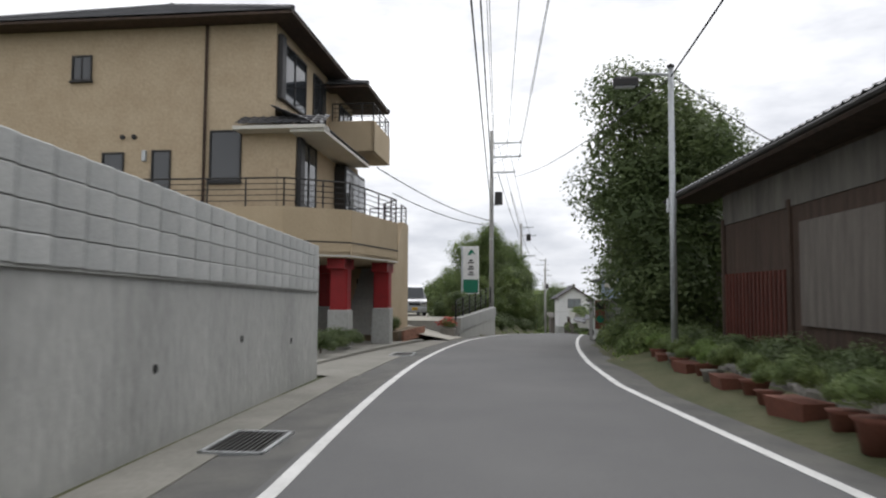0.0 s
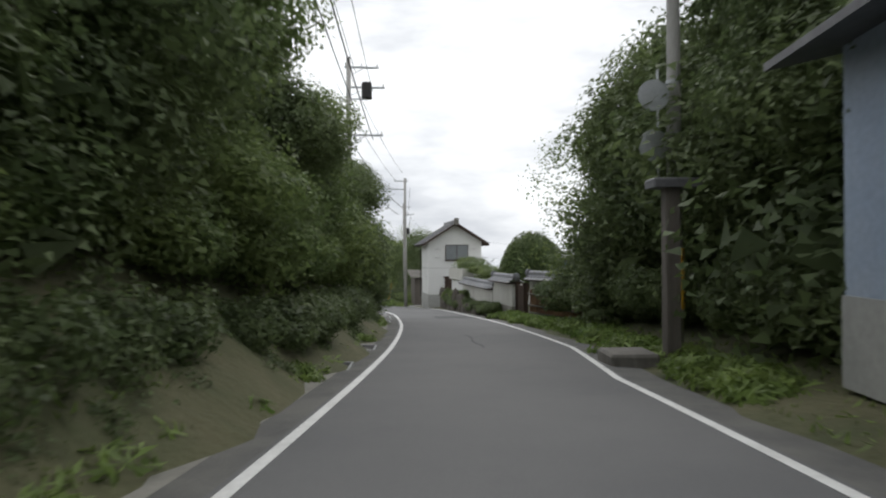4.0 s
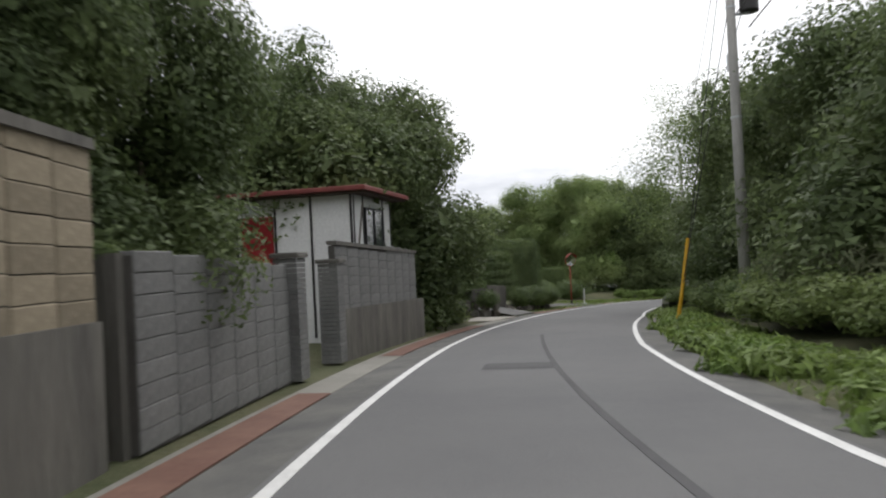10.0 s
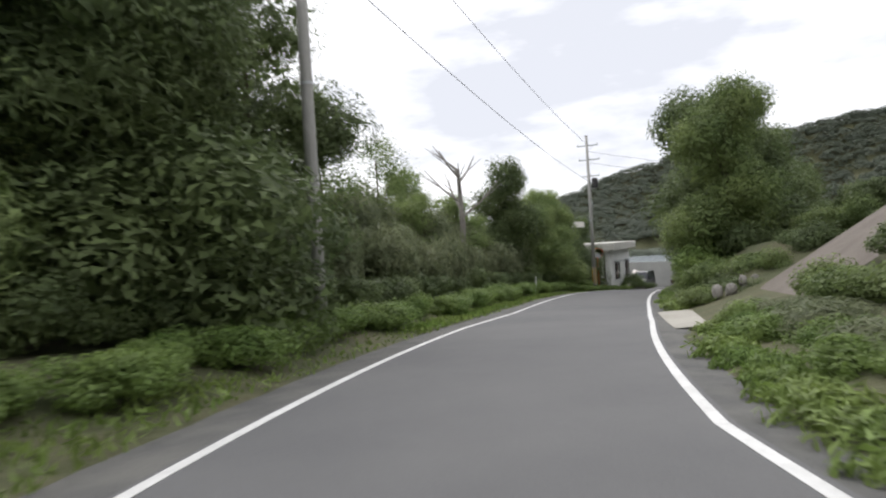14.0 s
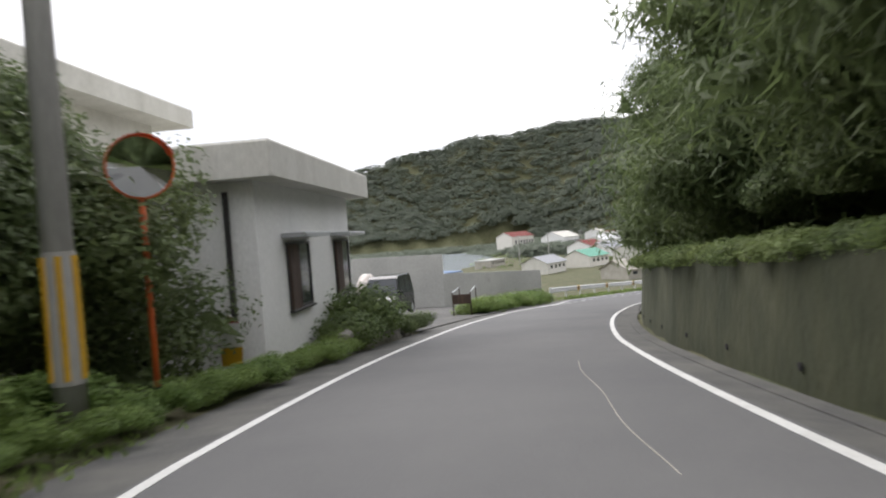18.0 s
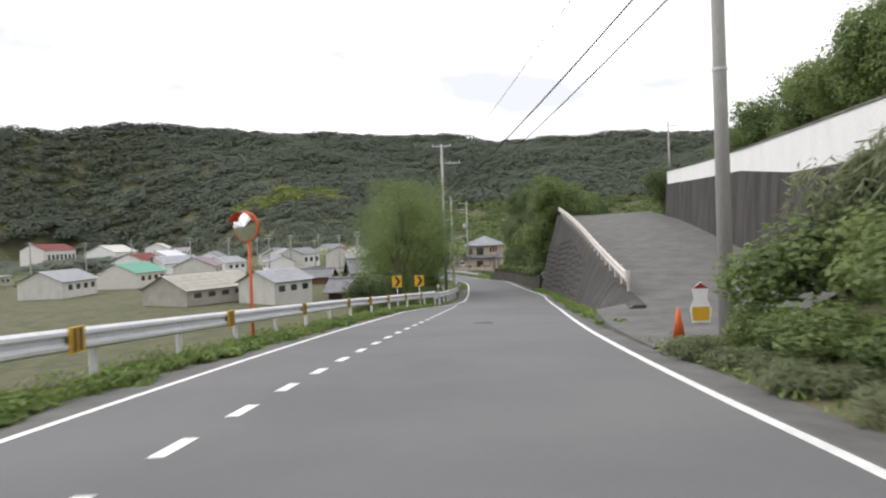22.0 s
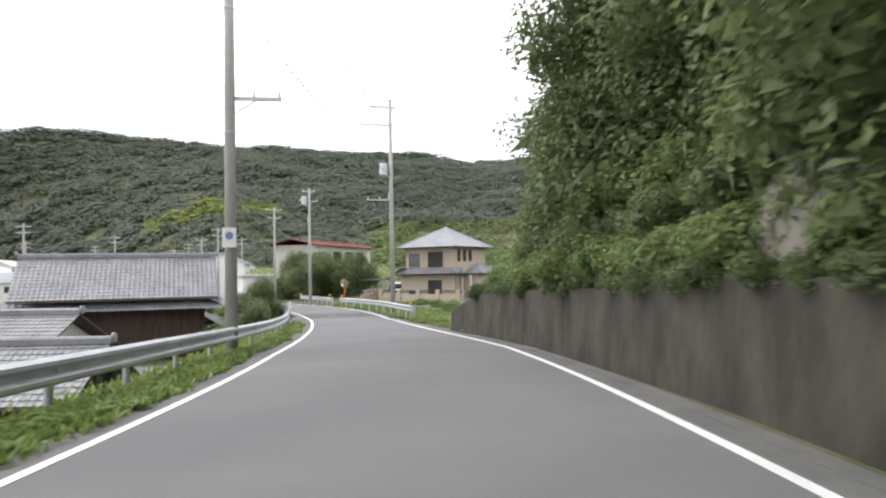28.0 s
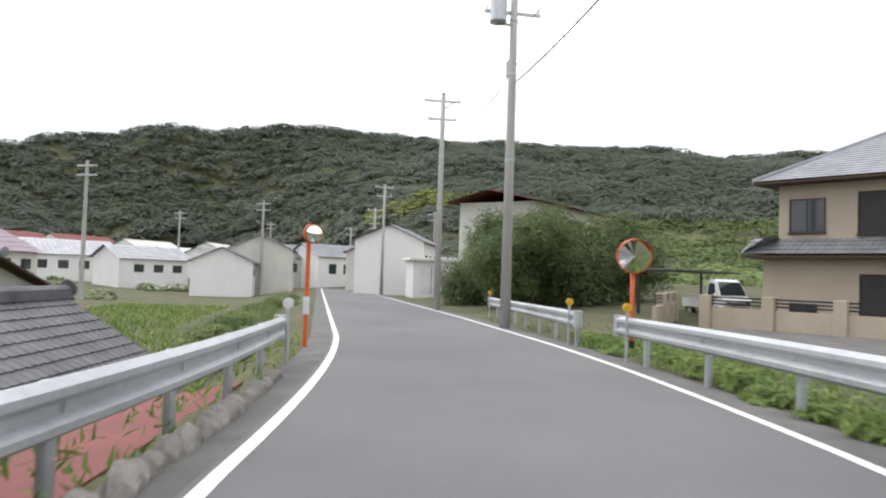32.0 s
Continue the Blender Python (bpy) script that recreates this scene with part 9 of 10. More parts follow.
# parking area
vehicle(F(253.9, -8.3, 0.0, 6) @ Matrix.Diagonal((1.12, 1.12, 1.1, 1)), 3.4, 1.48, 1.75, CAR_BLACK, "black boxy small van parked on asphalt", "van", 0.55, 0.95)
wall_piece("sea_wall", W(262, -32, -1), W(266.4, -10.6, -1), 4.4, -0.35, CONC, "pale smooth concrete sea wall", "sea wall")
wall_piece("sea_wall", W(266.4, -10.6, -1), W(273.6, -6.9, -1), 3.15, -0.35, CONC, "lower pale concrete sea wall", "sea wall")
lamp2 = thing("street_lamp", "white single-arm lamp post by the sea wall", "street lamp", F(261.5, -16.2, 0.0) @ Matrix.Diagonal((1.15, 1.15, 1.2, 1)))
part("post", B().tube([(0, 0, -0.3), (0, 0, 4.3)], 0.09, 10, 0.06), METAL_WHITE, lamp2)
part("arm", B().tube([(0, 0, 4.2), (-0.4, -0.2, 4.35), (-0.9, -0.4, 4.3)], 0.035, 8), METAL_WHITE, lamp2)
part("shade", B().tube([(-0.95, -0.42, 4.35), (-0.95, -0.42, 4.12)], 0.1, 14, 0.32), METAL_WHITE, lamp2)
for i, (s, u, k) in enumerate(((259.8, -13.9, 1.35), (260.6, -12.4, 1.2), (259.3, -15.3, 1.1))):
    st = thing("wrapped_stack", "stack of goods wrapped in pale plastic on pallets", "wrapped goods", F(s, u, 0.0, 12 * i), "wrapped stacks")
    for j in range(3):
        part("pallet", B().box(-0.6, 0.6, -0.6, 0.6, 0.05 + 0.2 * j, 0.17 + 0.2 * j), WOOD, st)
        for x in (-0.55, 0, 0.55):
            part("block", B().box(x - 0.05, x + 0.05, -0.6, 0.6, -0.02 + 0.2 * j, 0.05 + 0.2 * j), WOOD, st)
    bm3 = bmesh.new()
    bmesh.ops.create_icosphere(bm3, subdivisions=3, radius=0.62)
    for v in bm3.verts:
        v.co *= 1 + 0.25 * noise.noise(v.co * 3 + Vector((i * 5, 0, 0)))
        v.co.z = v.co.z * 1.2 * k + 0.62 + 0.66 * k
    me = bpy.data.meshes.new("wrapping")
    bm3.to_mesh(me)
    bm3.free()
    part("wrapping", me, WRAP, st)
rk = thing("metal_rack", "rusty metal frame rack at the parking edge", "rack", F(256.6, -4.75, 0.0, 12))
for x, y in ((-0.05, 0), (-0.9, 3.2), (-0.05, 3.2), (-0.9, 0.0)):
    part("leg", B().tube([(x, y, -0.2), (x, y, 1.1)], 0.03, 6), WOOD_DARK, rk)
part("panel", B().box(-0.9, -0.05, -0.02, 0.02, 0.55, 1.0), WOOD_DARK, rk)
part("top_bar", B().tube([(-0.05, 0, 1.1), (-0.05, 3.2, 1.1)], 0.03, 6), METAL, rk)
part("top_bar", B().tube([(-0.9, 0, 1.1), (-0.9, 3.2, 1.1)], 0.03, 6), METAL, rk)
for s, u, h_, w_ in ((274, -36.5, 14.6, 8.5), (276, -32.3, 11.2, 5.5)):
    tree(CROWN_DARK, s, u, -4.0, h_, w_, "dark tree beyond the sea wall", GROVE, 0.2, 0.2, 4)

# ---- fourth stretch: guardrails, ramp and tall walls ----
guardrail([(272.6, -5.75), (280, -6.1), (290, -6.2), (308, -6.0), (316, -5.2), (322.5, -3.95)], "white guardrail with striped yellow wraps", METAL_WHITE, 0.84, 3.0, spots=(278.2, 284.2, 290.2, 296.2, 302.2, 308.2, 311.2, 314.2, 317.2, 319.8))
guardrail([(322.9, -3.9), (330, -3.55), (338.9, -3.45)], "white guardrail before the trees", METAL_WHITE, 0.74, 2.0)
guardrail([(356.0, -4.2), (365, -4.45), (380, -3.95), (392, -3.2), (404.0, -2.75)], "grey steel guardrail on the grass verge", METAL, 0.68, 2.5)
guardrail([(405.2, -2.7), (412, -2.3), (420, -2.05), (425.0, -1.95)], "grey steel guardrail beside the gardens", METAL, 0.68, 2.0)
guardrail([(405.0, 3.85), (412, 3.95), (420, 4.05), (426.2, 4.15)], "grey steel guardrail along the field", METAL, 0.78, 2.2)
guardrail([(428.6, 4.2), (434, 4.75), (442.5, 5.6)], "short grey steel guardrail at the junction", METAL, 0.76, 2.0)
for s, u, h_ in ((322.3, -3.7, 1.1), (338.5, -3.3, 0.85), (403.6, -2.65, 0.85), (406, -2.6, 0.85), (412.5, -2.2, 0.85), (424.5, -1.85, 0.85), (368, -4.3, 0.85)):
    delineator(s, u, 0.0, h_)
for s, u in ((405.3, 3.8), (414, 3.95), (425.6, 4.1), (429, 4.2), (442, 5.5)):
    delineator(s, u, 0.0, 0.9, YELLOW, "small amber reflector post on the rail")
for s, u in ((318.6, -5.6), (321.6, -4.75)):
    c = thing("chevron_sign", "yellow curve sign with black chevron", "chevron sign", F(s, u, 0.0), "chevron signs")
    part("post", B().tube([(0, 0.04, -1.0), (0, 0.04, 1.75)], 0.03, 8), METAL_WHITE, c)
    p = part("plate", B().bev(-0.27, 0.27, -0.02, 0.02, 1.2, 1.85, 0.01), YELLOW, c)
    part("chevron", B().prism([(-0.14, -0.27), (0.02, -0.27), (0.2, 0.0), (0.02, 0.27), (-0.14, 0.27), (0.04, 0.0)], 0, 0.006, pose(0, -0.02, 1.525, 90)), BLACK, p)
traffic_mirror(298.8, -6.5, -0.5, 4.0, 0.42, -20, "round traffic mirror on an orange-rimmed post", ORANGE)
# ramp and walls on the right
def ramp_h(s):
    return float(np.interp(s, [294, 300, 306, 347, 352], [0.0, 0.1, 0.75, 6.9, 7.2]))


def ramp_u(s):
    return float(np.interp(s, [294, 303, 347], [3.5, 4.6, 6.0]))


strip("ramp", 293.5, 352, lambda s: ramp_u(s) if s > 303 else EDGE_R(s) + 0.6, lambda s: 14.5 if s > 300 else 9.0, lambda s: ramp_h(s), lambda s: ramp_h(s) + 0.15, ASPHALT_OLD, 1.5, label="worn concrete ramp climbing from the road", category="ramp", drop=0.6)
ss_ = list(np.linspace(302.4, 347.5, 12))
for sa, sb2 in zip(ss_, ss_[1:]):
    pos = lambda s: EDGE_R(s) + 1.0  # noqa: E731
    b = B()
    n_ = 5
    rows_ = []
    for s in np.linspace(sa, sb2, n_):
        hh = ramp_h(s) + 0.12
        rows_ += [W(s, pos(s), -0.5), W(s, pos(s) + 0.02, 0.0), W(s, max(pos(s) + 0.05, ramp_u(s) - 0.1), hh), W(s, ramp_u(s) + 0.25, hh), W(s, ramp_u(s) + 0.3, hh - 0.6)]
    b.add(rows_, [(i * 5 + k, i * 5 + k + 1, (i + 1) * 5 + k + 1, (i + 1) * 5 + k) for i in range(n_ - 1) for k in range(4)])
    b.add([rows_[k] for k in range(5)] + [rows_[-5 + k] for k in range(5)], [(0, 1, 2, 3, 4), (9, 8, 7, 6, 5)])
    rwall = tagged(part("retaining_wall", b, WALL_DARK), "tall dark stained concrete wall under the ramp", "retaining wall", "", "structure")
    if sa > 318:
        if "lozenge" not in BLOCK_SHAPES:
            me = B().add([(0, -0.23, 0), (0, 0, -0.17), (0, 0.23, 0), (0, 0, 0.17), (-0.035, -0.16, 0), (-0.035, 0, -0.11), (-0.035, 0.16, 0), (-0.035, 0, 0.11)], [(0, 1, 5, 4), (1, 2, 6, 5), (2, 3, 7, 6), (3, 0, 4, 7), (4, 5, 6, 7)]).mesh("block")
            me.materials.append(WALL_DARK)
            BLOCK_SHAPES["lozenge"] = me
        s = sa + 0.3
        col = 0
        while s < sb2:
            hh = ramp_h(s)
            z = 0.45 + 0.2 * (int(round(s / 0.27)) % 2)
            while z < min(hh - 0.5, 4.2):
                f = z / (hh + 0.12)
                u0 = pos(s) + 0.02
                part("block", BLOCK_SHAPES["lozenge"], None, rwall, m=F(s, u0 + (max(pos(s) + 0.05, ramp_u(s) - 0.1) - u0) * f, z))
                z += 0.42
            s += 0.54
m_nodes = [(s, ramp_u(s) + 0.05, ramp_h(s) + 0.1) for s in (305.6, 312, 320, 330, 340, 347.4)]
guardrail(m_nodes, "rusty white guardrail along the ramp", RUST_WHITE, 0.78, 1.9)
for sa, sb2 in ((299, 308), (308, 318), (318, 331), (331, 344)):
    ua, ub = np.interp([sa, sb2], [299, 344], [11.0, 15.0])
    ha, hb = (float(np.interp(v, [299, 344], [5.2, 9.4])) for v in (sa, sb2))
    wall_piece("retaining_wall", W(sa, ua, ramp_h(sa) - 0.2), W(sb2, ub, ramp_h(sb2) - 0.2), ha - ramp_h(sa), 0.5, WALL_DARK, "dark stained upper retaining wall", "retaining wall", h2=hb - ramp_h(sb2), batter=0.08)
    wall_piece("parapet", W(sa, ua + 0.35, ha - 0.25), W(sb2, ub + 0.35, hb - 0.25), 1.15, 0.2, PLASTER, "white parapet with dark coping on the wall", "parapet", CONC_DARK)
tree(CROWN_DARK, 345.0, 15.5, 7.0, 3.4, 2.6, "rounded shrub at the wall end", GROVE, 0.1, 0.05, 2)
for s, u in ((322, 18), (314, 17), (306, 16), (330, 18)):
    tree(CROWN_MID, s, u, 8.0, 4.5, 4.5, "green tree above the upper wall", GROVE, 0.14, 0.1, 3)
pole(353, 18, 8.0, ((7.6, -0.1, 1.2),), 8.5, 0.12, label="slim pole with lamp above the wall")
cn = thing("traffic_cone", "orange traffic cone at the ramp", "traffic cone", F(294.8, 3.9, 0.02))
part("base", B().bev(-0.18, 0.18, -0.18, 0.18, 0, 0.04, 0.01), BLACK, cn)
part("cone", B().tube([(0, 0, 0.04), (0, 0, 0.66)], 0.13, 14, 0.03), ORANGE, cn, smooth=True)
fg3 = copy_thing(fg, F(298.2, 5.3, 0.05))
# low wall and cliff beyond
for sa, sb2 in ((346.6, 357), (357, 366), (366, 375), (375, 384), (384, 392), (392, 396.2)):
    wall_piece("retaining_wall", W(sa, EDGE_R(sa) + 0.85, -0.05), W(sb2, EDGE_R(sb2) + (0.85 if sb2 < 400 else 1.4), -0.05), 1.5, 0.4, WALL_BROWN, "dark brown stained low concrete wall", "retaining wall", h2=0.75 if sb2 > 395 else 1.45, batter=0.1)
b = B()
vs = []
SS = np.arange(346, 394, 1.0)
for s in SS:
    for k in range(9):
        f = k / 8
        top = float(np.interp(s, [346, 352, 380, 388, 393], [3.0, 5.0, 7.5, 4.5, 1.4]))
        p = W(s, EDGE_R(s) + 1.2 + 4.2 * f ** 1.3 + 0.5 * noise.noise(Vector((s * 0.5, k * 0.9, 0))), 1.3 + (top - 1.3) * f + 0.35 * noise.noise(Vector((s * 0.7, k, 5))))
        vs.append(p)
b.add(vs, [(i * 9 + k, i * 9 + k + 1, (i + 1) * 9 + k + 1, (i + 1) * 9 + k) for i in range(len(SS) - 1) for k in range(8)])
tagged(part("cliff", b, ROCK), "rough grey-brown rock slope above the wall", "rock slope", "", "structure")

# ---- last stretch: houses below the road, two-storey house, village ----
def farmhouse(s, u, h, w, l, wall_h, rise, turn, label, tile=TILE, wall=WOOD_DARK, lower=True):
    f = thing("farmhouse", label, "farmhouse", F(s, u, h, turn), "farmhouses")
    part("wall", gable_body(w, l, wall_h, rise), wall, f)
    gable_roof(f, w, l, wall_h, rise, 1.0, tile, WOOD_DARK, 0.28, 0.8)
    part("gable_panel", B().add([(-w / 2 + 0.3, -0.02, wall_h), (w / 2 - 0.3, -0.02, wall_h), (0, -0.02, wall_h + rise - 0.2)], [(0, 1, 2)]), PLASTER_OLD, f)
    if lower:
        for k in (-1, 1):
            part("lower_roof", tiled(B(), (k * (w / 2 + 1.3), -1.0, wall_h - 1.5), (0, l + 2, 0), Vector((-k * 1.4, 0, 0.7)), int(l / 0.3), 4), tile, f)
        part("lower_roof", tiled(B(), (-w / 2 - 1.0, -1.4, wall_h - 1.5), (w + 2, 0, 0), Vector((0, 1.4, 0.7)), int(w / 0.3), 4), tile, f)
    for x in (-w / 4, w / 4):
        window(f, pose(x, -0.01, 0.9), 1.4, 1.0, 2, WOOD_DARK)
    return f


farmhouse(418.0, -7.3, -2.5, 4.6, 10, 4.7, 1.8, 90, "dark timber farmhouse with grey tiled roof")
farmhouse(404, -13, -3.0, 6, 9, 2.3, 1.6, 70, "low farmhouse roof with grey tiles", TILE, WOOD_DARK, False)
farmhouse(396, -10, -3.2, 4, 7, 1.9, 1.2, 80, "low tiled outbuilding below the road", TILE, WOOD_DARK, False)
farmhouse(422.5, -8.2, -2.4, 4.5, 7.0, 1.6, 1.4, -4, "low dark tiled roof beside the road", TILE_DARK, TERRACOTTA, False)
farmhouse(444, -14.5, -1.6, 5, 6, 2.2, 1.2, 60, "brown timber shed with tiled roof", TILE, WOOD, False)
rb = thing("red_sheet", "rusty red sheet roofs beside the road", "sheet roof", F(415.5, -3.3, -0.6, 2))
part("sheet", B().box(-1.2, 0.6, 0, 9, -0.1, 0.0, pose(0, 0, 0, 0, -12)), TILE_RED, rb)
pm = thing("marker_post", "orange and white mirror post at the road edge", "traffic mirror", F(427.6, -1.75))
part("post", B().tube([(0, 0, -0.2), (0, 0, 2.4)], 0.045, 10), ORANGE, pm)
part("mirror_frame", B().disc((0.06, 0, 2.2), (0.5, -1, 0), 0.2, 0.06, 20), ORANGE, pm)
part("mirror_face", B().disc((0.1, -0.07, 2.2), (0.5, -1, 0), 0.17, 0.004, 20, 0.02), MIRROR, pm)
part("reflector", B().tube([(0, 0, 0.6), (0, 0, 0.95)], 0.06, 10), METAL_WHITE, pm)
traffic_mirror(427.1, 4.85, 0.0, 2.35, 0.36, -12, "round traffic mirror on an orange post", ORANGE)
bulk = thing("boulder", "pale rough boulder beside the rail", "boulder", F(404.6, -2.4, 0.12))
part("stone", BLOCK_SHAPES["stone"][1], None, bulk, m=Matrix.Diagonal((0.6, 0.7, 0.5, 1)))
stone_row(409, 423, lambda s: -1.95 + 0.01 * (s - 409), -0.15, 0.12, 0.3, "rough stones edging the road below the rail")

hh_ = thing("two_storey_house", "beige two-storey house with grey hipped roof", "house", Matrix.Translation((278.1, 219.2, W(438, 0, 0).z)) @ Euler((0, 0, radians(-122))).to_matrix().to_4x4() @ Matrix.Diagonal((0.74, 0.86, 1, 1)))
part("lower_storey", B().box(0, 9.0, 0, 9.0, -0.4, 2.9), HOUSE_BEIGE, hh_)
part("upper_storey", B().box(0.5, 8.4, 0.5, 8.4, 2.9, 5.7), HOUSE_BEIGE, hh_)
part("porch", B().box(9.0, 11.6, 1.5, 6.0, -0.4, 2.7), HOUSE_BEIGE, hh_)
hip_roof(hh_, 7.9, 7.9, 5.75, 1.9, 0.9, TILE_SILVER, 0.3, 0.5, 0.5)
for o, ax, up, n in (((-0.8, -0.8, 2.75), (10.6, 0, 0), (0, 1.4, 0.65), 34), ((-0.8, 9.8, 2.75), (0, -10.6, 0), (1.4, 0, 0.65), 34), ((9.8, -0.8, 2.75), (0, 10.6, 0), (-1.4, 0, 0.65), 34)):
    part("lower_roof", tiled(B(), o, ax, up, n, 4, 0.03), TILE, hh_)
part("lower_soffit", B().box(-0.75, 9.75, -0.75, 9.75, 2.62, 2.72), WOOD_DARK, hh_)
hip_roof(hh_, 2.8, 4.5, 2.9, 0.8, 0.5, TILE, 0.4, 8.9, 1.5)
window(hh_, pose(1.9, 0.498, 3.6), 1.7, 1.25, 2)
window(hh_, pose(5.4, 0.498, 3.5), 2.4, 1.5, 2, BLACK, glass=BLACK)
window(hh_, pose(2.0, -0.003, 0.3), 1.3, 0.7, 2)
window(hh_, pose(5.6, -0.003, 0.4), 2.2, 1.7, 2, BLACK, glass=BLACK)
window(hh_, pose(0.498, 3.0, 3.7, 0, 0, -90), 1.2, 1.1, 2)
window(hh_, pose(-0.003, 4.0, 0.9, 0, 0, -90), 1.6, 1.2, 2)
part("balcony", B().bev(8.4, 9.6, 0.6, 5.0, 2.9, 3.95, 0.04), HOUSE_BEIGE, hh_)
for y in (1.6, 3.0, 4.4):
    window(hh_, pose(8.403, y, 4.0, 0, 0, 90), 0.7, 1.2, 1)
part("downpipe", B().tube([(8.95, 0.0, 2.6), (8.95, -0.05, -0.2)], 0.05, 8), WOOD_DARK, hh_)
for x in (9.3, 10.6):
    part("porch_post", B().bev(x - 0.12, x + 0.12, 0.9, 1.14, -0.3, 2.6, 0.02), PLASTER_OLD, hh_)
BRICKISH = HOUSE_BEIGE
ZH = W(438, 0, 0).z
for sa, sb2 in ((Vector((276.9, 221.4, ZH)), Vector((271.7, 213.1, ZH))), (Vector((281.5, 222.2, ZH)), Vector((274.6, 223.0, ZH)))):
    gw = wall_piece("fence_wall", sa, sb2, 0.75, 0.16, BRICKISH, "low beige fence wall with metal rails", "fence wall")
    m, ln = between(sa, sb2)
    k = 0
    while k * 2.3 < ln - 0.4:
        part("pillar", B().bev(-0.08, 0.26, k * 2.3, k * 2.3 + 0.42, -0.3, 1.2, 0.02), BRICKISH, gw)
        for z in (0.85, 0.97, 1.09):
            part("rail", B().box(0.05, 0.09, k * 2.3 + 0.42, min(k * 2.3 + 2.3, ln), z, z + 0.06), BLACK, gw)
        k += 1
fw2 = wall_piece("fence_wall", W(431.5, 26.5, 0), W(427.5, 30.5, 0), 0.85, 0.2, HOUSE_BEIGE, "beige gate wall with pillars", "fence wall")
part("panel", B().box(-0.02, 0.22, 1.2, 3.6, 0.35, 0.75), BLACK, fw2)
vehicle(Matrix.Translation((282.6, 219.6, ZH)) @ Euler((0, 0, radians(-60))).to_matrix().to_4x4(), 3.3, 1.42, 1.8, CAR_WHITE, "white small pickup under a carport", "pickup_truck", 0.3, 1.0, True)
cpt = thing("carport", "dark open carport beside the house", "carport", Matrix.Translation((284.6, 220.4, ZH)) @ Euler((0, 0, radians(-122))).to_matrix().to_4x4())
part("roof", B().bev(-2.2, 0.0, -3.5, 2.5, 2.1, 2.2, 0.03), BLACK, cpt)
for x, y in ((-2.0, -3.3), (-2.0, 2.3)):
    part("post", B().box(x - 0.05, x + 0.05, y - 0.05, y + 0.05, -0.3, 2.1), BLACK, cpt)

rrb = thing("red_roof_building", "long white building with red-brown tiled roof", "building", Matrix.Translation((296.0, 231.0, -19.4)) @ Euler((0, 0, radians(-17))).to_matrix().to_4x4() @ Matrix.Diagonal((1.35, 1, 1, 1)))
part("wall", B().box(0, 14, 0, 6, -3, 4.4), PLASTER_OLD, rrb)
part("roof_slope", tiled(B(), (-0.8, -0.8, 4.3), (15.6, 0, 0), (0, 3.9, 0.85), 48, 8, 0.03), TILE_RED, rrb)
part("roof_slope", tiled(B(), (14.8, 6.8, 4.3), (-15.6, 0, 0), (0, -3.7, 0.85), 48, 8, 0.03), TILE_RED, rrb)
part("lower_roof", tiled(B(), (-2.2, -2.2, 1.6), (5.0, 0, 0), (0, 2.2, 0.8), 16, 5, 0.03), TILE_RED, rrb)
part("lower_wall", B().box(-1.8, 2.4, -1.8, 0, -3, 1.6), PLASTER_OLD, rrb)
for x in (5, 8, 11):
    window(rrb, pose(x, -0.003, 2.2), 2.0, 1.4, 2)
wsh = thing("white_shed", "white garage shed with dark lines beside the road", "shed", F(474, 6.5, 0.3, 0))
part("wall", B().box(0, 5.5, 0, 5, -0.5, 2.9), WHITE, wsh)
part("roof", B().bev(-0.4, 5.9, -0.5, 5.4, 2.9, 3.15, 0.04), CREAM, wsh)
part("shutter", B().box(0.6, 4.6, -0.03, 0, 0.0, 2.4), METAL_WHITE, wsh)
for x in (1.6, 2.6, 3.6):
    part("rib", B().box(x - 0.02, x + 0.02, -0.045, -0.03, 0, 2.4), BLACK, wsh)

# far village on the shore plain
random.seed(11)


def cottage(x, y, z, w, l, h, turn, wall, roof, label, flat=False):
    c = thing("village_building", label, "building", Matrix.Translation((x, y, z)) @ pose(0, 0, 0, 0, 0, turn), "village buildings")
    if flat:
        part("wall", B().box(-w / 2, w / 2, 0, l, -3, h), wall, c)
        part("roof", B().bev(-w / 2 - 0.3, w / 2 + 0.3, -0.3, l + 0.3, h, h + 0.3, 0.05), roof, c)
    else:
        part("wall", B().side([(-w / 2, -3), (w / 2, -3), (w / 2, h), (0, h + w * 0.22), (-w / 2, h)], 0, l), wall, c)
        for k in (-1, 1):
            part("roof_slope", tiled(B(), (k * (w / 2 + 0.5), -0.5, h - 0.2), (0, l + 1, 0), Vector((-k * (w / 2 + 0.5), 0, w * 0.22 + 0.3)), max(4, int(l / 0.6)), 5, 0.05), roof, c)
    for i in range(max(2, int(l / 3))):
        for sx in (-1, 1):
            part("window", B().box(sx * w / 2 - 0.03, sx * w / 2 + 0.03, 1 + i * 2.8, 2.4 + i * 2.8, h * 0.45, h * 0.75), GLASS, c)
    part("door", B().box(-0.6, 0.6, -0.04, 0.0, 0, 2.1), WOOD_GREY, c)
    return c


def polar(az, d, eye=(103, 219)):
    return eye[0] + d * math.sin(radians(az)), eye[1] + d * math.cos(radians(az))


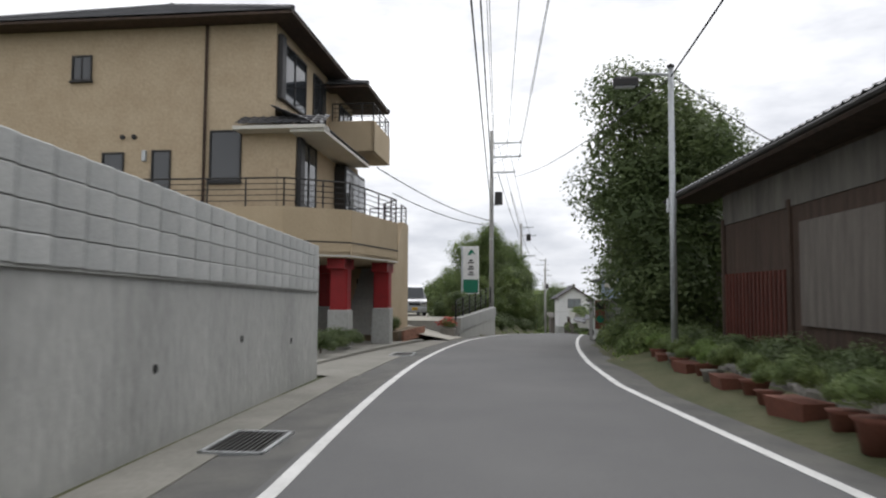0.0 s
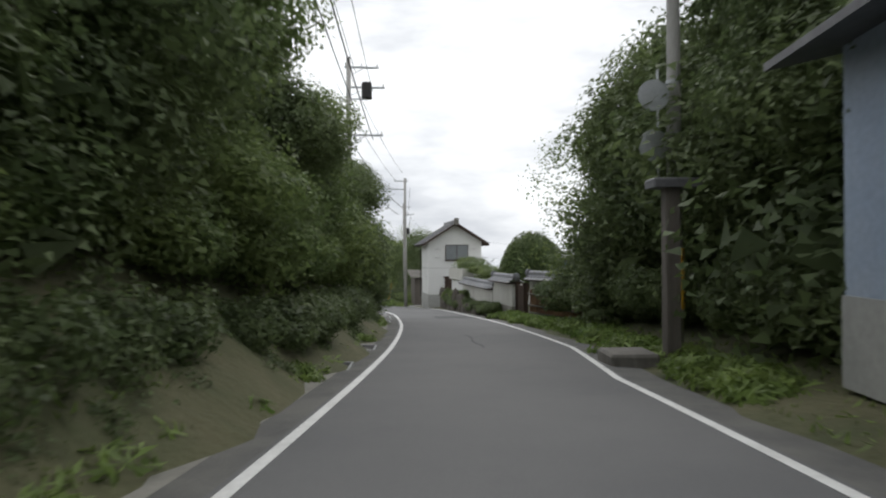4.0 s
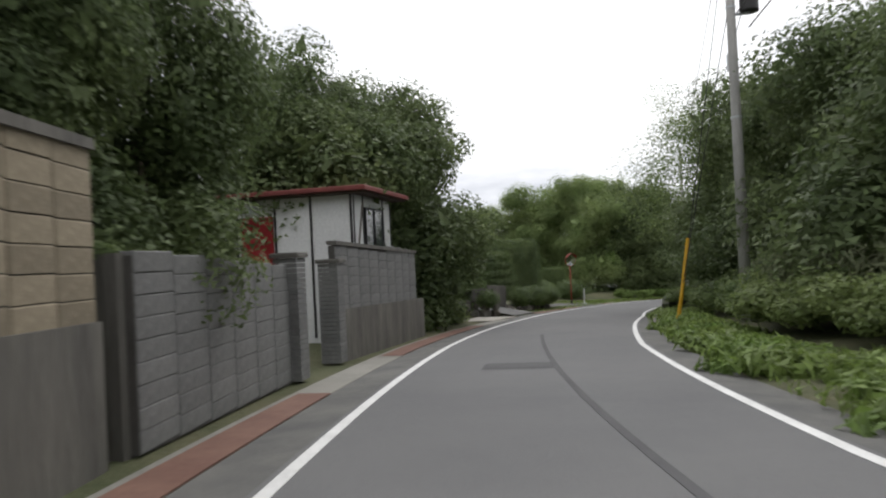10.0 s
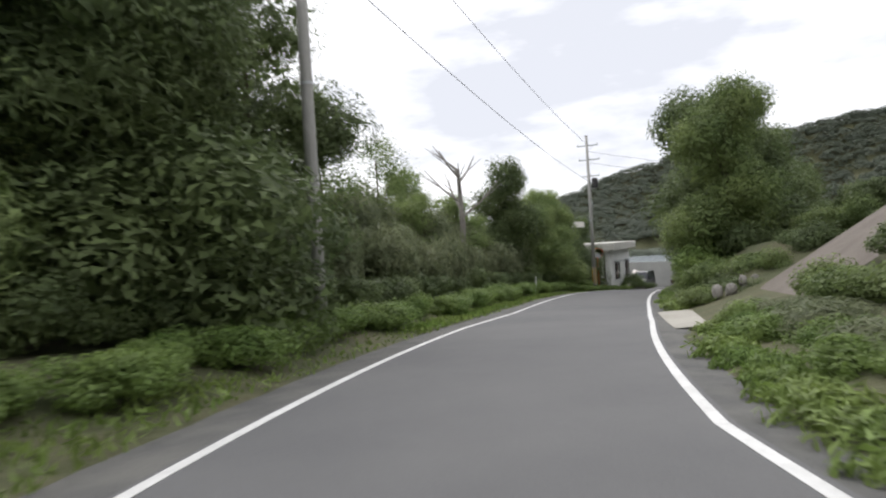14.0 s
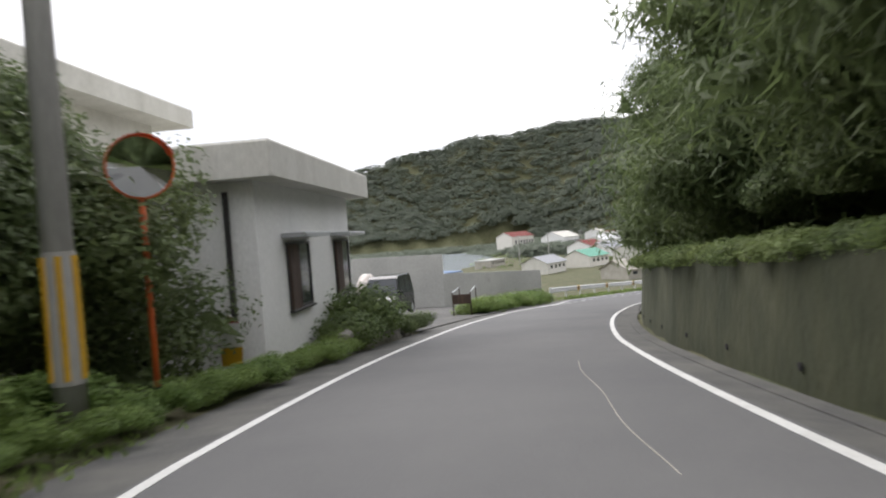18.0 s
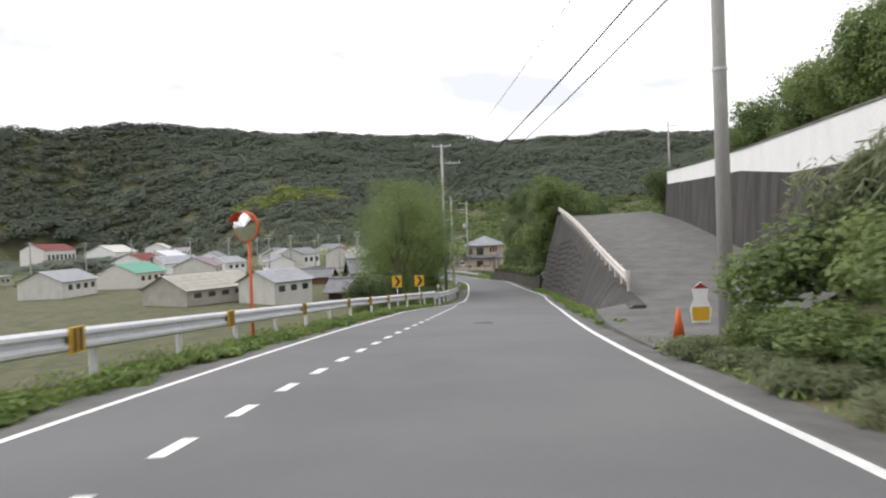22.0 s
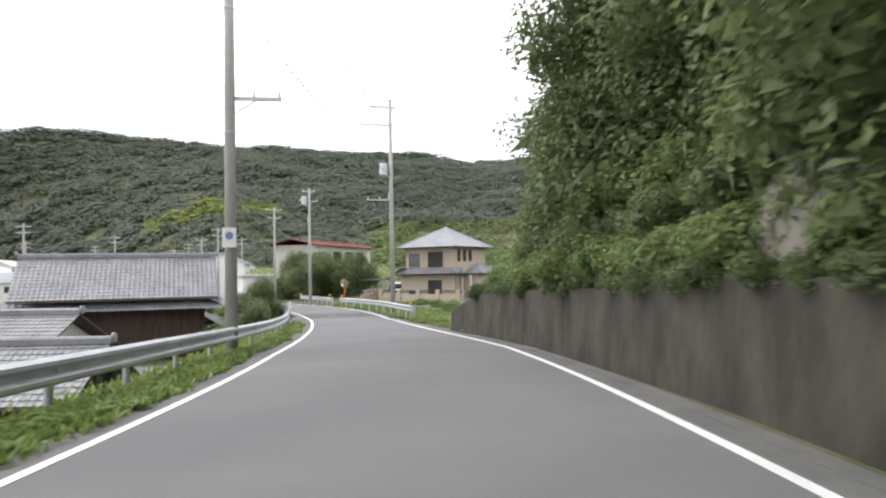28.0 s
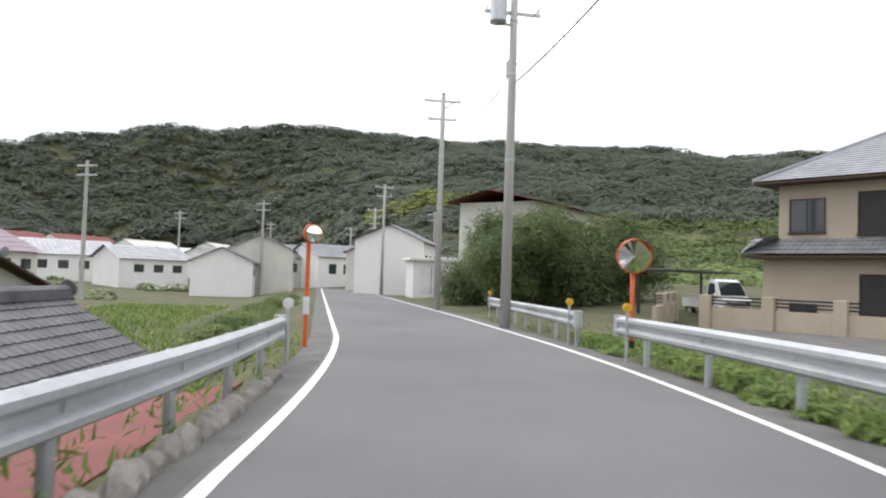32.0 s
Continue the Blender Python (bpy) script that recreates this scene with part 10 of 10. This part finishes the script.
for az, d, w, l, h, wall, roof, lab, flat_ in ((61.3, 400, 12, 22, 9, CREAM, TILE_RED, "cream workshop with red roof on the shore", False), (65.0, 380, 14, 20, 7, PLASTER, PLASTER_OLD, "white workshop on the shore", False), (67.6, 390, 10, 22, 8, PLASTER, PLASTER_OLD, "white workshop on the shore", False), (69.0, 395, 8, 12, 8, PLASTER, RED, "white building with red roof", True), (68.6, 330, 9, 16, 5, PLASTER, METAL_WHITE, "long white low building", False), (76.0, 300, 9, 12, 4.5, PLASTER_OLD, TILE, "grey tiled village house", False), (77.2, 260, 8, 12, 4.5, PLASTER_OLD, TILE, "grey tiled village house", False), (67.2, 190, 9, 13, 3.4, CREAM, GREEN_ROOF, "low house with green sheet roof", False), (63.0, 170, 8, 13, 3.2, PLASTER_OLD, TILE_SILVER, "low village house with grey roof", False), (70.8, 215, 10, 13, 3.5, PLASTER_OLD, PURPLE_TILE, "low house with violet tiles", False), (73.5, 135, 9, 15, 2.4, PAVING, PAVING, "long pale low sheet roof", False), (52.5, 150, 7, 12, 3.0, WHITE, BLUE_SHEET, "white boat shed with blue roof", True), (77.5, 130, 7, 9, 3.0, PLASTER_OLD, TILE_SILVER, "grey tiled village house", False), (58.0, 230, 6, 16, 2.4, PAVING, CONC, "low flat harbour building", True), (71.5, 290, 8, 10, 4.5, PLASTER, TILE, "grey tiled village house", False), (80.5, 330, 9, 12, 5, PLASTER_OLD, TILE, "grey tiled village house", False)):
    x, y = polar(az, d)
    cottage(x, y, -22.6, w, l, h, random.uniform(60, 110), wall, roof, lab, flat_)
for s, u, w, l, h, wall, roof in ((508, -13, 7, 9, 3.2, PLASTER, TILE), (515, -9, 8, 10, 5, PLASTER_OLD, TILE), (492, 8, 7, 9, 5.5, PLASTER, TILE), (512, 9, 8, 10, 5, PLASTER_OLD, TILE_RED), (520, -22, 7, 10, 3.5, PLASTER, TILE_SILVER), (530, -34, 9, 14, 4.0, PLASTER, TILE_SILVER), (535, -46, 10, 16, 5, PLASTER, TILE_RED), (530, 4, 8, 10, 5, PLASTER, TILE)):
    p = W(s, u)
    cottage(p.x, p.y, p.z, w, l, h, random.uniform(60, 120), wall, roof, "white village house with tiled roof")
for az, d in ((70, 210), (72.5, 250), (74.5, 270), (77, 230), (79, 260), (66, 240), (63, 260), (60, 210), (82, 240), (75.5, 200)):
    x, y = polar(az, d)
    p = thing("utility_pole", "distant grey utility pole in the village", "utility pole", Matrix.Translation((x, y, -22.6)), "utility poles")
    part("shaft", B().tube([(0, 0, -2), (0, 0, 11)], 0.2, 8, 0.14), POLE, p)
    for z in (10.6, 9.8):
        part("crossarm", B().box(-0.1, 0.1, -1.0, 1.0, z - 0.06, z + 0.06), METAL, p)


# woods on the far hills and the shore: joined clumps
def far_wood(name, n, pick, size, material, label):
    pts, out, szs = [], [], []
    while len(pts) < n:
        x, y = pick()
        pts.append((x, y))
    pts = np.array(pts)
    z = ground_z(pts[:, 0], pts[:, 1])
    c = np.c_[pts, z]
    m = 76
    d = rng.normal(0, 1, (n, m, 3))
    d /= np.linalg.norm(d, axis=2)[:, :, None]
    d[:, :, 2] = np.abs(d[:, :, 2])
    r = size * rng.uniform(0.6, 1.25, (n, 1, 1))
    p = c[:, None, :] + d * r * np.array([1.1, 1.1, 0.7])
    tagged(part(name, leaf_mesh("clumps", p.reshape(-1, 3), d.reshape(-1, 3) + np.array([0, 0, 0.9]), size * 0.29, material, 0.8, wild=0.2), None), label, "woods", "", "stuff")


def hill_pick(lo, hi, r0, r1):
    def f():
        a, r = random.uniform(lo, hi), math.sqrt(random.uniform(r0 * r0, r1 * r1))
        return 180 + r * math.sin(radians(a)), 218 + r * math.cos(radians(a))
    return f


far_wood("hill_wood", 9600, hill_pick(29, 128, 420, 705), 6.5, L_FAR_HAZE, "dense dark green wooded hillside")
far_wood("hill_wood", 1050, hill_pick(50, 86, 290, 430), 4.5, L_FAR_HAZE, "green wooded foot of the hill")
far_wood("hill_wood", 950, hill_pick(86, 125, 290, 430), 4.5, L_MID, "fresh green wooded foot of the hill")
def fold_pick():
    r, a = random.uniform(300, 640), radians(63.4 + random.uniform(-2.2, 2.2))
    return 90 + r * math.sin(a), 216 + r * math.cos(a)


far_wood("hill_wood", 900, fold_pick, 6.0, L_FAR_HAZE, "dense dark green wood in the hill fold")
far_wood("bamboo_wood", 260, hill_pick(70, 79, 425, 450), 6.0, L_YELLOW, "pale green bamboo belt on the hillside")
far_wood("hill_wood", 420, hill_pick(75, 118, 170, 290), 4.0, L_BAMBOO, "pale green trees behind the village")
far_wood("shore_wood", 160, hill_pick(40, 68, 130, 300), 1.6, L_MID, "scrub between the village houses")

# cables
def top(s, u, h, dx=0.0, dy=0.12):
    return F(s, u, h) @ Vector((dx, dy, 0))


runs = [((44.7, -3.0), (84.7, -3.1), (12.3, 11.4, 10.4, 9.0), 1.2), ((84.7, -3.1), (116.5, 3.88), (12.8, 11.8, 9.4, 8.8), -0.6), ((116.5, 3.88), (143.7, 5.6), (12.2, 11.4, 9.0, 8.6), 0.5), ((143.7, 5.6), (186.5, -5.6), (12.4, 9.0), 0.3), ((186.5, -5.6), (231.4, -4.75), (12.3, 9.0), 0.4), ((295.2, 5.0), (346.5, -4.8), (11.6, 9.6, 9.2, 8.6), 0.5), ((346.5, -4.8), (386.0, -3.7), (12.4, 9.6), 0.3), ((386.0, -3.7), (413.4, 4.55), (12.4, 9.0), 0.3), ((413.4, 4.55), (434.3, 4.1), (10.3, 9.4, 7.6), 0.4), ((434.3, 4.1), (447, 4.1), (9.8, 8.4), 0.3), ((413.4, 4.55), (408, -30), (11.0,), 0.0), ((231.4, -4.75), (258, 12), (11.8, 10.8), 0.3), ((258, 12), (295.2, 5.0), (11.6, 10.6), 0.3)]
for (sa, ua), (sb2, ub), hs, dx in runs:
    for k, h_ in enumerate(hs):
        cable(top(sa, ua, h_, dx * (1 if k % 2 else 0.3)), top(sb2, ub, h_, dx * (1 if k % 2 else 0.3)), 0.5, 0.013 if k < 2 else 0.022)
for k, (h_, dx) in enumerate(((11.9, 0.1), (11.9, 1.0), (11.9, 1.8), (11.0, 0.2), (11.0, 1.7), (8.6, 0.1), (7.6, 0.0))):
    cable(top(44.7, -3.0, h_, dx), top(-20, -1.0 + dx * 1.6, h_ + 1.6), 0.7, 0.013 if k < 5 else 0.022)
cable(top(44.7, -3.0, 7.2), W(24, -4.6, 6.2), 0.3, 0.02)
cable(top(44.7, -3.0, 6.9), W(28, -5.0, 6.0), 0.3, 0.02)
cable(top(44.7, -3.0, 10.0, 1.5), top(15.8, 3.9, 6.4), 0.4, 0.014)
cable(top(15.8, 3.9, 6.5), W(20, 9.0, 5.0), 0.2, 0.014)
cable(top(15.8, 3.9, 6.4), top(-18, 3.0, 8.5), 0.5, 0.02)
